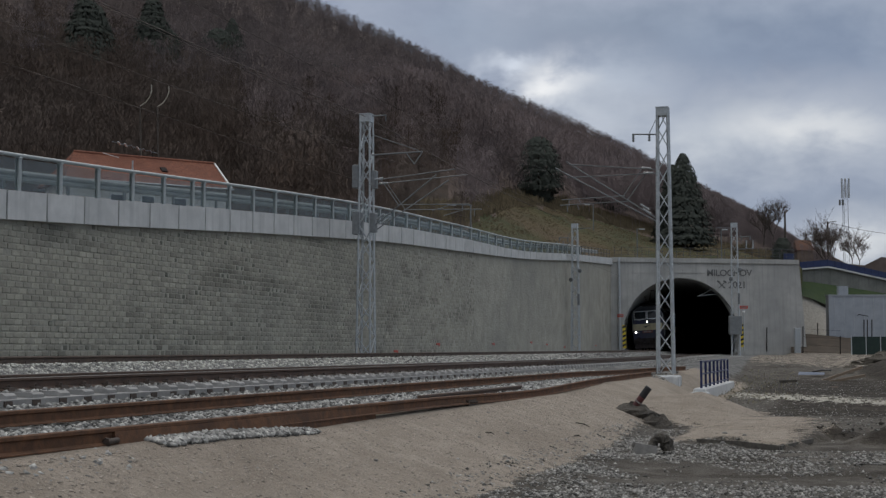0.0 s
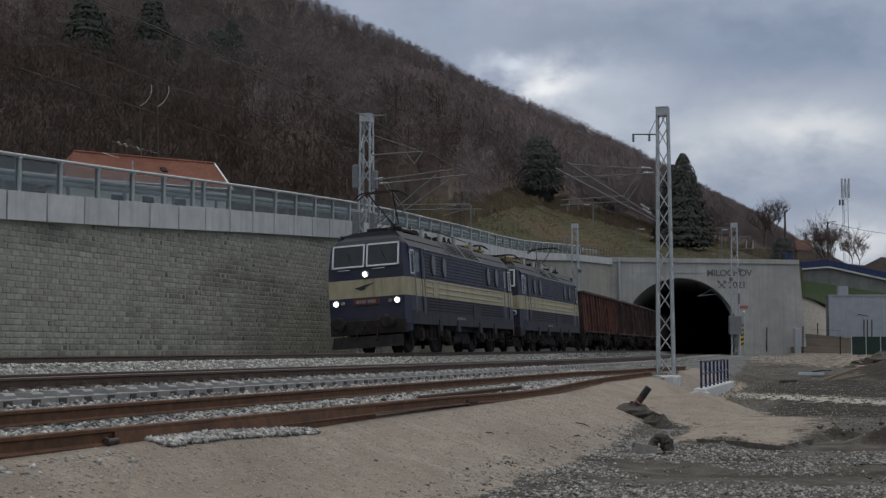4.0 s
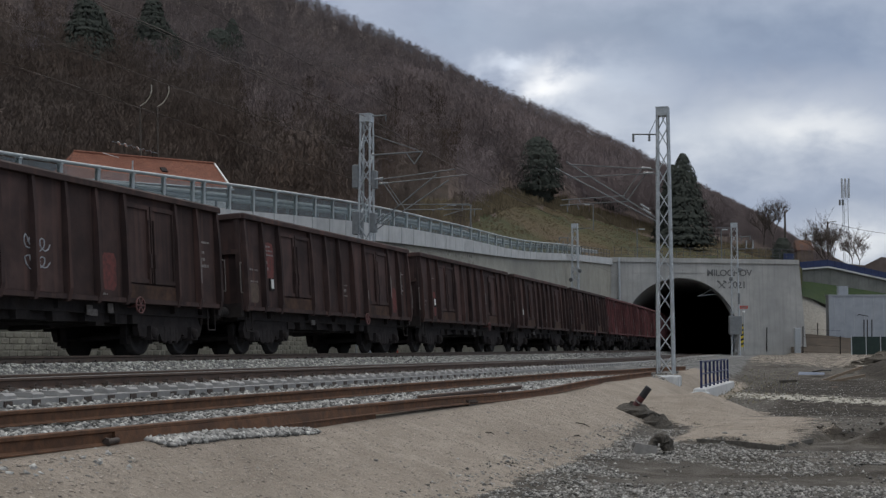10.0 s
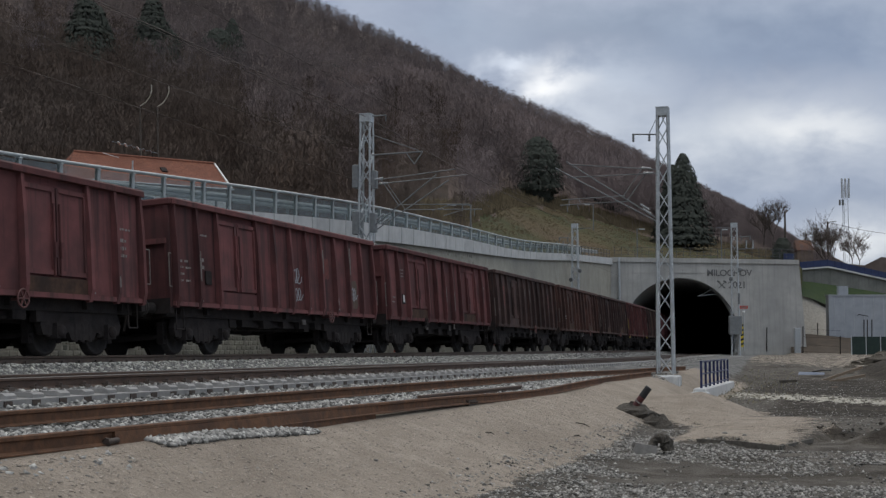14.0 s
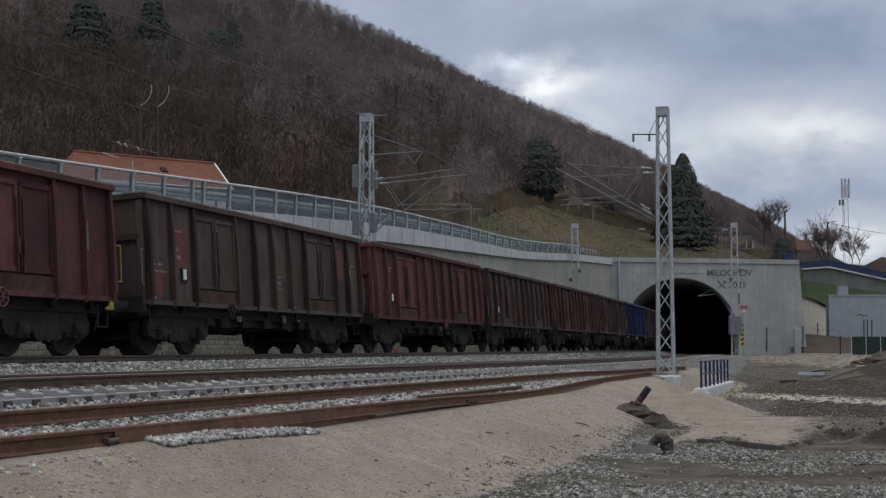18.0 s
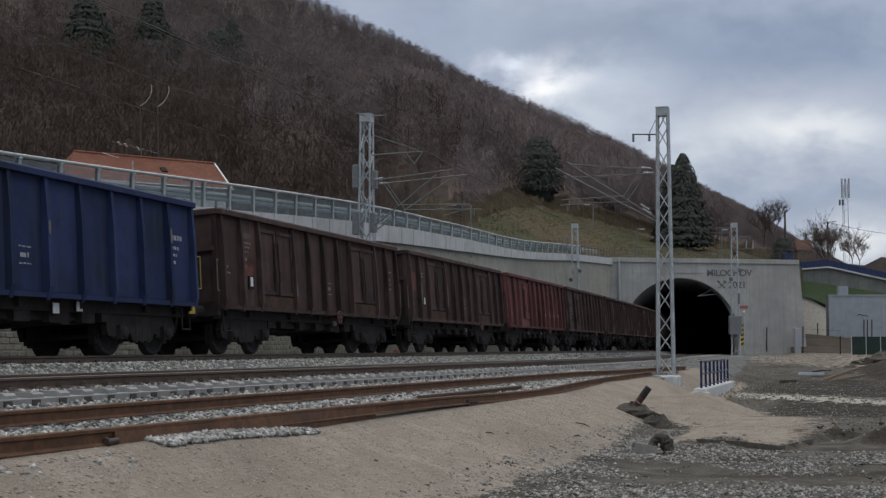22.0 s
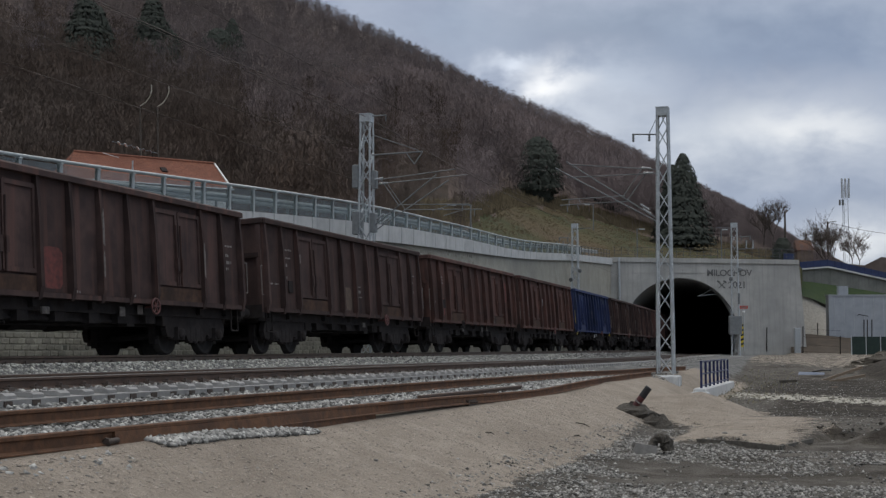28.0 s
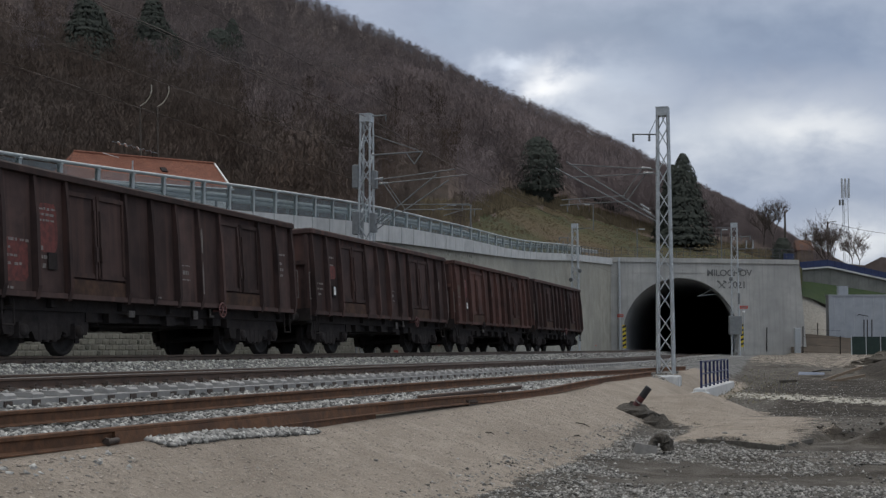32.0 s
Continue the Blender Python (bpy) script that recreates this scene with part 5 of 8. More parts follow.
def brush():
    """Low bushes and rank grass along the edge of the wood and over the bank."""
    rs = np.random.RandomState(91)
    tris = []
    for _ in range(6600):
        px = 620 + 800 * rs.rand()
        phi = bearing_of(px)
        r0, _z = hill_start_cached(round(phi, 3))
        lim = lerp_table(px, [(600, 78), (720, 80), (790, 92), (845, 118), (900, 150), (960, 176), (1060, 196), (1200, 200), (1300, 190), (1420, 170)])
        r = lim + 24 * (rs.rand() - 0.22) if rs.rand() < 0.52 else r0 + 3 + (lim - r0) * rs.rand()
        if r < r0 + 2:
            continue
        big_ = (0.35 + 0.9 * rs.rand()) if r > lim - 4 else 0.12 + 0.22 * rs.rand()
        b = bearing(phi, r)
        z = hill_z(phi, r)
        for _k in range(14 if big_ > 0.8 else 4):
            h = big_ * (0.35 + 0.65 * rs.rand())
            x, y = b.x + (rs.rand() - 0.5) * big_, b.y + (rs.rand() - 0.5) * big_
            w = 0.03 + 0.05 * rs.rand()
            dx, dy = (rs.rand() - 0.5) * h, (rs.rand() - 0.5) * h
            tris += [(x - w, y, z), (x + w, y, z + 0.05), (x + dx, y + dy, z + h)]
    tagged(new("hill_brush", array_mesh("hill_brush", np.array(tris), np.arange(len(tris)).reshape(-1, 3), (M_BRUSH,))), "brown leafless brush and rank grass along the wood's edge", "brush", kind="stuff")


brush()


def conifer(label, px, r, height, width, seed, group="dark spruces", rounded=False):
    rs = np.random.RandomState(seed)
    phi = bearing_of(px)
    base = bearing(phi, r)
    base.z = hill_z(phi, r) - 0.3
    tree = thing("conifer_tree", label, "tree", Matrix.Translation(base), group)
    sh = Shape()
    sh.tube((0, 0, 0), (0, 0, height * 0.96), 0.02 * height, 7, 0.01)
    part("trunk", sh, M_BARK, tree)
    tris = []
    tuft = 0.24 + 0.024 * width
    layers = int(height * 2.2 / tuft)
    for i in range(layers):
        t = i / layers
        z = height * (0.05 + 0.94 * t)
        reach = width * 0.5 * (1 - t) ** 0.75 * (0.82 + 0.34 * rs.rand()) + 0.18
        if rounded:
            reach = width * 0.5 * min(1.0, 0.45 + 2.2 * t) * (1 - t ** 3) ** 0.6 * (0.82 + 0.34 * rs.rand()) + 0.2
        for k in range(int(10 + 11 * reach / tuft)):
            a = rs.rand() * 6.283
            rr = reach * (0.70 + 0.36 * rs.rand())
            c, s = math.cos(a), math.sin(a)
            # a hanging spray: two blades that face outwards and droop at the tip
            w, ln = tuft * (0.5 + 0.5 * rs.rand()), tuft * (0.7 + 0.7 * rs.rand())
            out, turn = ln * (0.3 + 0.3 * rs.rand()), (rs.rand() - 0.5) * w
            p0 = (c * rr, s * rr, z)
            tip = (c * (rr + out) - s * turn, s * (rr + out) + c * turn, z - ln * 0.85)
            for e in (-1, 1):
                tris.append((p0, (p0[0] - e * s * w * 0.6 + c * out * 0.3, p0[1] + e * c * w * 0.6 + s * out * 0.3, z - 0.3 * ln), tip))
    v = np.array(tris).reshape(-1, 3)
    part("crown", array_mesh("crown", v, np.arange(len(v)).reshape(-1, 3), (M_NEEDLE,)), None, tree)
    return tree


for i, (px, r, h, w) in enumerate(((1212, 176, 13.2, 8.0), (1192, 180, 11.2, 5.4), (955, 178, 9.6, 6.2), (142, 225, 19, 12), (165, 240, 15, 10), (262, 262, 18, 12), (120, 250, 10, 8), (285, 280, 10, 8), (405, 330, 14, 10), (1062, 240, 7.5, 6.5), (1092, 230, 7.5, 6),
                                    (380, 300, 12, 9), (1387, 172, 3.6, 2.4), (590, 340, 9, 7))):
    conifer("dark green spruce standing on the brown slope", px, r, h, w, 50 + i, rounded=px in (955, 1062, 1092, 120, 285, 380, 1387, 590))


def bare_tree(label, base, height, seed, twigs=1500, mat=None):
    rs = np.random.RandomState(seed)
    tree = thing("bare_tree", label, "tree", Matrix.Translation(base), "bare trees")
    sh = Shape()
    limbs = []

    def grow(p, d, length, r, depth):
        q = p + d * length
        sh.tube(p, q, r, 6, r * 0.65, False)
        limbs.append((p, q, depth))
        if depth == 0:
            return
        for _ in range(3 if depth > 1 else 4):
            nd = (d + Vector((rs.rand() - 0.5, rs.rand() - 0.5, rs.rand() * 0.4 - 0.1)) * 1.5).normalized()
            grow(q, nd, length * (0.8 + 0.5 * rs.rand()), r * 0.62, depth - 1)

    grow(Vector((0, 0, -0.2)), Vector((0.05, 0, 1)), height * 0.13, height * 0.011, 4)
    part("trunk", sh, mat or M_BARK, tree)
    tris = []
    tips = [l for l in limbs if l[2] <= 3]
    for _ in range(twigs):
        p, q, _d = tips[rs.randint(len(tips))]
        a = p.lerp(q, rs.rand())
        d = Vector((rs.rand() - 0.5, rs.rand() - 0.5, rs.rand() * 1.1 - 0.2)) * height * 0.17
        w = Vector((rs.rand() - 0.5, rs.rand() - 0.5, rs.rand() - 0.5)).normalized() * height * 0.0020
        tris.append((a - w, a + w, a + d))
    v = np.array([[tuple(x) for x in t] for t in tris]).reshape(-1, 3)
    part("crown", array_mesh("twigs", v, np.arange(len(v)).reshape(-1, 3), (M_TWIG_PLAIN,)), None, tree, "fine bare twigs")
    return tree


# ------------------------------------------------------------------ overhead line masts
def lattice_mast(label, s, off, base_z, top_z_, side, boxes=False, wide=0.6, group="lattice masts", arms=True, lift=0.0, longer=0.0, stays=(0.0, 0.0, 0.0)):
    """A four-legged lattice mast; side: +1 when its arms reach to the right."""
    h = top_z_ - base_z
    mast = thing("lattice_mast", label, "mast", on_line(s, off, base_z), group)
    bw, tw = wide / 2, wide * 0.33
    half = lambda z: bw + (tw - bw) * z / h
    corners = ((-1, -1), (1, -1), (1, 1), (-1, 1))
    for cx, cy in corners:
        sh = Shape()
        sh.bar((cx * bw, cy * bw, 0), (cx * tw, cy * tw, h), 0.07)
        part("leg", sh, M_GALV, mast)
    steps = 13
    for i in range(4):
        (ax, ay), (bx, by) = corners[i], corners[(i + 1) % 4]
        for k in range(steps):
            sh = Shape()
            z0, z1 = h * k / steps, h * (k + 1) / steps
            a, b = half(z0), half(z1)
            if (k + i) % 2:
                sh.bar((ax * a, ay * a, z0), (bx * b, by * b, z1), 0.042)
            else:
                sh.bar((bx * a, by * a, z0), (ax * b, ay * b, z1), 0.042)
            part("brace", sh, M_GALV, mast)
    sh = Shape()
    sh.box((0, 0, h - 0.16), (tw * 2 + 0.08, tw * 2 + 0.08, 0.3))
    sh.box((0, 0, h + 0.02), (tw * 2 + 0.1, tw * 2 + 0.1, 0.04))
    part("head_plate", sh, M_GALV, mast)
    sh = Shape()
    sh.soft_box((0, 0, -0.36), (wide + 0.5, wide + 0.5, 0.6), 0.05)
    part("footing", sh, M_CONCRETE, mast, "pale concrete footing")
    x0 = side * (half(h * 0.7) + 0.02)
    Z = lambda z: z - base_z
    for k, (dy, dx, dz) in enumerate(((-0.45, longer, lift), (0.45, longer + 0.25, lift - 0.12)) if arms else ()):
        arm = Shape()
        tie, strut, steady_ = stays
        tip = side * (4.0 + dx + tie)
        arm.tube((x0, dy * 0.3, Z(7.15) + dz), (tip, dy, Z(7.45 + (0.6 * tie if k else 0)) + dz), 0.022, 7)
        arm.tube((x0, dy * 0.3, Z(5.15) + dz), (side * (3.2 + dx + strut * (0.5 + 0.5 * k)), dy, Z(7.25 + 0.4 * strut) + dz), 0.026, 7)
        arm.tube((side * 1.5, dy, Z(6.08) + dz), (side * (4.6 + dx + steady_), dy, Z(6.0) + dz), 0.02, 7)
        arm.tube((side * 0.8, dy, Z(7.15) + dz), (side * 1.55, dy, Z(6.1) + dz), 0.018, 6)
        arm.tube((side * (3.9 + dx + steady_), dy, Z(6.02) + dz), (side * (3.0 + dx), dy, Z(5.78) + dz), 0.016, 6)
        arm.tube((side * (4.3 + dx + steady_), dy, Z(6.02) + dz), (side * (4.3 + dx + steady_), dy, Z(5.72) + dz), 0.02, 6)
        c = part("cantilever", arm, M_ARM, mast, "galvanised tubular cantilever")
        for px_, pz, qx, qz in ((0.45, 7.18, 0.85, 7.21), (0.55, 5.5, 0.9, 5.73)):
            ins = Shape()
            p, q = Vector((side * px_, dy * 0.6, Z(pz) + dz)), Vector((side * qx, dy * 0.7, Z(qz) + dz))
            d = q - p
            ins.disc_stack(p, d, [(d.length * t / 8, 0.055 if t % 2 else 0.03) for t in range(9)], 8)
            part("insulator", ins, M_INSULATOR, c)
    feed = Shape()
    if boxes:
        feed.tube((x0, 0, Z(8.25)), (side * 2.45, 0, Z(8.3)), 0.03, 6)
        feed.tube((x0, 0, Z(9.1)), (side * 2.3, 0, Z(8.35)), 0.018, 6)
        feed.tube((side * 1.75, 0, Z(8.28)), (side * 2.1, 0, Z(7.8)), 0.025, 6)
        feed.tube((side * 2.45, 0, Z(8.28)), (side * 2.1, 0, Z(7.8)), 0.025, 6)
        feed.tube((x0, 0, h - 0.05), (side * 0.85, 0, h - 0.05), 0.03, 6)
        feed.tube((side * 0.85, 0, h - 0.05), (side * 0.85, 0, h - 0.3), 0.02, 6)
    else:
        feed.tube((x0, 0, h - 1.05), (side * 1.25, 0, h - 1.0), 0.03, 6)
        feed.tube((x0, 0, h - 0.4), (side * 0.55, 0, h - 1.0), 0.016, 6)
        for x in (0.55, 1.2):
            feed.disc_stack((side * x, 0, h - 1.02), (0, 0, -1), [(0.05 * t, 0.06 if t % 2 else 0.03) for t in range(7)], 8)
    part("feeder_arm", feed, M_ARM, mast)
    if boxes:
        for x, z, sz in ((-0.38, 7.35, (0.28, 0.5, 0.95)), (-0.36, 5.4, (0.3, 0.5, 0.95)), (0.36, 5.4, (0.22, 0.4, 0.8)), (0.4, 7.2, (0.2, 0.35, 0.75))):
            sh = Shape()
            sh.soft_box((x, -0.1, Z(z)), sz, 0.03)
            part("tension_weight_box", sh, M_ARM, mast, "grey sheet-metal box")
    return mast


lattice_mast("galvanised lattice mast standing against the stone wall", 50.4, -3.34, -0.1, 9.95, 1, True)
lattice_mast("tall galvanised lattice mast on a concrete footing in the sand", 52.3, 8.75, -0.82, 9.92, -1, wide=0.62, lift=0.27, longer=0.3, stays=(-0.5, 0.8, -0.8))
mast_3 = lattice_mast("galvanised lattice mast by the wall near the tunnel", 98.5, -3.05, -0.1, 9.75, -1, wide=0.6, arms=False)
mast_4 = lattice_mast("galvanised lattice mast beside the tunnel mouth", 101.5, 8.85, -0.35, 9.8, 1, wide=0.62, arms=False)
lattice_mast("galvanised lattice mast farther down the line", 3.0, -3.25, -0.1, 9.9, 1, True)


def mast_gear(mast, base_z, top, side):
    """Brackets, string insulators and tension wheel of a plain mast."""
    h = top - base_z
    part("bracket", Shape().bar((0.2 * side, 0, h - 2.0), (1.5 * side, 0, h - 1.95), 0.05).bar((0.2 * side, 0, h - 1.2), (1.0 * side, 0, h - 1.95), 0.03), M_ARM, mast)
    part("bracket", Shape().bar((-0.2 * side, 0, h - 0.35), (-1.3 * side, 0, h - 0.3), 0.05), M_ARM, mast)
    for x in (1.4, 0.9):
        part("insulator", Shape().disc_stack((x * side, 0, h - 1.95), (0, 0, 1), [(0.09 * t, 0.08 if t % 2 else 0.035) for t in range(8)], 8), M_INSULATOR, mast)
    for x, z in ((0.36, h - 3.6), (-0.32, h - 4.3)):
        part("tension_wheel", Shape().disc_stack((x, -0.3, z), (0.6, 1, 0), [(0, 0.15), (0.03, 0.17), (0.06, 0.11), (0.1, 0.17), (0.13, 0.15)], 14), M_ARM, mast)
    part("tension_weight", Shape().disc_stack((0.3, -0.25, h - 5.4), (0, 0, -1), [(0.05 * t, 0.1 if t % 2 else 0.08) for t in range(18)], 10), M_ARM, mast, "stack of grey iron tension weights")


mast_gear(mast_3, -0.1, 9.75, -1)
mast_gear(mast_4, -0.35, 9.8, 1)
# big footing block of the mast in the bank
sh = Shape()
sh.soft_box((0, 0, -0.5), (1.3, 1.3, 1.0), 0.04)
solid("mast_footing", sh, M_CONCRETE, "pale cast concrete block under the mast", "footing", on_line(52.3, 8.62, -0.90))
sh = Shape()
sh.soft_box((0, 0, 0), (0.95, 0.4, 1.4), 0.03)
sh.box((0, -0.21, 0.3), (0.36, 0.02, 0.5))
solid("control_cabinet", sh, M_ARM, "grey control box on the mast near the tunnel", "cabinet", on_line(100.9, 8.85, 1.95) @ Matrix.Rotation(YAW, 4, "Z"))

# wires
wires = thing("overhead_wires", "thin overhead wires of the two tracks", "wires", kind="structure")
for off, z0 in ((0.05, 0.0), (4.25, 0.0)):
    for z, sag, r in ((5.86, 0.05, 0.004), (7.35, 0.75, 0.003)):
        pts = []
        for a, b in ((-45, 3.0), (3.0, 51.0), (51.0, 99.0), (99.0, 140)):
            for k in range(8):
                t = k / 8
                pts.append(along(a + (b - a) * t, off, z - sag * 4 * t * (1 - t)))
        sh = Shape()
        sh.path(pts, r, 4)
        part("wire", sh, M_WIRE, wires)
for off, z, sag, r in ((-1.24, 8.0, 0.9, 0.0035), (-3.3, 9.85, 0.38, 0.012)):
    sh = Shape()
    pts = [along(a + (b - a) * k / 8, off, z - sag * 4 * (k / 8) * (1 - k / 8)) for a, b in ((-45, 3), (3, 50.4), (50.4, 98.5)) for k in range(8)]
    sh.path(pts, r, 4)
    part("wire", sh, M_WIRE, wires)

# ------------------------------------------------------------------ wagons
WAGON, BODY_L, WAGON_H = 14.04, 12.8, 3.51


def wheelset_mesh(r):
    sh = Shape()
    sh.tube((-1.0, 0, 0), (1.0, 0, 0), 0.09, 10)
    for s in (-1, 1):
        x = 0.68 * s
        sh.disc_stack((x, 0, 0), (s, 0, 0), [(0, r + 0.028), (0.03, r + 0.028), (0.035, r), (0.135, r - 0.006), (0.135, r - 0.07), (0.085, r - 0.09), (0.08, 0.2), (0.14, 0.16), (0.14, 0.02)], 24)
    return sh.mesh("wheelset", M_WHEEL)


WAGON_WHEELS = wheelset_mesh(0.46)


def bogie_mesh():
    """Cast side frames, bolster, axle boxes and springs of a freight bogie."""
    sh = Shape()
    for s in (-1, 1):
        x = 1.02 * s
        prof = [(-1.42, 0.60), (-1.3, 0.84), (-0.5, 0.98), (0.5, 0.98), (1.3, 0.84), (1.42, 0.60), (1.34, 0.40), (0.72, 0.38), (0.5, 0.46), (0.4, 0.30), (-0.4, 0.30), (-0.5, 0.46), (-0.72, 0.38), (-1.34, 0.40)]
        sh.sweep([[Vector((x - 0.07, y, z)) for y, z in prof], [Vector((x + 0.07, y, z)) for y, z in prof]])
        for y in (-0.9, 0.9):
            sh.box((x + 0.05 * s, y, 0.47), (0.26, 0.30, 0.30), taper=(0.9, 0.8))
            sh.disc_stack((x + 0.17 * s, y, 0.46), (s, 0, 0), [(0, 0.13), (0.05, 0.12), (0.07, 0.05)], 12)
            for d in (-0.24, 0.24):
                for k in range(4):
                    sh.disc_stack((x, y + d, 0.36 + 0.06 * k), (0, 0, 1), [(0, 0.07), (0.03, 0.085), (0.058, 0.07)], 8)
        for y in (-0.25, 0, 0.25):
            sh.tube((x, y, 0.26), (x, y, 0.62), 0.09, 8)
        for y in (-1.38, -0.45, 0.45, 1.38):
            sh.box((0.75 * s, y, 0.5), (0.16, 0.16, 0.5))
            sh.bar((0.75 * s, y, 0.6), (0.75 * s, y * 0.9, 0.9), 0.04)
    sh.box((0, 0, 0.74), (2.0, 0.5, 0.34))
    sh.box((0, 0, 0.93), (1.9, 2.9, 0.2))
    sh.bar((-0.9, -1.4, 0.4), (0.9, -1.4, 0.4), 0.07)
    sh.bar((-0.9, 1.4, 0.4), (0.9, 1.4, 0.4), 0.07)
    return sh.mesh("bogie_frame", M_UNDER)


BOGIE = bogie_mesh()
DOOR = 2.15
# the bays of one side from the leading end; bays of DOOR width hold a pair of doors
BAYS = {
    "two_doors": [1.03, 1.03, DOOR, 1.06, 1.06, 1.06, 1.06, DOOR, 1.0, 1.0],
    "one_door": [1.03, 1.03, DOOR] + [1.049] * 8,
    "wide_end": [2.05, DOOR] + [1.2] * 7,
    "no_doors": [1.15] * 10 + [1.1],
    "braced": [1.12, DOOR] + [1.01] * 6 + [DOOR, 1.12],
}
SIDE_X, BOT_Z = 1.33, 1.06


def side_sheet():
    """The side wall's sheet, straight along its foot."""
    sh = Shape()
    outline = [(-6.4, 1.10), (6.4, 1.10), (6.4, WAGON_H - 0.12), (-6.4, WAGON_H - 0.12)]
    sh.sweep([[Vector((-0.02, y, z)) for y, z in outline], [Vector((0.02, y, z)) for y, z in outline]])
    return sh


def side_sill():
    """The bent flange along the side's lower edge."""
    low = [(-6.4, 1.07), (6.4, 1.07)]
    return Shape().sweep([[Vector((0.115, y, z)), Vector((0.115, y, z + 0.1)), Vector((-0.015, y, z + 0.1)), Vector((-0.015, y, z))] for y, z in low])


def door_shape(h0, h1, w):
    """One door leaf: sheet with a pressed frame and a lock bar."""
    sh = Shape()
    zc, hh = (h0 + h1) / 2, h1 - h0
    sh.box((0.03, 0, zc), (0.03, w - 0.05, hh))
    for y in (-w / 2 + 0.07, w / 2 - 0.07):
        sh.box((0.06, y, zc), (0.05, 0.09, hh - 0.06))
    for z in (h0 + 0.06, h1 - 0.06):
        sh.box((0.06, 0, z), (0.05, w - 0.1, 0.09))
    return sh


def make_wagon(style, paint, label, sheet_paint=None, post_paint=None, hand=0, yellow=False):
    """An open bogie wagon; style: how its bays lie."""
    rs = np.random.RandomState(100 + len(style) + hand)
    post_paint = post_paint or paint
    wg = thing("open_wagon", label, "wagon", group="wagons of the goods train")
    dark = M_UNDER
    sheet_paint = sheet_paint or paint
    for s in (-1, 1):
        face = Matrix.Translation((s * SIDE_X, 0, 0)) @ (Matrix.Rotation(math.pi, 4, "Z") if s < 0 else Matrix.Identity(4))
        wall_ = part("side_wall", side_sheet(), paint, wg, m=face)
        part("sill", side_sill(), paint, wall_)
        y = -6.3
        edges = [y]
        bays = BAYS[style] if s > 0 else BAYS[style][::-1]
        for i, w in enumerate(bays):
            if w == DOOR:
                for k in (0, 1):
                    door = part("door", door_shape(1.5, WAGON_H - 0.28, w / 2), paint, wall_, m=Matrix.Translation((0, y + w * (0.25 + 0.5 * k), 0)))
                    part("lock_bar", Shape().tube((0.1, 0.44 * (1 - 2 * k), 1.5), (0.1, 0.44 * (1 - 2 * k), 2.9), 0.025, 6).box((0.12, 0.44 * (1 - 2 * k), 2.0), (0.06, 0.08, 0.3)), paint, door)
                    if style == "braced":
                        brace = Shape().bar((0.085, w * 0.21 * (2 * k - 1), WAGON_H - 0.36), (0.085, w * 0.21 * (1 - 2 * k) * 0.75, 1.56), 0.06, 0.08, upv=(1, 0, 0))
                        part("door_brace", brace, paint, door)
                part("flap", Shape().box((0.05, y + w / 2, 1.3), (0.06, w - 0.12, 0.34)), M_RUSTY_FLAP if style in ("two_doors", "wide_end") else paint, wall_)
            elif s > 0:
                lo = 1.19
                part("panel", Shape().box((0.024, y + w / 2, (lo + WAGON_H - 0.14) / 2), (0.01, w - 0.05, WAGON_H - 0.14 - lo)), sheet_paint, wall_)
            y += w
            edges.append(y)
        if style == "no_doors" and yellow and s > 0:
            hatch = part("hatch", Shape().box((0.05, -3.45, 1.95), (0.05, 0.86, 0.95)), paint, wall_)
            part("hatch_bar", Shape().box((0.09, -3.45, 2.44), (0.05, 0.8, 0.06)).box((0.09, -3.45, 1.44), (0.05, 0.8, 0.06)), paint, hatch)
        for e in edges:
            post = Shape()
            lo = 1.08
            ring = lambda z, d, w: [Vector((0.02, e - w, z)), Vector((0.02 + d, e - w, z)), Vector((0.02 + d, e + w, z)), Vector((0.02, e + w, z))]
            post.sweep([ring(lo - 0.05, 0.09, 0.055), ring(lo + 0.2, 0.165, 0.055), ring(2.6, 0.150, 0.050), ring(WAGON_H - 0.12, 0.10, 0.047)])
            part("post", post, post_paint, wall_)
        part("top_rail", Shape().soft_box((0.06, 0, WAGON_H - 0.06), (0.22, 12.86, 0.15), 0.04), paint, wall_)
    for s in (-1, 1):
        endw = Shape().box((0, s * 6.36, 2.28), (2.66, 0.05, 2.3))
        ew = part("end_wall", endw, paint, wg)
        for x in (-1.3, -0.45, 0.45, 1.3):
            part("end_post", Shape().box((x, s * 6.43, 2.2), (0.12, 0.1, 2.3), taper=(1, 0.7)), paint, ew)
        part("end_rail", Shape().soft_box((0, s * 6.41, WAGON_H - 0.06), (2.86, 0.14, 0.14), 0.03), paint, ew)
        part("end_rib", Shape().box((0, s * 6.43, 2.55), (2.6, 0.1, 0.12)), paint, ew)
        part("headstock", Shape().box((0, s * 6.42, 1.08), (2.7, 0.14, 0.34)), dark, wg)
        for x in (-0.875, 0.875):
            b = Shape().disc_stack((x, s * 6.45, 1.05), (0, s, 0), [(0, 0.13), (0.28, 0.11), (0.30, 0.085), (0.5, 0.085), (0.52, 0.22), (0.56, 0.225), (0.575, 0.17)], 14)
            part("buffer", b, M_WHEEL, wg)
        hook = Shape().box((0, s * 6.6, 1.02), (0.08, 0.32, 0.12)).ring((0, s * 6.74, 0.88), (0, 1, 0), 0.09, 0.025, 10, 5).tube((0.25, s * 6.5, 0.95), (0.3, s * 6.75, 0.55), 0.03, 6)
        part("coupling", hook, dark, wg)
        grab = Shape()
        x = 1.40
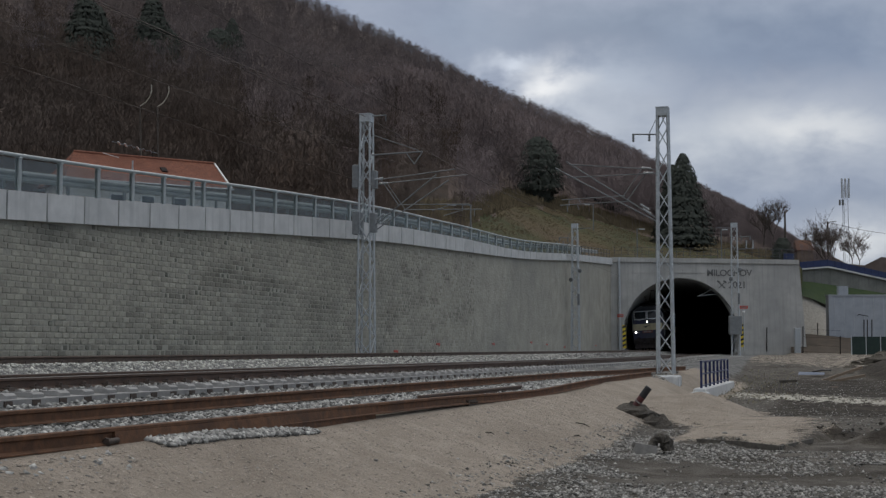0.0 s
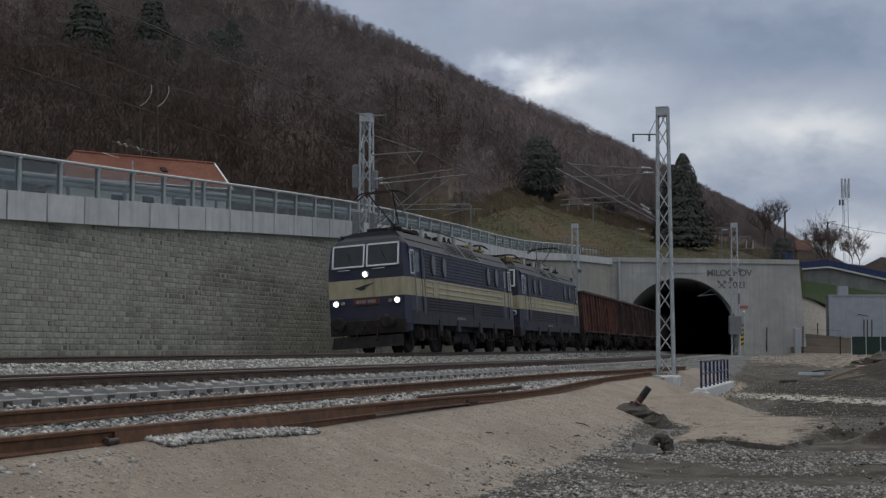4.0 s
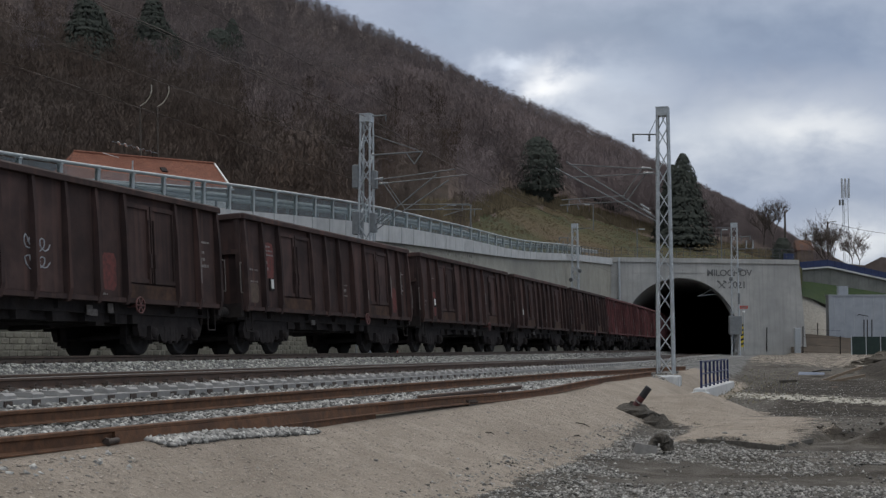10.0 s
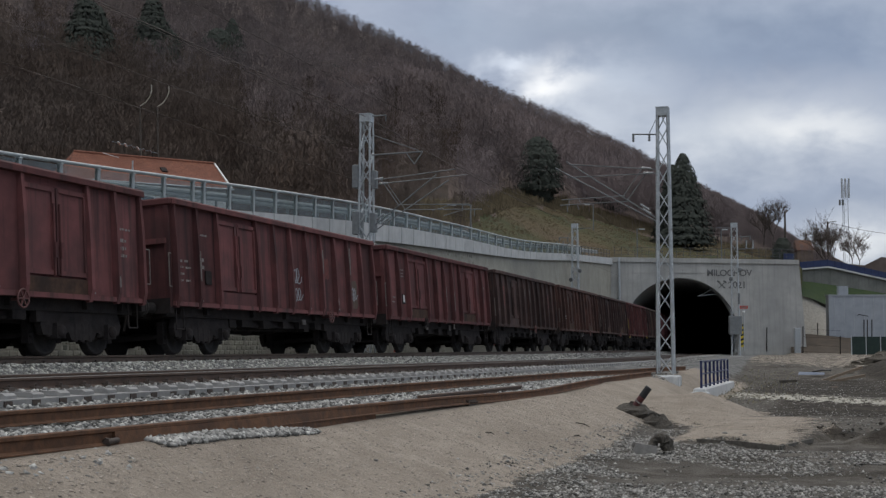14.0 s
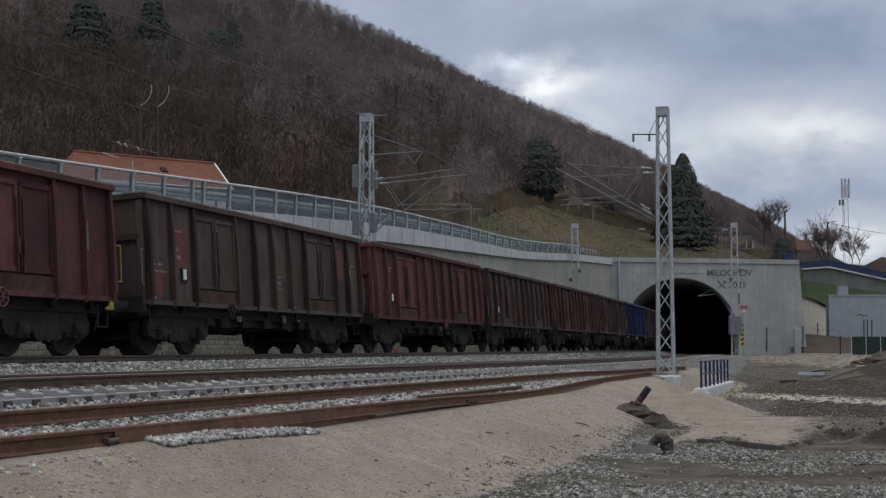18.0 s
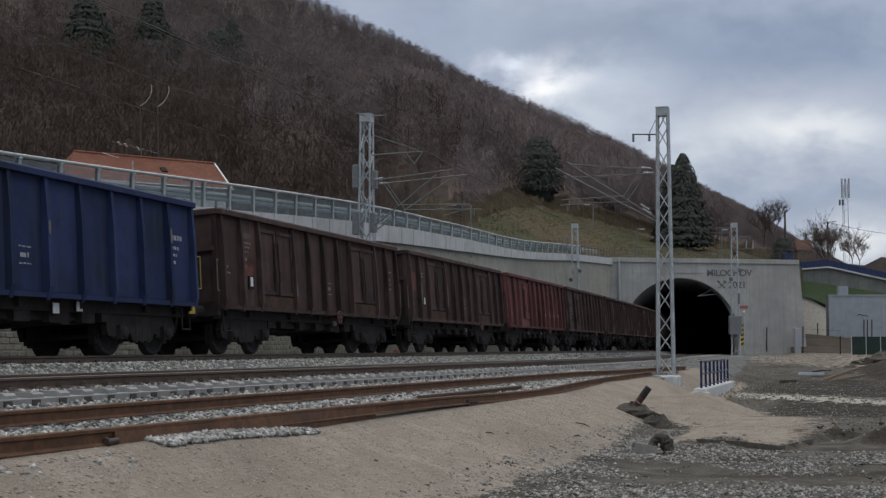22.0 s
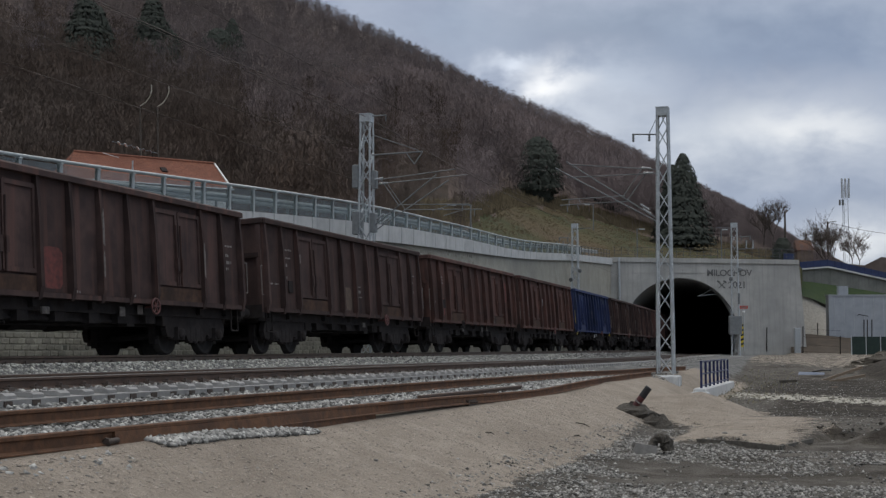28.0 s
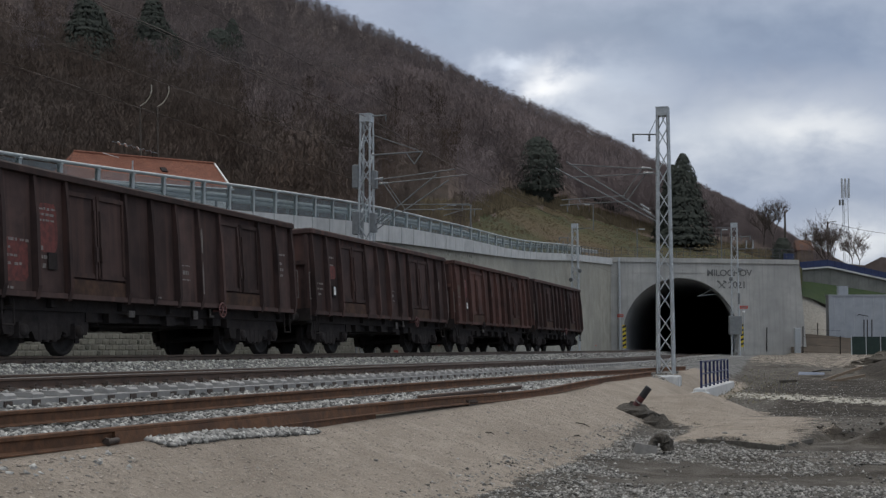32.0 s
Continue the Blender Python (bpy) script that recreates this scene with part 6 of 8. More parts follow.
        grab.path([(x, s * 6.46, 1.5), (x + 0.03, s * 6.62, 1.5), (x + 0.03, s * 6.62, 2.25), (x, s * 6.46, 2.25)], 0.014, 5)
        part("grab_rail", grab, M_YELLOW_DULL if yellow else M_SCUFF, wg)
        if yellow:
            part("corner_bracket", Shape().box((1.42, s * 6.2, 1.03), (0.05, 0.12, 0.26)).box((1.42, s * 6.2 - 0.08, 0.93), (0.05, 0.2, 0.06)), M_YELLOW_DULL, wg, "small yellow bracket")
        for xx in (-1.32, 1.32):
            step = Shape()
            step.path([(xx, s * 6.2, 1.15), (xx, s * 6.2, 0.55), (xx, s * 5.85, 0.55), (xx, s * 5.85, 1.15)], 0.02, 5)
            part("footstep", step, dark, wg)
    part("floor", Shape().box((0, 0, 1.24), (2.62, 12.7, 0.1)), dark, wg)
    frame_ = Shape()
    for x in (-0.5, 0.5):
        frame_.box((x, 0, 1.02), (0.14, 12.7, 0.34))
    for y in (-5.8, -4.5, -2, 0, 2, 4.5, 5.8):
        frame_.box((0, y, 1.04), (2.5, 0.14, 0.26))
    for x in (-1.08, 1.08):
        frame_.box((x, 0, 0.97), (0.12, 12.6, 0.24))
        for y in (-3.0, -2.2, -1.0, 0.2, 1.3, 2.4, 3.1):
            frame_.box((x * 0.96, y, 0.82), (0.16, 0.34 + 0.2 * rs.rand(), 0.28 + 0.1 * rs.rand()))
    part("underframe", frame_, dark, wg)
    # plain dark block added to blacken the space under the floor
    part("hopper_box", Shape().box((0, 0, 0.86), (1.9, 5.6, 0.36)), dark, wg)
    rig = Shape()
    rig.tube((-0.55, 0.9, 0.78), (0.45, 0.9, 0.78), 0.2, 12)
    rig.tube((0.2, -1.5, 0.72), (0.2, -0.3, 0.72), 0.17, 12)
    rig.bar((0.95, -2.6, 0.72), (0.95, 2.4, 0.72), 0.05)
    rig.bar((0.6, -3.2, 0.62), (0.6, 3.2, 0.66), 0.04)
    rig.box((1.0, 1.6, 0.75), (0.2, 0.3, 0.3))
    rig.tube((-1.0, -3.0, 0.6), (1.0, -2.6, 0.62), 0.03, 6)
    part("brake_gear", rig, dark, wg)
    part("brake_plate", Shape().box((1.16, -1.55 if hand % 2 else 1.3, 0.86), (0.03, 0.24, 0.14)), M_SCUFF, wg, "small pale brake plate")
    # heap of coal
    if style != "braced" and not yellow:
        verts, faces = [], []
        ny, nx = 26, 7
        for j in range(ny + 1):
            for i in range(nx + 1):
                y, x = -6.3 + 12.6 * j / ny, -1.28 + 2.56 * i / nx
                edge = min(1, (1.28 - abs(x)) / 1.0, (6.3 - abs(y)) / 1.6)
                verts.append((x, y, 3.02 + 0.74 * max(0, edge) + 0.26 * float(bumps(y + hand * 9, x, 1.6)) + 0.06 * float(bumps(y, x + hand, 0.35))))
        for j in range(ny):
            for i in range(nx):
                a = j * (nx + 1) + i
                faces.append((a, a + 1, a + nx + 2, a + nx + 1))
        part("coal_load", array_mesh("coal_load", verts, faces, (M_COAL,), True), None, wg, "heaped black coal")
    # hand brake wheel on each side
    for s in (-1, 1):
        y = (2.55, 2.0, 0.9, -2.6, 0.4)[hand % 5] * s
        hw = Shape().ring((s * 1.5, y, 1.02), (1, 0, 0), 0.17, 0.020, 16, 5)
        for a in range(3):
            d = Vector((0, math.cos(a * 1.047), math.sin(a * 1.047))) * 0.17
            hw.bar(Vector((s * 1.5, y, 1.02)) - d, Vector((s * 1.5, y, 1.02)) + d, 0.025)
        hw.tube((s * 1.2, y, 1.02), (s * 1.52, y, 1.02), 0.03, 6)
        part("hand_wheel", hw, M_HANDWHEEL if hand in (0, 1, 2) else M_UNDER, wg)
    for yb in (-4.5, 4.5):
        bg = part("bogie", BOGIE, None, wg, m=Matrix.Translation((0, yb, 0)))
        for ya in (-0.9, 0.9):
            part("wheelset", WAGON_WHEELS, None, bg, m=Matrix.Translation((0, ya, 0.46)))
    return wg


def mark_wagon(wg, style, seed, clean):
    """Lettering bars, plates, repaired patches and scuffs on one wagon's side."""
    rs = np.random.RandomState(seed)
    X = SIDE_X + 0.034
    bays = BAYS[style]
    start = [-6.3 + sum(bays[:i]) for i in range(len(bays))]
    mid = lambda i: start[i] + bays[i] / 2
    plain_bays = [i for i, w in enumerate(bays) if w != DOOR]

    def bar_(y, z, w, h):
        """A line of unreadable writing: a few word-long bars."""
        line, at = Shape(), y
        while at < y + w - 0.02:
            ln = min(0.05 + 0.13 * rs.rand(), y + w - at)
            line.box((X, at + ln / 2, z + 0.01 * (rs.rand() - 0.5)), (0.006, ln, h * (0.7 + 0.3 * rs.rand())))
            at += ln + 0.025 + 0.02 * rs.rand()
        part("lettering_bar", line, M_CRISP if clean else M_MARK, wg)

    def patch(y, z, w, h, mat, note):
        ring = []
        for q in range(20):
            t = 2 * math.pi * q / 20
            c, d = math.cos(t), math.sin(t)
            k = 1 / max(abs(c), abs(d)) * (0.95 + 0.07 * rs.rand())
            ring.append((y + w / 2 * c * k, z + h / 2 * d * k))
        part("repair_patch", Shape().sweep([[Vector((X - 0.006, a, b)) for a, b in ring], [Vector((X - 0.002, a, b)) for a, b in ring]]), mat, wg, note)

    # number on the leading bay, load table on the next
    y0 = -6.3 + 0.14
    for k in range(4):
        if rs.rand() < (0.95 if clean else 0.5):
            w = 0.14 + 0.26 * rs.rand()
            bar_(y0 + 0.06 * rs.rand(), 2.12 - 0.15 * k, w, 0.055)
            if rs.rand() < 0.7:
                bar_(y0 + 0.12 + w, 2.12 - 0.15 * k, 0.14 + 0.16 * rs.rand(), 0.055)
    t0 = start[1] + 0.16 if style not in ("wide_end", "braced") else (start[0] + 1.1 if style == "wide_end" else start[2] + 0.14)
    if not clean and rs.rand() < 0.45:
        patch(t0 + 0.33, 2.42, 0.62, 0.95, M_PATCH, "faded red primer patch")
    for k in range(3):
        if clean or rs.rand() < 0.7:
            bar_(t0, 2.78 - 0.11 * k, 0.42 + 0.18 * rs.rand(), 0.05)
    for k in range(5):
        if rs.rand() < (0.95 if clean else 0.55):
            bar_(t0 + 0.05 * rs.rand(), 2.36 - 0.17 * k, 0.16 + 0.12 * rs.rand(), 0.09)
    if rs.rand() < 0.75:
        part("label_holder", Shape().box((X + 0.02, t0 + 0.42, 1.78), (0.03, 0.28, 0.32)), M_UNDER, wg, "dark label holder")
        if rs.rand() < 0.5:
            part("label_plate", Shape().box((X + 0.035, t0 + 0.42, 1.8), (0.02, 0.14, 0.24)), M_WHITE, wg, "white paper label")
    # boxed mark in the middle, text by the rear end, small marks along the sill
    m_ = plain_bays[len(plain_bays) // 2]
    if clean or rs.rand() < 0.4:
        for dz in (-0.16, 0.16):
            bar_(mid(m_) - 0.2, 1.85 + dz, 0.36, 0.03)
        bar_(mid(m_) - 0.17, 1.85, 0.26, 0.10)
    if clean or rs.rand() < 0.6:
        e = start[-1] + 0.2
        bar_(e, 2.62, 0.5, 0.12 if clean else 0.05)
        for k in range(3):
            bar_(e + 0.05, 2.38 - 0.16 * k, 0.18 + 0.2 * rs.rand(), 0.08)
    for _ in range(1 + rs.randint(3)):
        bar_(start[rs.choice(plain_bays)] + 0.2, 1.23, 0.12 + 0.12 * rs.rand(), 0.05)
    if not clean:
        for _ in range(rs.randint(1, 3)):
            i = plain_bays[rs.choice([0, 1, len(plain_bays) - 1, len(plain_bays) - 2, rs.randint(len(plain_bays))])]
            h, low = 0.35 + 0.55 * rs.rand(), (1.25 if rs.rand() < 0.65 else 2.1) + 0.1 * rs.rand()
            patch(mid(i), low + h / 2, min(bays[i] * 0.8, 0.35 + 0.4 * rs.rand()), h, M_PATCH if rs.rand() < 0.8 else M_PATCH_TAN, "repaired faded patch")
    # pale scuffs on the edges of some posts
    for _ in range(1 + rs.randint(4)):
        e = start[rs.randint(1, len(bays))]
        z0, ln = 1.2 + 1.3 * rs.rand(), 0.2 + 0.6 * rs.rand()
        ring = [(e - 0.03, z0), (e + 0.01 + 0.03 * rs.rand(), z0 - 0.05), (e + 0.03, z0 + ln * 0.6), (e + 0.01, z0 + ln), (e - 0.025, z0 + ln * 0.8)]
        part("scuff", Shape().sweep([[Vector((X + 0.12, a, b)) for a, b in ring], [Vector((X + 0.150, a, b)) for a, b in ring]]), M_SCUFF, wg, "pale scuff")
    # loading plates under the sill
    if rs.rand() < 0.5 or clean:
        for k in range(2):
            part("under_plate", Shape().box((1.22, 1.0 + 0.7 * k + 0.3 * rs.rand(), 0.9 + 0.06 * k), (0.02, 0.2, 0.2)), M_WHITE if clean else M_SCUFF, wg, "small pale plate")


def paint(name, low, high, stain, streak):
    return material(name, low, high, 2.2, 0.85, 0.0, spec=0.2, bump=0.25, bump_scale=22, stain=stain, stain_scale=0.9, stain_amount=0.8, each=0.3, streak=streak, streak_amount=0.75)


PAINT = {
    "dark": paint("dark_rusty_brown_paint", (0.048, 0.0325, 0.0305), (0.084, 0.054, 0.049), (0.030, 0.0215, 0.0210), (0.112, 0.060, 0.050)),
    "olive": paint("grey_brown_dirty_paint", (0.050, 0.0335, 0.031), (0.086, 0.0555, 0.050), (0.036, 0.025, 0.0235), (0.105, 0.062, 0.053)),
    "rust": paint("rust_orange_paint", (0.115, 0.052, 0.041), (0.18, 0.078, 0.058), (0.06, 0.039, 0.034), (0.045, 0.032, 0.029)),
    "red": paint("oxide_red_paint", (0.122, 0.050, 0.050), (0.182, 0.072, 0.070), (0.084, 0.043, 0.043), (0.046, 0.030, 0.030)),
    "taupe": paint("dusty_brown_paint", (0.060, 0.046, 0.040), (0.094, 0.071, 0.061), (0.044, 0.034, 0.030), (0.105, 0.084, 0.073)),
    "russet": paint("dull_russet_paint", (0.078, 0.043, 0.037), (0.125, 0.064, 0.053), (0.047, 0.031, 0.028), (0.05, 0.034, 0.030)),
    "maroon": paint("dark_maroon_paint", (0.092, 0.036, 0.036), (0.142, 0.053, 0.051), (0.060, 0.033, 0.033), (0.045, 0.029, 0.029)),
    "blue": paint("royal_blue_paint", (0.022, 0.032, 0.088), (0.033, 0.047, 0.118), (0.022, 0.029, 0.055), (0.042, 0.053, 0.09)),
}
NOTE = {
    "dark": "open coal wagon in dark rusty brown, steel-ribbed sides",
    "olive": "open coal wagon in dirty grey-brown, ribbed sides",
    "rust": "open coal wagon with rust-orange ribbed sides",
    "red": "open goods wagon in faded oxide red, ribbed sides",
    "taupe": "open goods wagon in dusty brown, ribbed sides",
    "russet": "open coal wagon in dull russet brown, ribbed sides",
    "maroon": "open goods wagon in sooty dark maroon, ribbed sides",
    "blue": "open goods wagon in clean royal blue with white lettering",
}
ORDER = ["rust", "dark", "dark", "olive", "dark", "olive", "dark", "dark", "dark", "dark", "red", "red", "red", "red", "dark", "russet", "olive", "maroon", "taupe", "maroon",
         "dark", "russet", "olive", "blue", "dark", "olive", "red", "dark", "dark", "dark", "dark", "dark", "olive", "russet", "russet", "blue", "olive", "dark", "russet", "dark"]
BODY = {0: "no_doors", 10: "one_door", 12: "one_door", 14: "one_door", 23: "no_doors", 26: "one_door", 27: "wide_end", 35: "braced"}
PROTO, wagons = {}, []
for i, kind_ in enumerate(ORDER):
    st, hand = BODY.get(i, "two_doors"), (0, 1, 0, 3, 2)[i % 5]
    yellow = i in (17, 23, 35)
    key = (kind_, st, hand, yellow)
    if key not in PROTO:
        w_ = PROTO[key] = make_wagon(st, PAINT[kind_ if kind_ != "rust" else "dark"], NOTE[kind_], PAINT[kind_], PAINT["dark"] if kind_ in ("olive", "taupe") else (PAINT["rust"] if kind_ == "rust" else None), hand, yellow)
    else:
        w_ = copy_thing(PROTO[key], Matrix.Identity(4))
    wagons.append((w_, st, kind_ == "blue"))
for i, (w_, st, clean) in enumerate(wagons):
    mark_wagon(w_, st, 300 + i, clean)
wagons = [w_ for w_, st, clean in wagons]


def scribble(wg, y0, z0, w, h, turns, seed):
    """A sprayed looping line, of no letters."""
    rs = np.random.RandomState(seed)
    pts = []
    for k in range(turns * 8 + 1):
        t = k / (turns * 8)
        pts.append((SIDE_X + 0.036, y0 + w * (t - 0.5) + 0.12 * math.cos(k * 0.785) * (0.7 + 0.6 * rs.rand()), z0 + h * 0.5 * math.sin(k * 0.785) * (0.6 + 0.5 * rs.rand())))
    part("sprayed_line", Shape().path(pts, 0.014, 5), M_CRISP, wg, "white sprayed scrawl")


scribble(wagons[34], -0.95, 2.45, 0.25, 0.5, 3, 1)
scribble(wagons[5], -0.9, 2.1, 0.7, 0.3, 4, 3)
scribble(wagons[5], -0.9, 1.75, 0.6, 0.28, 4, 4)
scribble(wagons[12], 0.45, 2.1, 0.5, 0.5, 3, 5)
scribble(wagons[12], 0.5, 1.6, 0.5, 0.4, 3, 15)
scribble(wagons[12], 4.7, 1.75, 0.4, 0.4, 3, 16)
for k in range(4):
    scribble(wagons[26], 1.6 + 1.05 * k, 1.85, 0.45, 0.3, 3, 6 + k)


# ------------------------------------------------------------------ locomotives
loco_wheels = []
LOCO_WHEELS = wheelset_mesh(0.61)


def ribbed(z0, z1, ya, yb, x, pitch=0.115, depth=0.022):
    """Ribbed side sheeting between two heights."""
    n = max(1, round((z1 - z0) / pitch))
    prof = []
    for i in range(n):
        a, b = z0 + (z1 - z0) * i / n, z0 + (z1 - z0) * (i + 1) / n
        prof += [(x, a), (x, a + (b - a) * 0.55), (x + depth, a + (b - a) * 0.68), (x + depth, a + (b - a) * 0.9)]
    prof += [(x, z1), (x - 0.06, z1), (x - 0.06, z0)]
    return Shape().sweep([[Vector((px, ya, pz)) for px, pz in prof], [Vector((px, yb, pz)) for px, pz in prof]])


def plain(z0, z1, ya, yb, x, t=0.06):
    return Shape().box((x - t / 2, (ya + yb) / 2, (z0 + z1) / 2), (t, yb - ya, z1 - z0))


def oval(c, w, h, x, deep=0.04, n=20):
    sh = Shape()
    ring = lambda xx, k: [Vector((xx, c[0] + w * k * math.cos(2 * math.pi * i / n), c[1] + h * k * math.sin(2 * math.pi * i / n))) for i in range(n)]
    return sh.sweep([ring(x - deep, 1), ring(x + 0.012, 1), ring(x + 0.018, 0.9)])


def pantograph(loco, y, raised, head_to=1):
    pg = part("pantograph", Shape().box((0, y, 4.42), (1.5, 1.9, 0.08)).box((0, y - 0.8, 4.5), (1.3, 0.12, 0.12)).box((0, y + 0.8, 4.5), (1.3, 0.12, 0.12)), M_UNDER if raised else M_PANTO, loco, "grimy pantograph frame" if raised else "yellow-brown pantograph frame")
    for dx in (-0.6, 0.6):
        for dy in (-0.75, 0.75):
            part("insulator", Shape().disc_stack((dx, y + dy, 4.2), (0, 0, 1), [(0.03 * t, 0.09 if t % 2 else 0.05) for t in range(8)], 10), M_INSULATOR, pg)
    if raised:
        knee, head = Vector((0, y + 0.55 * head_to, 4.82)), Vector((0, y - 0.95 * head_to, 5.85))
    else:
        knee, head = Vector((0, y + 1.2 * head_to, 4.62)), Vector((0, y - 0.7 * head_to, 4.70))
    low = Shape()
    low.tube(Vector((0, y - 0.5 * head_to, 4.48)), knee, 0.055, 8)
    low.tube(Vector((0.25, y - 0.3 * head_to, 4.48)), knee, 0.025, 6)
    part("lower_arm", low, M_PANTO if not raised else M_UNDER, pg)
    up = Shape()
    for dx in (-0.45, 0.45):
        up.tube(knee + Vector((dx * 0.25, 0, 0)), head + Vector((dx, 0, -0.08)), 0.025, 6)
    part("upper_arm", up, M_UNDER if raised else M_PANTO, pg)
    hd = Shape()
    for dy in (-0.18, 0.18):
        hd.path([head + Vector((-0.95, dy, -0.2)), head + Vector((-0.75, dy, -0.04)), head + Vector((-0.5, dy, 0.0)), head + Vector((0.5, dy, 0)), head + Vector((0.75, dy, -0.04)), head + Vector((0.95, dy, -0.2))], 0.025, 6)
    hd.tube(head + Vector((-0.5, -0.18, -0.03)), head + Vector((-0.5, 0.18, -0.03)), 0.015, 5)
    hd.tube(head + Vector((0.5, -0.18, -0.03)), head + Vector((0.5, 0.18, -0.03)), 0.015, 5)
    part("collector_head", hd, M_UNDER, pg)


def loco_end(loco, s, lit):
    """One cab end; s = -1 is the leading end."""
    Y = 7.75 * s
    cab = part("cab_front", Shape(), M_LBLUE, loco)
    sh = Shape()
    # face: lower part upright, screen part leaning back, slightly drawn in at the sides
    rows = [(0.72, 0.10, 1.30), (1.0, 0.0, 1.36), (1.95, 0.0, 1.38), (2.58, 0.02, 1.38), (3.0, 0.06, 1.37), (3.78, 0.26, 1.30), (3.98, 0.42, 1.15), (4.16, 0.8, 0.95)]
    wide = lambda z: 1.45 if z < 3.67 else 1.45 - 0.77 * (z - 3.66)
    skin = []
    for z, b, w in rows:
        skin += [Vector((-wide(z), Y - s * max(b + 0.1, 0.55), z)), Vector((-w, Y - s * b, z)), Vector((w, Y - s * b, z)), Vector((wide(z), Y - s * max(b + 0.1, 0.55), z))]
    quads = []
    for k in range(len(rows) - 1):
        for i in range(3):
            a = 4 * k + i
            quads.append((a, a + 1, a + 5, a + 4) if s < 0 else (a + 4, a + 5, a + 1, a))
    sh.add(skin, quads)
    sh.mi = [1 if abs(rows[k // 3][0] - 1.95) < 0.01 else (2 if rows[k // 3][0] >= 3.7 else 0) for k in range(len(quads))]
    cab.data = sh.mesh("cab_front", M_LBLUE, M_CREAM, M_LROOF)
    lean = math.atan2(0.20, 0.78)
    for x in (-0.63, 0.63):
        c = Vector((x, Y - s * 0.155, 3.40))
        rot = Matrix.Rotation(lean * s, 3, "X")
        part("windscreen", Shape().box(c, (1.08, 0.06, 0.74), rot), M_SCREEN, cab, "dark reflecting windscreen")
        fr = Shape()
        for dx, dz, w, h in ((0, 0.39, 1.2, 0.055), (0, -0.39, 1.2, 0.055), (-0.57, 0, 0.055, 0.83), (0.57, 0, 0.055, 0.83)):
            fr.box(c + rot @ Vector((dx, s * 0.015, dz)), (w, 0.07, h), rot)
        part("window_frame", fr, M_ALU, cab, "bare metal window frame")
        part("wiper", Shape().bar(c + Vector((0.2, s * 0.08, -0.38)), c + Vector((-0.05, s * 0.06, 0.15)), 0.02), M_BLACK, cab)
        part("handrail", Shape().tube((x - 0.35, Y + s * 0.06, 2.92), (x + 0.1, Y + s * 0.06, 2.92), 0.015, 6), M_ALU, cab)
    lamps = [((0, 2.74), 0.085), ((-1.12, 1.78), 0.085), ((1.12, 1.78), 0.085)]
    for (x, z), r in lamps:
        hl = part("headlight", Shape().disc_stack((x, Y + s * 0.0, z), (0, s, 0), [(-0.1, r + 0.04), (0.04, r + 0.04), (0.05, r + 0.015)], 18), M_ALU, cab)
        part("lens", Shape().disc_stack((x, Y + s * 0.03, z), (0, s, 0), [(0, r), (0.03, r), (0.045, r * 0.6)], 18), M_LIGHT if lit else M_PORTHOLE, hl)
    for x in (-0.86, 0.86):
        mk = part("marker_lamp", Shape().disc_stack((x, Y, 1.78), (0, s, 0), [(-0.05, 0.07), (0.04, 0.07), (0.05, 0.05)], 12), M_MARK if lit else M_RED, cab)
    part("number_plate", Shape().box((0, Y + s * 0.02, 1.80), (0.95, 0.03, 0.22)), M_PATCH, cab, "red number plate")
    part("plate_bars", Shape().box((-0.2, Y + s * 0.04, 1.80), (0.36, 0.008, 0.11)).box((0.2, Y + s * 0.04, 1.80), (0.30, 0.008, 0.11)), M_MARK, cab)
    # emblem shape on the band
    part("emblem", Shape().add([(-0.42, Y + s * 0.012, 2.28), (0.05, Y + s * 0.012, 2.40), (0.32, Y + s * 0.012, 2.44), (0.0, Y + s * 0.012, 2.31), (-0.05, Y + s * 0.012, 2.22), (-0.2, Y + s * 0.012, 2.2)], [(0, 1, 3, 4, 5), (1, 2, 3)]), M_BLACK, cab, "dark winged emblem shape")
    part("buffer_beam", Shape().soft_box((0, Y - s * 0.12, 0.93), (2.75, 0.36, 0.5), 0.04), M_UNDER, loco)
    for x in (-0.875, 0.875):
        part("buffer", Shape().disc_stack((x, Y, 1.05), (0, s, 0), [(0, 0.15), (0.3, 0.12), (0.32, 0.09), (0.52, 0.09), (0.54, 0.25), (0.6, 0.24), (0.62, 0.15)], 16), M_UNDER, loco)
    part("coupling", Shape().box((0, Y + s * 0.15, 1.02), (0.1, 0.4, 0.14)).ring((0, Y + s * 0.3, 0.86), (0, 1, 0), 0.1, 0.03, 10, 5).tube((0.35, Y, 0.95), (0.38, Y + s * 0.2, 0.45), 0.035, 6).tube((-0.35, Y, 0.95), (-0.38, Y + s * 0.2, 0.45), 0.035, 6), M_UNDER, loco)
    part("snow_plough", Shape().sweep([[Vector((-1.25, Y + s * 0.05, 0.62)), Vector((1.25, Y + s * 0.05, 0.62)), Vector((1.3, Y + s * 0.2, 0.22)), Vector((-1.3, Y + s * 0.2, 0.22))], [Vector((-1.25, Y - s * 0.03, 0.62)), Vector((1.25, Y - s * 0.03, 0.62)), Vector((1.3, Y + s * 0.12, 0.22)), Vector((-1.3, Y + s * 0.12, 0.22))]]), M_UNDER, loco)


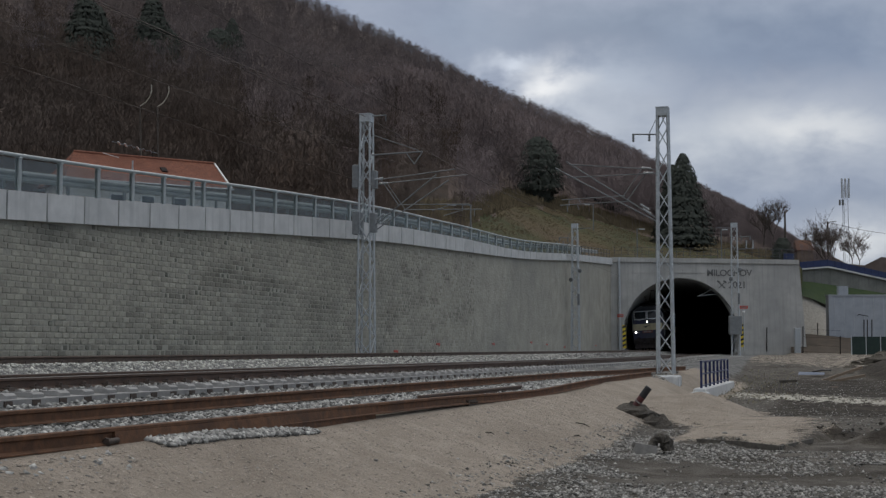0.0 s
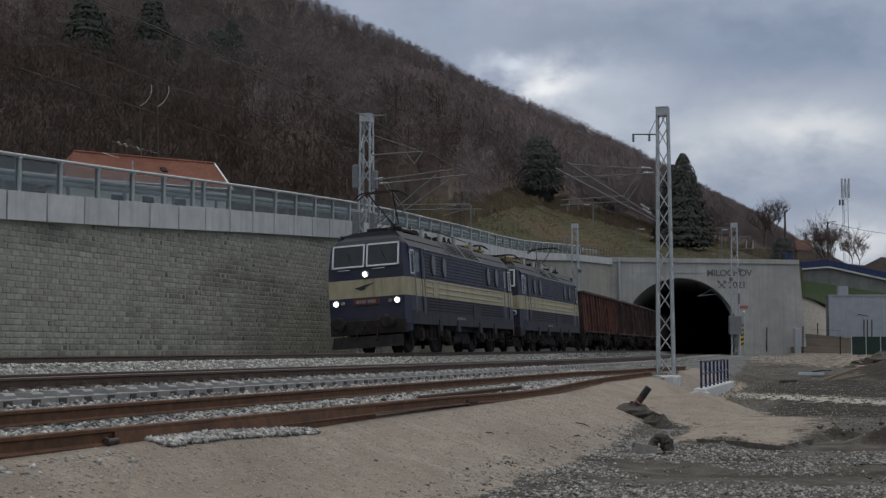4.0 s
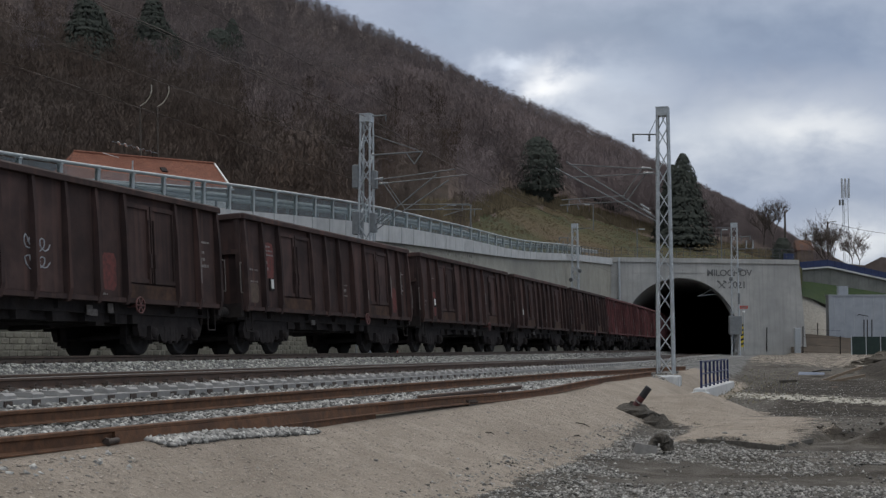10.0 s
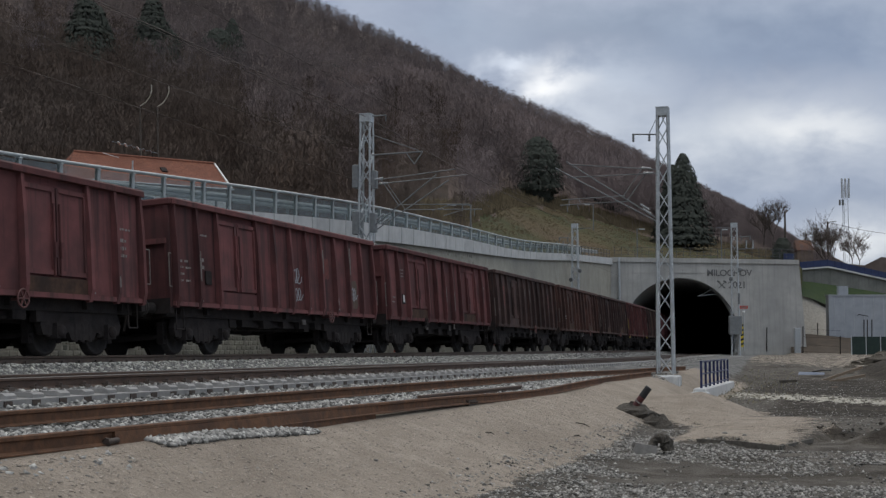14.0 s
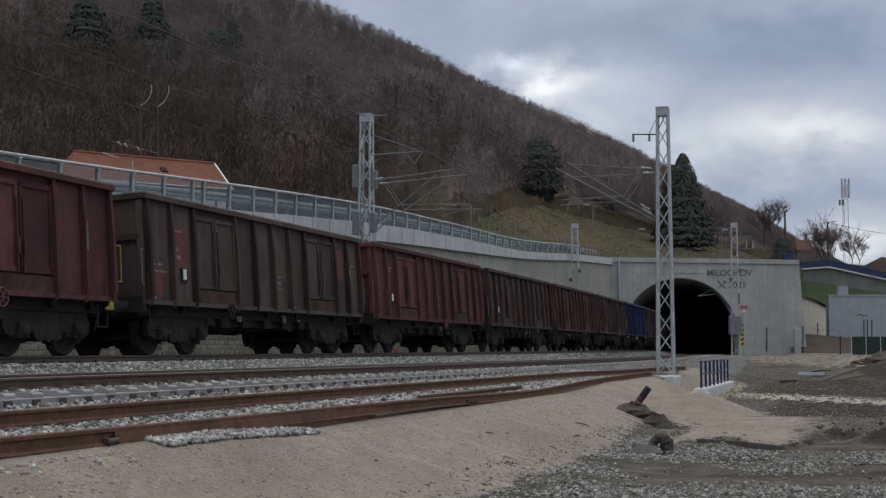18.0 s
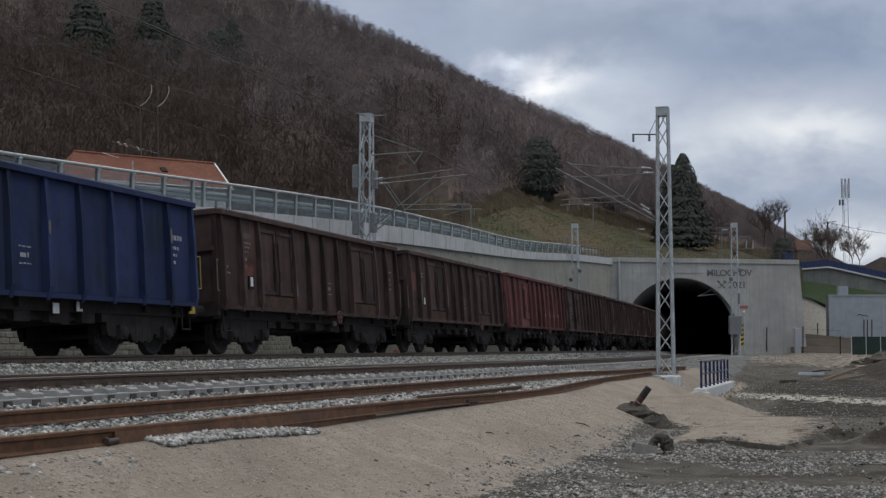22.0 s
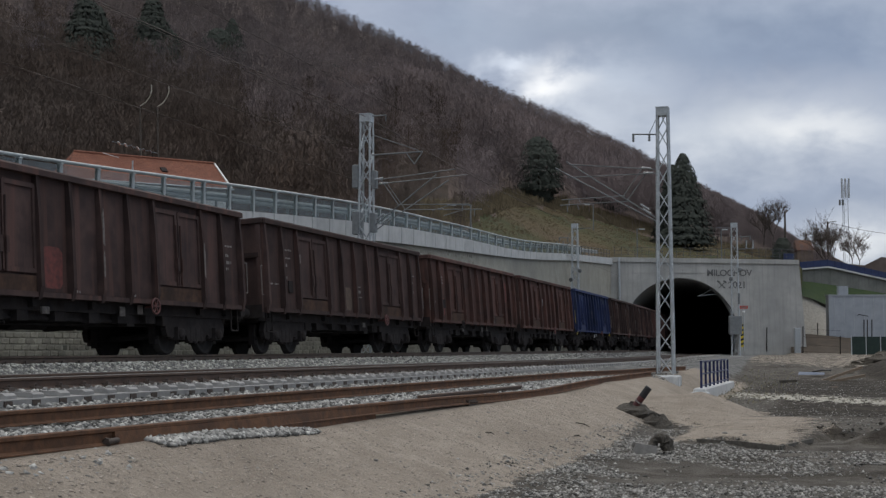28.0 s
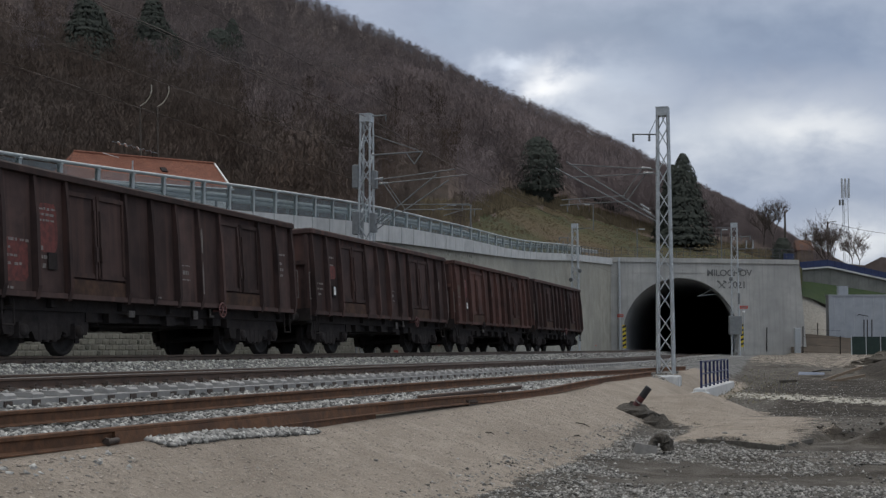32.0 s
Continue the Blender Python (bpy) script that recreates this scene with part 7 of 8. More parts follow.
def make_loco(label, lit_end, raised):
    lo = thing("electric_locomotive", label, "locomotive", group="pair of electric locomotives")
    X = 1.45
    for s in (-1, 1):
        turn = Matrix.Identity(4) if s > 0 else Matrix.Rotation(math.pi, 4, "Z")
        side = part("side_body", plain(1.0, 1.12, -7.2, 7.2, X), M_LGREY, lo, m=turn)
        for ya, yb in ((-5.55, 5.55),):
            part("lower_sheeting", ribbed(1.42, 1.95, ya, yb, X), M_LGREY, side, "dark ribbed lower sheeting")
            part("cream_band", ribbed(1.95, 2.58, ya, yb, X + 0.004, 0.2), M_CREAM, side, "cream ribbed band")
            part("upper_sheeting", ribbed(2.58, 3.66, ya, yb, X), M_LBLUE, side, "dark blue ribbed sheeting")
        part("skirt", plain(0.96, 1.42, -7.2, 7.2, X + 0.01), M_LGREY, side, "grimy grey skirt")
        for e in (-1, 1):
            a, b = sorted((e * 5.55, e * 5.85))
            c, d = sorted((e * 6.75, e * 7.2))
            for p, q in ((a, b), (c, d)):
                part("cab_side", plain(1.42, 1.95, p, q, X), M_LBLUE, side)
                part("cab_band", plain(1.95, 2.58, p, q, X + 0.002), M_CREAM, side)
                part("cab_upper", plain(2.58, 3.66, p, q, X), M_LBLUE, side)
            dy = e * 6.3
            door = part("cab_door", Shape().box((X - 0.06, dy, 1.69), (0.05, 0.9, 0.54)).box((X - 0.06, dy, 3.12), (0.05, 0.9, 1.08)), M_LBLUE, side, "recessed cab door")
            part("door_band", Shape().box((X - 0.055, dy, 2.265), (0.05, 0.9, 0.63)), M_CREAM, door)
            part("door_window", Shape().box((X - 0.03, dy, 3.15), (0.02, 0.42, 0.72)), M_SCREEN, door)
            part("door_handle", Shape().tube((X, dy + 0.28, 2.2), (X, dy + 0.28, 2.35), 0.02, 6), M_ALU, door)
            for q in (-0.52, 0.52):
                part("handrail", Shape().path([(X, dy + q, 1.35), (X + 0.06, dy + q, 1.4), (X + 0.06, dy + q, 3.35), (X, dy + q, 3.4)], 0.018, 6), M_LTRIM, side)
            part("cab_window", Shape().box((X + 0.005, e * 6.97, 3.12), (0.02, 0.36, 0.76)), M_SCREEN, side)
            part("window_frame", Shape().box((X + 0.008, e * 6.97, 3.52), (0.03, 0.44, 0.05)).box((X + 0.008, e * 6.97, 2.72), (0.03, 0.44, 0.05)).box((X + 0.008, e * 6.97 - 0.2, 3.12), (0.03, 0.05, 0.8)).box((X + 0.008, e * 6.97 + 0.2, 3.12), (0.03, 0.05, 0.8)), M_ALU, side)
            st = Shape()
            for z in (0.45, 0.8):
                st.box((X - 0.05, dy, z), (0.18, 0.42, 0.035))
            st.bar((X - 0.05, dy - 0.2, 0.43), (X - 0.05, dy - 0.2, 1.0), 0.03)
            st.bar((X - 0.05, dy + 0.2, 0.43), (X - 0.05, dy + 0.2, 1.0), 0.03)
            part("footsteps", st, M_UNDER, side)
            for py in (3.21, 4.58):
                port = part("porthole", oval((e * py, 3.12), 0.25, 0.39, X + 0.025), M_LGREY, side)
                part("glass", oval((e * py, 3.12), 0.23, 0.37, X + 0.05), M_PORTHOLE, port, "grey oval window")
        for y in (-4.0, -1.6, 1.6, 4.0):
            part("jacking_box", Shape().soft_box((X - 0.02, y, 0.95), (0.14, 0.34, 0.42), 0.02), M_LGREY, side)
        part("number_bars", Shape().box((X + 0.03, 5.1, 2.27), (0.008, 0.8, 0.10)), M_LTRIM, side, "grey number bar")
        part("band_hatch", Shape().soft_box((X + 0.015, -4.35, 2.25), (0.03, 0.66, 0.5), 0.01), M_CREAM, side, "cream service hatch")
        part("lower_hatch", Shape().soft_box((X + 0.012, 1.2, 1.55), (0.03, 1.1, 0.5), 0.01), M_LGREY, side)
        part("sign_bar", Shape().box((X + 0.03, -1.2, 1.25), (0.012, 1.2, 0.10)), M_SCUFF, side, "pale lettering bar")
        # sloped roof edge with the louvre panels
        slope = Shape().sweep([[Vector((X, y, 3.66)), Vector((1.02, y, 4.22)), Vector((0.98, y, 4.18)), Vector((X - 0.05, y, 3.62))] for y in (-7.2, -2.25)])
        part("roof_slope", slope, M_LROOF, side)
        part("roof_slope", Shape().sweep([[Vector((X, y, 3.66)), Vector((1.02, y, 4.22)), Vector((0.98, y, 4.18)), Vector((X - 0.05, y, 3.62))] for y in (2.25, 7.2)]), M_LROOF, side)
        part("louvre_backing", Shape().sweep([[Vector((X - 0.08, y, 3.62)), Vector((0.94, y, 4.18)), Vector((0.9, y, 4.14)), Vector((X - 0.12, y, 3.58))] for y in (-2.25, 2.25)]), M_DARK, side)
        for py in (-1.13, 1.13):
            fr = Shape()
            A = lambda y, t: Vector((X + (1.02 - X) * t, y, 3.66 + 0.56 * t))
            for t in (0.0, 1.0):
                fr.bar(A(py - 1.1, t), A(py + 1.1, t), 0.06)
            for y in (py - 1.1, py + 1.1):
                fr.bar(A(y, 0), A(y, 1), 0.07)
            lv = part("louvre_frame", fr, M_LTRIM, side, "bare metal louvre frame")
            for y in (py - 0.55, py + 0.55):
                part("mullion", Shape().bar(A(y, 0), A(y, 1), 0.025), M_LTRIM, lv)
            for k in range(6):
                t = 0.14 + 0.145 * k
                part("slat", Shape().bar(A(py - 1.05, t), A(py + 1.05, t), 0.02, 0.02), M_LTRIM, lv)
    part("roof", Shape().sweep([[Vector((-1.03, y, 4.2)), Vector((-0.6, y, 4.28)), Vector((0.6, y, 4.28)), Vector((1.03, y, 4.2)), Vector((1.0, y, 4.1)), Vector((-1.0, y, 4.1))] for y in (-7.0, 7.0)]), M_LROOF, lo)
    part("body_core", Shape().box((0, 0, 2.5), (2.5, 13.9, 2.9)), M_DARK, lo)
    part("main_frame", Shape().box((0, 0, 0.95), (2.4, 14.6, 0.36)), M_UNDER, lo)
    for s in (-1, 1):
        loco_end(lo, s, s == lit_end)
        pantograph(lo, 4.7 * s, raised == s, -s)
    gear = Shape()
    gear.box((0.2, -1.6, 4.4), (0.5, 0.8, 0.26)).box((-0.3, 0.2, 4.4), (0.6, 1.0, 0.22)).box((0.1, 1.9, 4.38), (0.4, 0.5, 0.22))
    gear.path([(0.6, -3.4, 4.7), (0.6, -1.0, 4.75), (0.55, 1.5, 4.72), (0.5, 3.6, 4.7)], 0.025, 6)
    gear.path([(-0.6, -3.4, 4.7), (-0.5, 0.0, 4.75), (-0.6, 3.6, 4.7)], 0.025, 6)
    part("roof_gear", gear, M_UNDER, lo, "dark roof switchgear and bus bars")
    rs = np.random.RandomState(19)
    for k in range(22):
        y, x = -6.0 + 12.0 * (k + rs.rand()) / 22, 0.85 - 0.7 * rs.rand()
        if k % 3 == 0:
            part("roof_box", Shape().soft_box((x * 0.6, y, 4.36), (0.25 + 0.3 * rs.rand(), 0.3 + 0.4 * rs.rand(), 0.2 + 0.2 * rs.rand()), 0.03), M_UNDER, lo)
        else:
            h = 4.45 + 0.25 * rs.rand()
            part("roof_cable", Shape().path([(x, y - 0.4, 4.26), (x, y - 0.25, h), (x - 0.1, y + 0.2, h + 0.06), (x - 0.12, y + 0.45, 4.26)], 0.02 + 0.012 * rs.rand(), 5), M_UNDER, lo)
    for x in (-0.75, 0.75):
        for y in (-3.4, -1.1, 0.9, 3.4):
            part("insulator", Shape().disc_stack((x, y, 4.22), (0, 0, 1), [(0.045 * t, 0.13 if t % 2 else 0.06) for t in range(10)], 12), M_CERAMIC, lo, "white ribbed insulator")
    for yb in (-4.15, 4.15):
        sh = Shape()
        for s in (-1, 1):
            x = 1.12 * s
            prof = [(-2.2, 0.75), (-1.2, 0.98), (1.2, 0.98), (2.2, 0.75), (2.2, 0.58), (1.9, 0.5), (0.8, 0.62), (0.5, 0.42), (-0.5, 0.42), (-0.8, 0.62), (-1.9, 0.5), (-2.2, 0.58)]
            sh.sweep([[Vector((x - 0.08, y, z)) for y, z in prof], [Vector((x + 0.08, y, z)) for y, z in prof]])
            for ya in (-1.6, 1.6):
                sh.soft_box((x + 0.05 * s, ya, 0.62), (0.24, 0.44, 0.46), 0.04)
                sh.disc_stack((x + 0.15 * s, ya, 0.61), (s, 0, 0), [(0, 0.18), (0.08, 0.17), (0.1, 0.08)], 14)
                for d in (-0.36, 0.36):
                    sh.tube((x, ya + d, 0.55), (x, ya + d, 0.95), 0.09, 8)
            for ya in (-0.45, 0.0, 0.45):
                sh.tube((x + 0.1 * s, ya, 0.5), (x + 0.1 * s, ya, 1.0), 0.1, 10)
            sh.tube((x + 0.1 * s, -0.9, 0.5), (x + 0.1 * s, -0.9, 0.8), 0.06, 8)
            sh.box((x, -2.35, 0.5), (0.1, 0.14, 0.5))
            sh.box((x, 2.35, 0.5), (0.1, 0.14, 0.5))
        sh.box((0, 0, 0.75), (2.1, 0.7, 0.3))
        bg = part("bogie", sh, M_UNDER, lo, m=Matrix.Translation((0, yb, 0)))
        for ya in (-1.6, 1.6):
            loco_wheels.append(part("wheelset", LOCO_WHEELS, None, bg, m=Matrix.Translation((0, ya, 0.61))))
    tank = Shape().box((0.0, 0.0, 0.62), (2.1, 1.6, 0.5)).tube((0.95, -1.1, 0.45), (0.95, -0.2, 0.45), 0.16, 10)
    part("under_tank", tank, M_UNDER, lo)
    for k in range(5):
        part("hose", Shape().path([(1.2, -0.5 + 0.25 * k, 0.7), (1.28, -0.5 + 0.25 * k, 0.3), (1.2, -0.4 + 0.25 * k, 0.22)], 0.025, 5), M_BLACK, lo)
    return lo


loco_1 = make_loco("dark blue electric locomotive with cream band and lit headlights", -1, -1)
loco_2 = make_loco("grimy blue electric locomotive with cream band, coupled second", 0, 1)
locos = [(loco_1, -25.6), (loco_2, -8.85)]

# ------------------------------------------------------------------ house above the wall
def roof_plane(parent, name, a, b, c, d, rows=20):
    """A tiled roof plane between eave a-b and ridge d-c, its tile courses overlapping."""
    a, b, c, d = (Vector(v) for v in (a, b, c, d))
    n = (b - a).cross(d - a).normalized()
    base = part(name, Shape().sweep([[a - n * 0.12, b - n * 0.12, c - n * 0.12, d - n * 0.12], [a - n * 0.04, b - n * 0.04, c - n * 0.04, d - n * 0.04]]), M_ROOF, parent, "weathered orange clay tiles")
    for i in range(rows):
        t0, t1 = i / rows, (i + 1) / rows + 0.012
        p, q, r, s = a.lerp(d, t0), b.lerp(c, t0), b.lerp(c, t1), a.lerp(d, t1)
        pts = [p + n * 0.03, q + n * 0.03, r + n * 0.012, s + n * 0.012, p - n * 0.03, q - n * 0.03, r - n * 0.03, s - n * 0.03]
        part("tile_course", Shape().add(pts, [(0, 1, 2, 3), (0, 4, 5, 1), (4, 7, 6, 5), (1, 5, 6, 2), (0, 3, 7, 4), (3, 2, 6, 7)]), M_ROOF, base)


ph = bearing_of(271)
hm = Matrix.Translation(bearing(ph, 92.0, 7.22)) @ Matrix.Rotation(0.88, 4, "Z") @ Matrix.Scale(0.84, 4)
house = thing("house", "rendered house with an orange clay-tile roof above the wall", "house", hm)
part("wall_block", Shape().box((-0.4, 3.4, 2.4), (13.4, 6.8, 5.4)), M_PLASTER, house)
E0, R0 = 5.15, 7.75
roof_plane(house, "roof", (-7.6, -0.6, E0), (6.55, -0.6, E0), (6.5, 3.2, R0), (-5.8, 3.4, R0 + 0.1))
roof_plane(house, "roof", (6.55, 7.4, E0), (-7.6, 7.4, E0), (-5.8, 3.4, R0 + 0.1), (6.5, 3.2, R0))
roof_plane(house, "hip_roof", (-7.6, 7.4, E0), (-7.6, -0.6, E0), (-5.8, 3.4, R0 + 0.1), (-5.8, 3.42, R0 + 0.1), 10)
part("gable", Shape().sweep([[Vector((6.2, -0.4, E0)), Vector((6.2, 7.2, E0)), Vector((6.05, 3.2, R0 - 0.08))], [Vector((6.34, -0.4, E0)), Vector((6.34, 7.2, E0)), Vector((6.15, 3.2, R0 - 0.08))]]), M_PLASTER, house)
part("verge", Shape().bar((6.57, -0.6, E0 + 0.06), (6.53, 3.2, R0 + 0.06), 0.16, 0.1), M_WHITE, house, "white verge board")
part("gutter", Shape().tube((-7.6, -0.7, E0 - 0.05), (6.75, -0.7, E0 - 0.05), 0.07, 8), M_GALV, house)
part("ridge_tiles", Shape().tube((-5.8, 3.4, R0 + 0.15), (6.5, 3.2, R0 + 0.05), 0.12, 8), M_ROOF, house)
part("vent_pipe", Shape().tube((-1.6, 1.0, E0 + 0.9), (-1.6, 1.0, E0 + 2.0), 0.07, 8), M_GALV, house)
part("roof_hatch", Shape().box((1.3, 1.5, E0 + 1.52), (0.5, 0.7, 0.12), Matrix.Rotation(0.6, 3, "X")), M_UNDER, house, "small dark roof hatch")
part("antenna_stay", Shape().bar((-3.4, 3.3, R0 + 0.2), (-2.2, 2.6, R0 - 0.2), 0.06), M_WHITE, house)
for x in (-3.2, -0.6, 2.2):
    win = part("window", Shape().box((x, -0.03, 3.55), (1.2, 0.08, 1.3)), M_WHITE, house)
    part("pane", Shape().box((x, -0.08, 3.55), (1.0, 0.02, 1.1)), M_SCREEN, win)
aer = thing("roof_aerial", "thin bent aerial and pale flag line over the roof", "aerial", hm)
part("pole", Shape().tube((1.0, 3.4, R0), (1.0, 3.4, R0 + 1.1), 0.04, 6), M_UNDER, aer)
part("boom", Shape().bar((-2.6, 3.4, R0 + 1.25), (1.4, 3.4, R0 + 0.55), 0.06), M_ARM, aer)
for k in range(6):
    x = -2.2 + 0.55 * k
    part("element", Shape().bar((x, 3.0, R0 + 1.2 - 0.1 * k), (x + 0.35, 3.5, R0 + 1.02 - 0.1 * k), 0.14, 0.06), M_WHITE if k in (0, 1, 3) else M_ARM, aer)

# two birches at the edge of the wood, pale at the bent top
for px in (252, 283):
    phi = bearing_of(px)
    r = 113.0
    b = bearing(phi, r, hill_z(phi, r) - 0.3)
    top = EYE.z + (616.6 - 196) / 2300 * r
    d = Vector((math.cos(YAW), math.sin(YAW), 0))
    m = bearing(phi, r, top) - d * 0.5
    tr = thing("birch_tree", "slender birch with a pale bent upper stem", "tree", group="birches")
    part("trunk", Shape().tube(b, m, 0.10, 7, 0.07), M_BARK, tr)
    pts = [m, m + d * 0.5 + Vector((0, 0, 0.35)), m + d * 0.85 + Vector((0, 0, 0.9)), m + d * 0.98 + Vector((0, 0, 1.35)), m + d * 0.95 + Vector((0, 0, 1.85))]
    part("upper_stem", Shape().path(pts, 0.05, 6), M_BIRCH, tr, "pale bent upper stem")

# ------------------------------------------------------------------ right of the portal
def put(px, y, z_depth):
    """The place seen at that spot, z_depth metres along the view axis."""
    rt = Vector((math.cos(YAW), math.sin(YAW), 0))
    upv = rt.cross(VIEW)
    return EYE + (VIEW + rt * ((px - 784) / 2300) - upv * ((y - 441) / 2300)) * z_depth


RIGHT = Vector((math.cos(YAW), math.sin(YAW), 0))
AWAY = Vector((-math.sin(YAW), math.cos(YAW), 0))
FACE = Matrix(((*RIGHT, 0), (*AWAY, 0), (0, 0, 1, 0), (0, 0, 0, 1))).transposed()


def at_face(px, y, depth):
    return Matrix.Translation(put(px, y, depth)) @ FACE


# upper bank behind the yard: retaining wall with a blue railing, grass below it
bank = thing("wall_bank", "grey retaining wall above the grass with a blue fence", "wall", kind="structure")
sh = Shape()
top = [(1416, 478), (1440, 476), (1465, 474), (1490, 479), (1530, 488), (1580, 499), (1700, 525)]
rings = []
for px, y in top:
    p = put(px, y, 138)
    rings.append([p, p + AWAY * 0.6, Vector((*(p + AWAY * 0.6).xy, 1.0)), Vector((*p.xy, 1.0))])
sh.sweep(rings)
part("wall_face", sh, M_BANK_WALL, bank)
sh = Shape()
for (a, ya), (b, yb) in zip(top, top[1:]):
    sh.bar(put(a, ya - 1, 137.9), put(b, yb - 1, 137.9), 0.5, 0.16)
part("coping", sh, M_CONCRETE, bank)
fence_b = thing("blue_fence", "blue sheet fence along the upper wall", "fence", kind="structure")
for (a, ya), (b, yb) in zip(top, top[1:]):
    n = max(1, int((b - a) / 12))
    for k in range(n):
        p, q = put(a + (b - a) * k / n, ya + (yb - ya) * k / n - 2, 138.2), put(a + (b - a) * (k + 1) / n - 0.4, ya + (yb - ya) * (k + 1) / n - 2, 138.2)
        up = Vector((0, 0, 0.72))
        part("panel", Shape().sweep([[p, q, q + up, p + up], [p + AWAY * 0.04, q + AWAY * 0.04, q + up + AWAY * 0.04, p + up + AWAY * 0.04]]), M_BLUE_PANEL, fence_b)
        part("post", Shape().bar(p, p + up * 1.08, 0.07), M_BLUE_PANEL, fence_b)
# grass bank and sandy cut below
def strip(name, label, category, edge, mat):
    sh = Shape()
    rings = [[put(px, y0, d0), put(px, (y0 + y1) / 2 + 2, (d0 + d1) / 2), put(px, y1, d1)] for px, y0, d0, y1, d1 in edge]
    sh.sweep(rings, closed=False, caps=False, smooth=True)
    return solid(name, sh, mat, label, category, kind="structure")


strip("grass_bank", "short green grass bank under the wall", "grass", [(1408, 497, 137, 520, 133), (1440, 500, 137, 530, 133), (1475, 505, 137, 545, 133), (1520, 512, 137, 560, 133), (1600, 525, 137, 570, 133)], M_GREEN)
strip("sand_cut", "pale sandy cut slope beside the portal", "slope", [(1405, 515, 133.4, 592, 131), (1435, 530, 133.4, 594, 131), (1465, 548, 133.4, 600, 130.5), (1510, 562, 133.4, 604, 130), (1600, 574, 133.4, 612, 128)], M_SAND_PALE)
strip("earth_cut", "brown earth bank behind the fence", "slope", [(1400, 590, 125.4, 634, 119), (1440, 592, 125.4, 634, 119), (1500, 598, 125, 636, 117), (1600, 604, 124.5, 640, 114)], M_WOOD_EARTH)
# white shed
shed = thing("white_shed", "pale sheet-clad shed behind the fence", "shed", at_face(1521, 562, 126))
part("wall_block", Shape().box((0, 0.5, -0.5), (5.9, 1.0, 5.2)), M_WHITE_WALL, shed)
part("roof", Shape().box((0, 0.5, 2.15), (6.0, 1.2, 0.12)), M_WHITE_WALL, shed)
part("upper_block", Shape().box((-1.4, 0.6, 2.6), (0.9, 0.7, 0.9)), M_WHITE_WALL, shed)
part("bracket_lamp", Shape().bar((-0.2, -0.05, 0.2), (-0.2, -0.5, 0.25), 0.05).bar((-0.2, -0.5, 0.25), (0.7, -0.5, 0.1), 0.1, 0.06), M_UNDER, shed)
for k in range(6):
    part("seam", Shape().box((-2.4 + 0.95 * k, -0.015, 0), (0.03, 0.02, 4.15)), M_GALV, shed)
# pale container beneath, net fence
net = thing("net_fence", "dark green netting fence at the yard's end", "fence", at_face(1545, 612, 112))
for k in range(4):
    part("netting", Shape().box((-1.2 + 1.25 * k, 0, 0), (1.2, 0.03, 1.55)), M_TARP, net)
    part("post", Shape().box((-1.85 + 1.25 * k, 0, 0), (0.06, 0.06, 1.75)), M_GALV, net)
mesh_f = thing("mesh_fence", "thin grey wire fence before the portal's end", "fence", kind="structure")
for px, y0, y1, d in ((1357, 580, 622, 122), (1412, 580, 624, 121), (1421, 578, 628, 120), (1447, 572, 600, 128), (1487, 595, 632, 114), (1529, 566, 596, 124), (1535, 566, 596, 124), (1543, 566, 596, 124)):
    part("post", Shape().bar(put(px, y0, d), put(px, y1, d), 0.08), M_UNDER, mesh_f)
for y in (582, 596, 610, 622):
    part("wire", Shape().bar(put(1421, y, 120), put(1487, y + 4, 114), 0.015), M_UNDER, mesh_f)
cab = thing("signal_box", "narrow grey switch cabinet against the portal", "cabinet", at_face(1411, 603, 120.5))
part("body", Shape().soft_box((0, 0, 0), (0.55, 0.4, 2.35), 0.03), M_GALV, cab)
part("door", Shape().box((0, -0.21, 0), (0.45, 0.02, 2.1)), M_GALV, cab)

# lattice telecom tower with aerials
tower = thing("telecom_tower", "slim lattice telecom tower with panel aerials", "tower", at_face(1498, 480, 225))
for x, y in ((-0.55, -0.3), (0.55, -0.3), (0, 0.6)):
    part("leg", Shape().bar((x, y, -6), (x * 0.8, y * 0.8, 15.2), 0.07), M_GALV, tower)
for k in range(16):
    z = -1 + k * 1.0
    part("brace", Shape().bar((-0.5, -0.3, z), (0.5, -0.3, z + 1.0), 0.03), M_GALV, tower)
    part("brace", Shape().bar((0.5, -0.3, z), (0, 0.55, z + 1.0), 0.03), M_GALV, tower)
for x in (-0.6, 0.0, 0.6):
    part("aerial_panel", Shape().soft_box((x, -0.5, 14.4), (0.30, 0.2, 3.4), 0.03), M_GALV, tower)
for x in (-1.0, -0.5):
    part("radio_unit", Shape().soft_box((x, -0.4, 11.9), (0.3, 0.25, 1.0), 0.03), M_ARM, tower)


def pole(label, px, y_top, y_foot, d, arm):
    p = thing("wooden_pole", label, "pole", at_face(px, y_foot, d))
    h = (y_foot - y_top) * d / 2300
    part("pole", Shape().tube((0, 0, -1), (0, 0, h), 0.17, 8, 0.12), M_BARK, p)
    if arm:
        part("lamp_arm", Shape().path([(0, 0, h - 0.15), (0.5, 0, h), (0.9, 0, h + 0.02)], 0.05, 6), M_GALV, p)
        part("lamp_head", Shape().soft_box((1.0, 0, h), (0.5, 0.18, 0.12), 0.03), M_GALV, p)
    return p


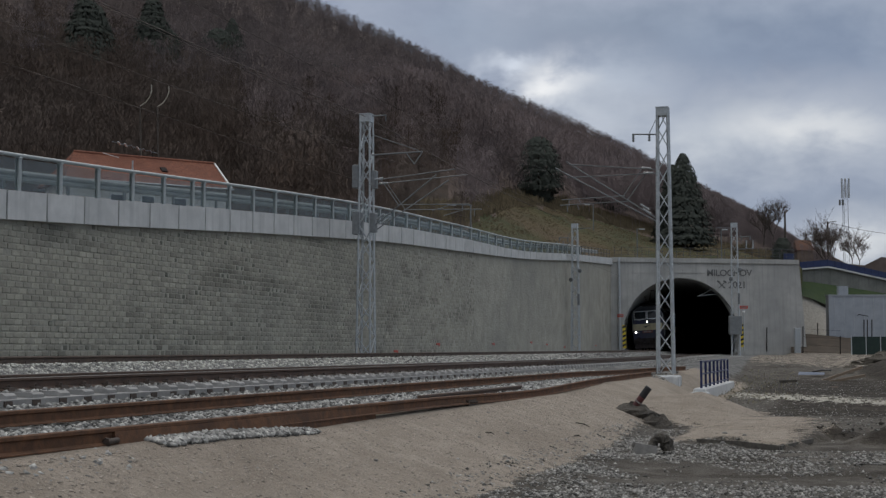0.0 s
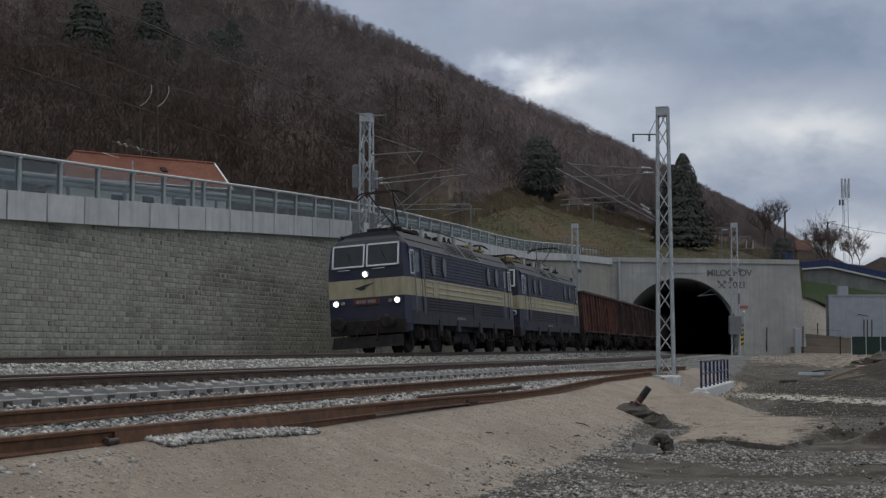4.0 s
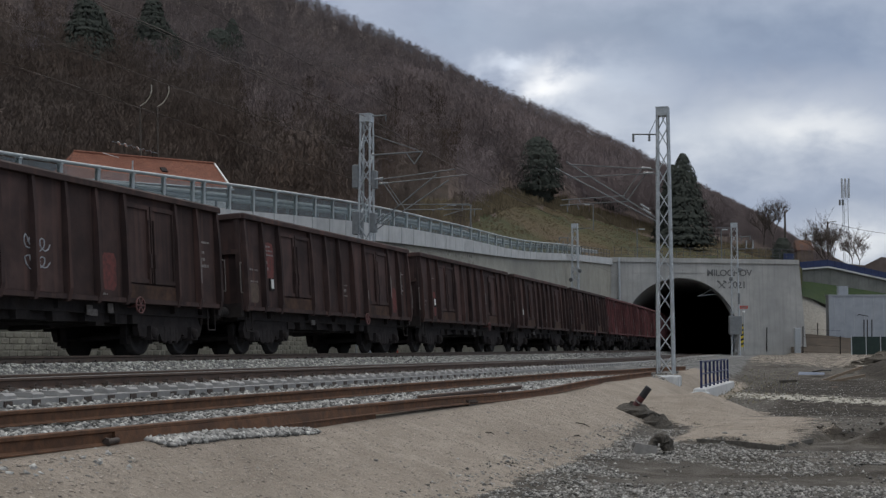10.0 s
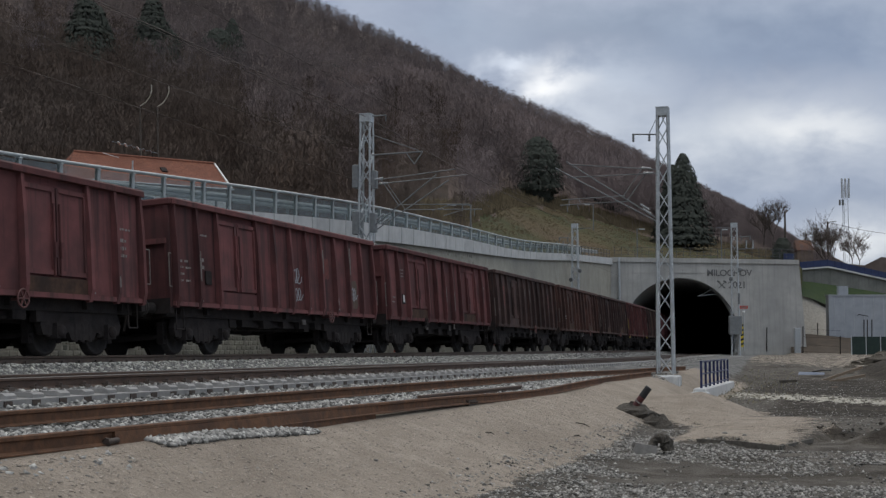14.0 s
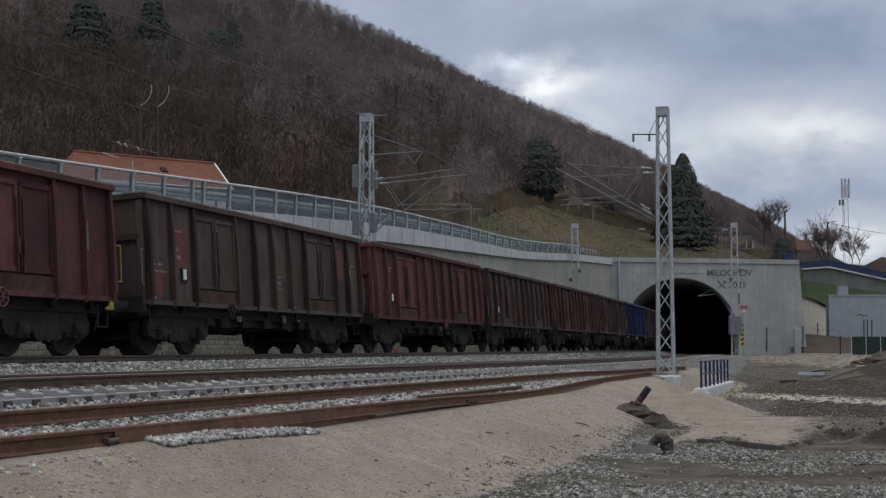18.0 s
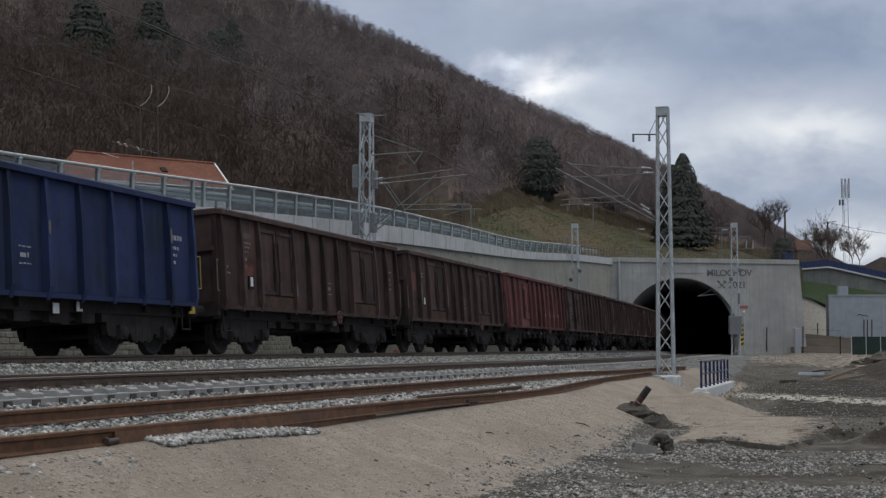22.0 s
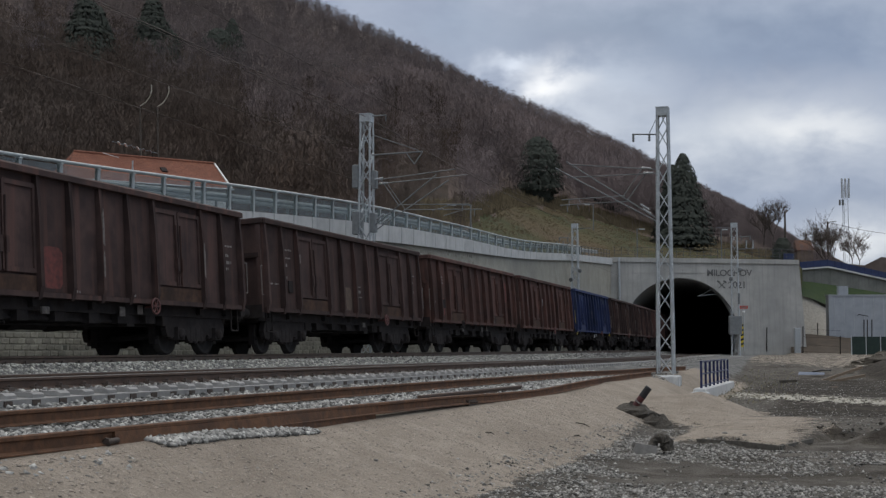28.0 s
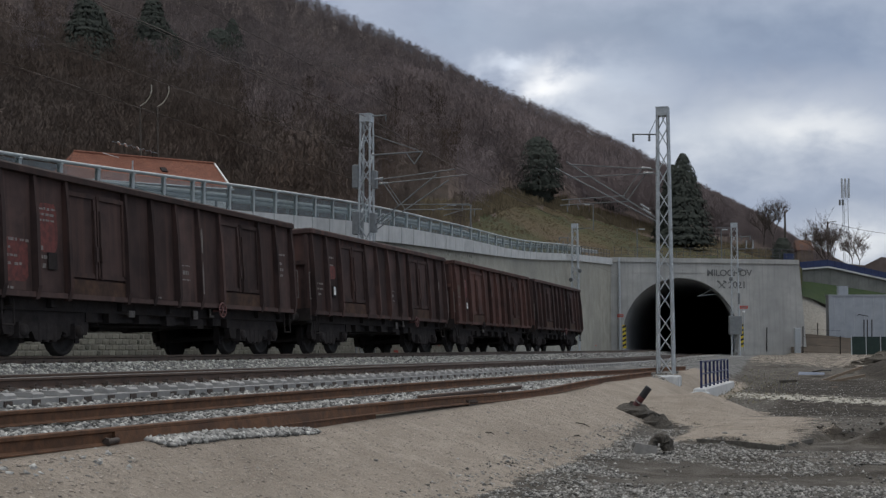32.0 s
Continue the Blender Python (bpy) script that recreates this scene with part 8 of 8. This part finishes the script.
pole("dark timber pole with a small street light", 1466, 392, 462, 180, True)
pole("dark timber pole among the trees", 1390, 374, 432, 170, False)
line = [put(1466, 394, 180), put(1500, 402, 180), put(1535, 409, 180), put(1575, 415, 180), put(1640, 420, 180)]
solid("service_wire", Shape().path(line, 0.03, 4), M_WIRE, "thin dark service wire hanging from the timber pole", "wire")
for px, r, h, sd in ((1368, 178, 7.4, 71), (1456, 165, 6.2, 72), (1474, 172, 6.0, 73), (1521, 176, 5.0, 74), (1444, 185, 5.4, 75), (1508, 190, 5.6, 76), (1462, 160, 5.2, 78), (1352, 182, 6.2, 79)):
    p = put(px, 470 if px > 1420 else 432, r)
    bare_tree("leafless grey-brown bush-like tree above the fence", p, h * 1.2, sd)
for px, y, d, w, h in ((1424, 436, 178, 2.2, 2.2),):
    hs = thing("distant_house", "small far house with a red-brown roof", "house", at_face(px, y, d))
    part("wall_block", Shape().box((0, 1, -h / 2 - 0.6), (w, 2.5, h)), M_PLASTER if px > 1500 else M_WOOD, hs)
    part("roof", Shape().sweep([[Vector((-w * 0.55, -0.5, -0.6)), Vector((-w * 0.55, 2.6, -0.6)), Vector((-w * 0.5, 1.0, 0.9))], [Vector((w * 0.55, -0.5, -0.6)), Vector((w * 0.55, 2.6, -0.6)), Vector((w * 0.5, 1.0, 0.9))]]), M_OLD_ROOF, hs)
solid("blue_sheet", Shape().box((0, 0, 0), (1.0, 0.3, 0.75)), M_BLUE_PANEL, "small blue sheet on the portal railing", "sheet", at_face(1396, 456, 126.5))

def lamp_post(px, y_top, y_foot, d, arm):
    h = (y_foot - y_top) * d / 2300
    p = thing("street_lamp", "thin grey street lamp on the road above the wall", "lamp", at_face(px, y_foot, d), "street lamps")
    part("pole", Shape().tube((0, 0, -1.5), (0, 0, h), 0.07, 8, 0.05), M_ARM, p)
    part("arm", Shape().bar((0, 0, h - 0.05), (arm, 0, h), 0.05), M_ARM, p)
    part("lamp_head", Shape().soft_box((arm, 0, h - 0.03), (0.6, 0.2, 0.1), 0.03), M_GALV, p)


lamp_post(833, 362, 402, 88, -1.3)
lamp_post(1128, 405, 460, 132, 0.5)
lamp_post(1050, 362, 385, 150, -0.7)
lamp_post(1277, 406, 455, 140, 0.4)

# ------------------------------------------------------------------ on the yard
CUL = Matrix.Translation((10.0, 51.5, -1.35)) @ Matrix.Rotation(0.007, 4, "Z")
culvert = thing("culvert_head", "long pale concrete culvert parapet beside the sand heap", "culvert", CUL)
part("parapet", Shape().soft_box((0.0, 5.6, -0.32), (0.5, 12.4, 0.64), 0.04), M_CONCRETE, culvert)
part("end_block", Shape().soft_box((-0.1, -0.8, -0.42), (1.0, 0.5, 0.6), 0.04), M_CONCRETE, culvert)
rail_b = thing("blue_railing", "navy blue steel railing on the culvert parapet", "railing", CUL)
for k in range(8):
    part("post", Shape().box((0, 1.6 * k, 0.53), (0.085, 0.085, 1.06)), M_BLUE_RAIL, rail_b)
for z in (0.10, 0.55, 1.03):
    part("rail", Shape().box((0, 5.6, z), (0.05, 11.25, 0.06)), M_BLUE_RAIL, rail_b)
# sign posts with hazard stripes either side of the mouth
for px, y, d in ((1105, 596, 120.2), (1314, 594, 120.0)):
    hz = thing("hazard_board", "yellow and black striped clearance board by the tunnel", "board", at_face(px, y, d), "hazard boards")
    part("board", Shape().box((0, 0, 0), (0.34, 0.04, 2.15)), M_YELLOW, hz)
    for k in range(5):
        z = -0.85 + 0.42 * k
        part("stripe", Shape().add([(-0.17, -0.026, z - 0.1), (0.17, -0.026, z + 0.06), (0.17, -0.026, z + 0.26), (-0.17, -0.026, z + 0.1)], [(0, 1, 2, 3)]), M_BLACK, hz)
    part("post", Shape().box((0, 0.05, -0.4), (0.06, 0.06, 2.4)), M_GALV, hz)
for px, y, d, w in ((1316, 544, 119.5, 0.75), (1098, 559, 120.2, 0.55)):
    sg = thing("red_sign", "small red sign plate near the tunnel mouth", "sign", at_face(px, y, d), "red signs")
    part("plate", Shape().box((0, 0, 0), (w, 0.03, 0.26)), M_RED, sg)
    part("bars", Shape().box((0, -0.02, 0), (w * 0.7, 0.008, 0.09)), M_MARK, sg)
    part("post", Shape().box((0, 0.04, -1.9), (0.05, 0.05, 3.7)), M_GALV, sg)
lm = thing("tunnel_lamp", "small round white lamp on a post", "lamp", at_face(1316, 552, 119.2))
part("globe", Shape().disc_stack((0, 0, -0.12), (0, 0, 1), [(0, 0.08), (0.06, 0.13), (0.14, 0.13), (0.2, 0.07)], 12), M_WHITE, lm)
part("post", Shape().tube((0, 0, -0.12), (0, 0, -3.6), 0.04, 6), M_GALV, lm)

# dug-out stump and the dark pipe stuck in the sand
def rag_heap(label, m, size, seed, mat=None):
    sh = Shape()
    rs = np.random.RandomState(seed)
    nu, nv = 14, 8
    rings = []
    for j in range(nv):
        a = math.pi * (0.02 + 0.55 * j / (nv - 1))
        rings.append([Vector((size[0] * math.cos(2 * math.pi * i / nu) * math.cos(a - 0.1) * (0.85 + 0.35 * rs.rand()), size[1] * math.sin(2 * math.pi * i / nu) * math.cos(a - 0.1) * (0.85 + 0.35 * rs.rand()), size[2] * math.sin(a) * (0.8 + 0.4 * rs.rand()) - 0.06)) for i in range(nu)])
    sh.sweep(rings, caps=True)
    return solid("earth_clod", sh, mat or M_DIRT_RAG, label, "clod", m, "dark clods on the yard")


def on_ground(s, off, z=0.0, turn=0.0):
    return on_line(s, off, ground_z(s, off) + z) @ Matrix.Rotation(turn, 4, "Z")


rag_heap("dark torn clod of earth and roots on the sand", on_ground(31.3, 10.72, -0.05, 0.3), (0.50, 0.40, 0.34), 5)
rag_heap("dark lump of wet earth on the sand", on_ground(31.0, 11.36, -0.04, 0.3), (0.36, 0.30, 0.33), 6)
rag_heap("small dark lump of earth on the sand", on_ground(31.5, 11.02, -0.06, 2.0), (0.3, 0.3, 0.28), 7)
pipe = thing("broken_pipe", "dark red-capped pipe stub sticking out of the sand", "pipe", on_ground(31.3, 10.70, 0.04) @ Matrix.Rotation(radians(36), 4, "Y") @ Matrix.Scale(1.2, 4))
part("tube", Shape().tube((0, 0, 0), (0, 0, 0.56), 0.075, 14, 0.066), M_PIPE, pipe, "dark red tube")
part("collar", Shape().tube((0, 0, 0.22), (0, 0, 0.25), 0.08, 14), M_MARK, pipe)
part("rim", Shape().tube((0, 0, 0.36), (0, 0, 0.58), 0.074, 14, 0.07).ring((0, 0, 0.58), (0, 0, 1), 0.06, 0.018, 12, 5), M_BLACK, pipe, "black burnt end")
stone = thing("broken_kerb", "pale broken concrete block with a clod on it", "block", on_ground(23.4, 12.28, 0.0, 0.25))
part("block", Shape().box((0, 0, 0.07), (0.44, 0.24, 0.19), Matrix.Rotation(0.16, 3, "Y"), taper=(0.85, 0.75)), M_GRAVEL_PLAIN, stone)
part("slab", Shape().box((-0.12, 0.1, 0.12), (0.25, 0.2, 0.1), Matrix.Rotation(0.4, 3, "Y")), M_GRAVEL_PLAIN, stone)
sh = Shape()
rs_ = np.random.RandomState(8)
rings = []
for k in range(13):
    a = math.pi * (0.02 + 0.86 * k / 12)
    c = Vector((0.14 * math.cos(a), 0.02 * math.sin(3 * a), 0.05 + 0.24 * math.sin(a)))
    w = 0.105 + 0.03 * math.sin(2.2 * a)
    rings.append([c + Vector((math.cos(a) * math.cos(t) * w, math.sin(t) * w * 1.2, math.sin(a) * math.cos(t) * w)) * (0.75 + 0.5 * rs_.rand()) for t in (2 * math.pi * i / 10 for i in range(10))])
sh.sweep(rings)
solid("earth_clod", sh, M_DIRT_RAG, "curled dark root clod hanging over the concrete block", "clod", on_ground(23.5, 12.52, 0.0) @ FACE, "dark clods on the yard")
for s, o, ln, turn in ((25.6, 10.55, 0.3, 0.9), (24.0, 10.85, 0.16, 0.7), (20.3, 10.2, 0.14, 1.1)):
    a, b = along(s, o), along(s + ln * math.cos(turn), o + ln * math.sin(turn))
    a.z, b.z = ground_z(s, o) + 0.02, ground_z(s + ln * math.cos(turn), o + ln * math.sin(turn)) + 0.03
    c = a.lerp(b, 0.5) + Vector((0.02, 0.02, 0.015))
    solid("dark_stick", Shape().tube(a, c, 0.010, 6, 0.013).tube(c, b, 0.013, 6, 0.005), M_DIRT_RAG, "dark broken stick lying on the sand", "stick", group="sticks on the sand")
board = thing("edging_boards", "dark weathered boards edging the spread sand", "boards")
for (sa_, oa_), (sb_, ob_) in zip(((25.95, 12.9), (25.2, 13.8), (24.55, 14.55)), ((25.2, 13.8), (24.55, 14.55), (27.0, 15.02))):
    za, zb = ground_z(sa_ - 0.1, oa_), ground_z(sb_ - 0.1, ob_)
    part("board", Shape().bar(along(sa_ - 0.06, oa_, za + 0.05), along(sb_ - 0.06, ob_, zb + 0.05), 0.05, 0.09), M_OLD_BOARD, board)
# scattered larger stones
rs_ = np.random.RandomState(77)
for k in range(26):
    s, o = (12 + 16 * rs_.rand(), 10.2 + 5.5 * rs_.rand()) if k < 18 else (44 + 40 * rs_.rand(), 11.8 + 8 * rs_.rand())
    r = 0.03 + 0.04 * rs_.rand() ** 2 if k < 18 else 0.06 + 0.10 * rs_.rand() ** 2
    sh = Shape()
    rings = []
    for j in range(5):
        a = -0.5 + 0.5 * j
        rings.append([Vector((r * math.cos(t) * math.cos(a) * (0.8 + 0.4 * rs_.rand()), r * 0.8 * math.sin(t) * math.cos(a) * (0.8 + 0.4 * rs_.rand()), r * 0.6 * math.sin(a))) for t in (2 * math.pi * i / 8 for i in range(8))])
    sh.sweep(rings)
    solid("rock", sh, M_GRAVEL_PLAIN, "grey broken stone lying on the yard", "stone", on_ground(s, o, r * 0.12), "stones on the yard")
# timber and sheets at the far side
for px, y, d, ln, tilt, mat, nm, lb in ((1490, 664, 70, 2.3, 0.33, M_WOOD, "timber_beam", "old timber beam leaning on rubble"), (1500, 672, 69, 1.9, 0.18, M_WOOD, "timber_beam", "old timber beam lying on the mud"), (1395, 677, 68, 0.9, 0.02, M_DIRT_RAG, "timber_beam", "short blackened timber on the mud"), (1460, 690, 62, 1.2, 0.05, M_WOOD, "timber_beam", "grey plank lying on the mud")):
    solid(nm, Shape().box((0, 0, 0.05), (ln, 0.16, 0.14), Matrix.Rotation(-tilt, 3, "Y")), mat, lb, "timber", at_face(px, y, d), "timbers on the mud")
solid("blue_tarpaulin", Shape().add([(-0.75, 0, 0), (0.7, 0.1, 0.02), (0.8, 0.8, 0.12), (-0.6, 0.9, 0.16), (0, 0.4, 0.14)], [(0, 1, 4), (1, 2, 4), (2, 3, 4), (3, 0, 4)]), M_TARP_BLUE, "pale blue tarpaulin lying on the mud", "tarpaulin", on_ground(75.5, 14.15, 0.12, 0.1))
sh = Shape()
sh.path([tuple(put(1400 + 14 * k, 658 + 3 * math.sin(k * 1.1), 80 - k)) for k in range(6)], 0.045, 6)
solid("black_hose", sh, M_BLACK, "black pipe lying across the mud", "hose")
for s, o, size, sd in ((84, 18.3, (1.1, 0.9, 0.5), 31), (90, 17.8, (1.2, 1.0, 0.5), 32), (79, 16.4, (0.5, 0.4, 0.25), 33), (96, 19.4, (1.8, 1.3, 0.8), 34), (73, 15.9, (0.4, 0.35, 0.2), 35), (86, 16.6, (0.6, 0.5, 0.3), 36)):
    rag_heap("dark heap of dug earth and rubble at the yard's end", on_ground(s, o, -0.1, 0.4 * sd), size, sd, M_HEAP)
# tufts of dry weeds by the culvert
rs_ = np.random.RandomState(5)
tris = []
for _ in range(700):
    s, o = 46 + 34 * rs_.rand(), 10.6 + 3.0 * rs_.rand() ** 1.5
    b = along(s, o, ground_z(s, o))
    d = Vector((rs_.rand() - 0.5, rs_.rand() - 0.5, 0.3 + rs_.rand() * 0.7)) * 0.14
    w = Vector((rs_.rand() - 0.5, rs_.rand() - 0.5, 0)) * 0.05
    tris += [b - w, b + w, b + d]
v = np.array([tuple(p) for p in tris])
tagged(new("dry_weeds", array_mesh("dry_weeds", v, np.arange(len(v)).reshape(-1, 3), (M_STRAW,))), "dry grey-green weeds by the culvert", "weeds", kind="stuff")
# far low hills and tree line beyond the yard
sh = Shape()
pts = [put(1380 + 30 * k, 462 + 10 * math.sin(k * 1.7) + (k > 6) * 3, 900) for k in range(14)]
sh.sweep([[p, Vector((p.x, p.y, -6)), Vector((p.x, p.y + 60, -6)), p + Vector((0, 60, -3))] for p in pts], closed=True)
solid("far_hills", sh, M_TWIG_PLAIN, "dim brown far hills", "hills", kind="structure")

# ------------------------------------------------------------------ coursed stones of the wall
COURSE, BLOCK = 0.168, 0.36
STONES = [Shape() for _ in range(4)]
for k, sh in enumerate(STONES):
    rs_ = np.random.RandomState(k)
    y, z, d = BLOCK * 0.475, COURSE * 0.455, 0.05
    j = lambda: 0.014 * (rs_.rand() - 0.5)
    back = [Vector((-0.03, a * y, b * z)) for a, b in ((-1, -1), (1, -1), (1, 1), (-1, 1))]
    mid = [Vector((d * 0.55, a * (y - 0.006) + j(), b * (z - 0.006) + j())) for a, b in ((-1, -1), (1, -1), (1, 1), (-1, 1))]
    front = [Vector((d + j(), a * (y - 0.03) + j(), b * (z - 0.025) + j())) for a, b in ((-1, -1), (1, -1), (1, 1), (-1, 1))]
    sh.sweep([back, mid, front], caps=True)
STONE_MESH = [sh.mesh("stone", M_STONE) for sh in STONES]
rs_ = np.random.RandomState(9)
count = 0
rest = {"stone_courses": ([], [], []), "dark_stones": ([], [], [])}
templ = [np.array(sh.v) for sh in STONES]
tf = [f for f in STONES[0].f if len(f) == 4]
for row in range(40):
    z = -0.28 + COURSE * row
    s = 24.5 + (BLOCK / 2 if row % 2 else 0)
    band = 0.07 * (rs_.rand() - 0.5)
    while s < 72:
        if z < cap_z(s) - 0.05 and rs_.rand() > 0.008:
            proud = max(0.10, 1 - max(0.0, s - 40) / 30)
            m = on_line(s, wall_off(s) - 0.022 + 0.014 * (rs_.rand() - 0.5), z) @ Matrix.Diagonal((0.36 * proud, 0.99 + 0.02 * rs_.rand(), 1.0, 1))
            if 28.0 < s < 35.0 and 0.9 < z < 3.0 and count < 300 and rs_.rand() < 0.97:
                part("stone", STONE_MESH[rs_.randint(4)], None, wall, m=m)
                count += 1
            else:
                t = templ[rs_.randint(4)]
                # damp patches mottle the tone; narrow dark stones paint in the shaded holes
                wet = float(bumps(s * 0.45, z * 1.5, 1.0, 3))
                dark_ = s > 31 and rs_.rand() < 0.025 + 0.30 * max(0.0, wet)
                if dark_:
                    m = m @ Matrix.Diagonal((1, 0.30 + 0.25 * rs_.rand(), 0.85, 1)) @ Matrix.Translation((0.012, 0.1 * (rs_.rand() - 0.5), 0))
                M = np.array(m)
                rv, rf, rt = rest["dark_stones" if dark_ else "stone_courses"]
                b = len(rv) * len(t)
                rv.append(t @ M[:3, :3].T + M[:3, 3])
                rf += [tuple(i + b for i in f) for f in tf]
                rt.append(np.full(len(t), 1.0 + 1.5 * band - 0.60 * max(0.0, wet) + 0.30 * (rs_.rand() - 0.5)))
        s += BLOCK
for name, mat, lb in (("stone_courses", M_STONE_ROW, "coursed grey-green stones"), ("dark_stones", M_STONE_DARK, "narrow dark stones painting in shaded holes here and there")):
    me = array_mesh(name, np.concatenate(rest[name][0]), rest[name][1], (mat,))
    me.attributes.new("tone", "FLOAT", "POINT").data.foreach_set("value", np.concatenate(rest[name][2]).astype(np.float32))
    ob = new(name, me)
    ob.parent = wall
    tagged(ob, lb, kind="stuff")


# ------------------------------------------------------------------ the train's run
# where the first wagon's leading end stands on the line, by the second
RUN = [(0, 159.0), (1, 138.9), (2, 117.9), (3, 96.5), (4, 75.1), (5, 53.8), (6, 32.6), (7, 10.6), (8, -11.5), (9, -33.5), (10, -55.45), (11, -77.4), (12, -99.4), (13, -121.35), (14, -143.2),
       (15, -164.9), (16, -186.4), (17, -207.6), (18, -228.6), (19, -249.3), (20, -269.75), (21, -289.8), (22, -309.4), (23, -328.7), (24, -347.6), (25, -366.1), (26, -384.2), (27, -401.9), (28, -419.3), (29, -436.4), (30, -453.1), (31, -469.7), (32, -486.4)]


def vehicle_rows(ahead):
    return [(t, on_line(s + ahead, 0, 0, CANT)) for t, s in RUN]


def motions():
    for i, w_ in enumerate(wagons):
        walk(w_, vehicle_rows(WAGON * (i + 0.5)))
    for ob, ahead in locos:
        walk(ob, vehicle_rows(ahead))
    # the locomotives' wheels turn while they are in view
    turn = [(0.04 * k, (RUN[0][1] - lerp_table(0.04 * k, RUN)) / 0.61) for k in range(181)]
    turn.append((32.0, turn[-1][1]))
    for wheel in loco_wheels:
        at = wheel.matrix_basis.translation.copy()
        walk(wheel, [(t, Matrix.Translation(at) @ Matrix.Rotation(a, 4, "X")) for t, a in turn])


motions()
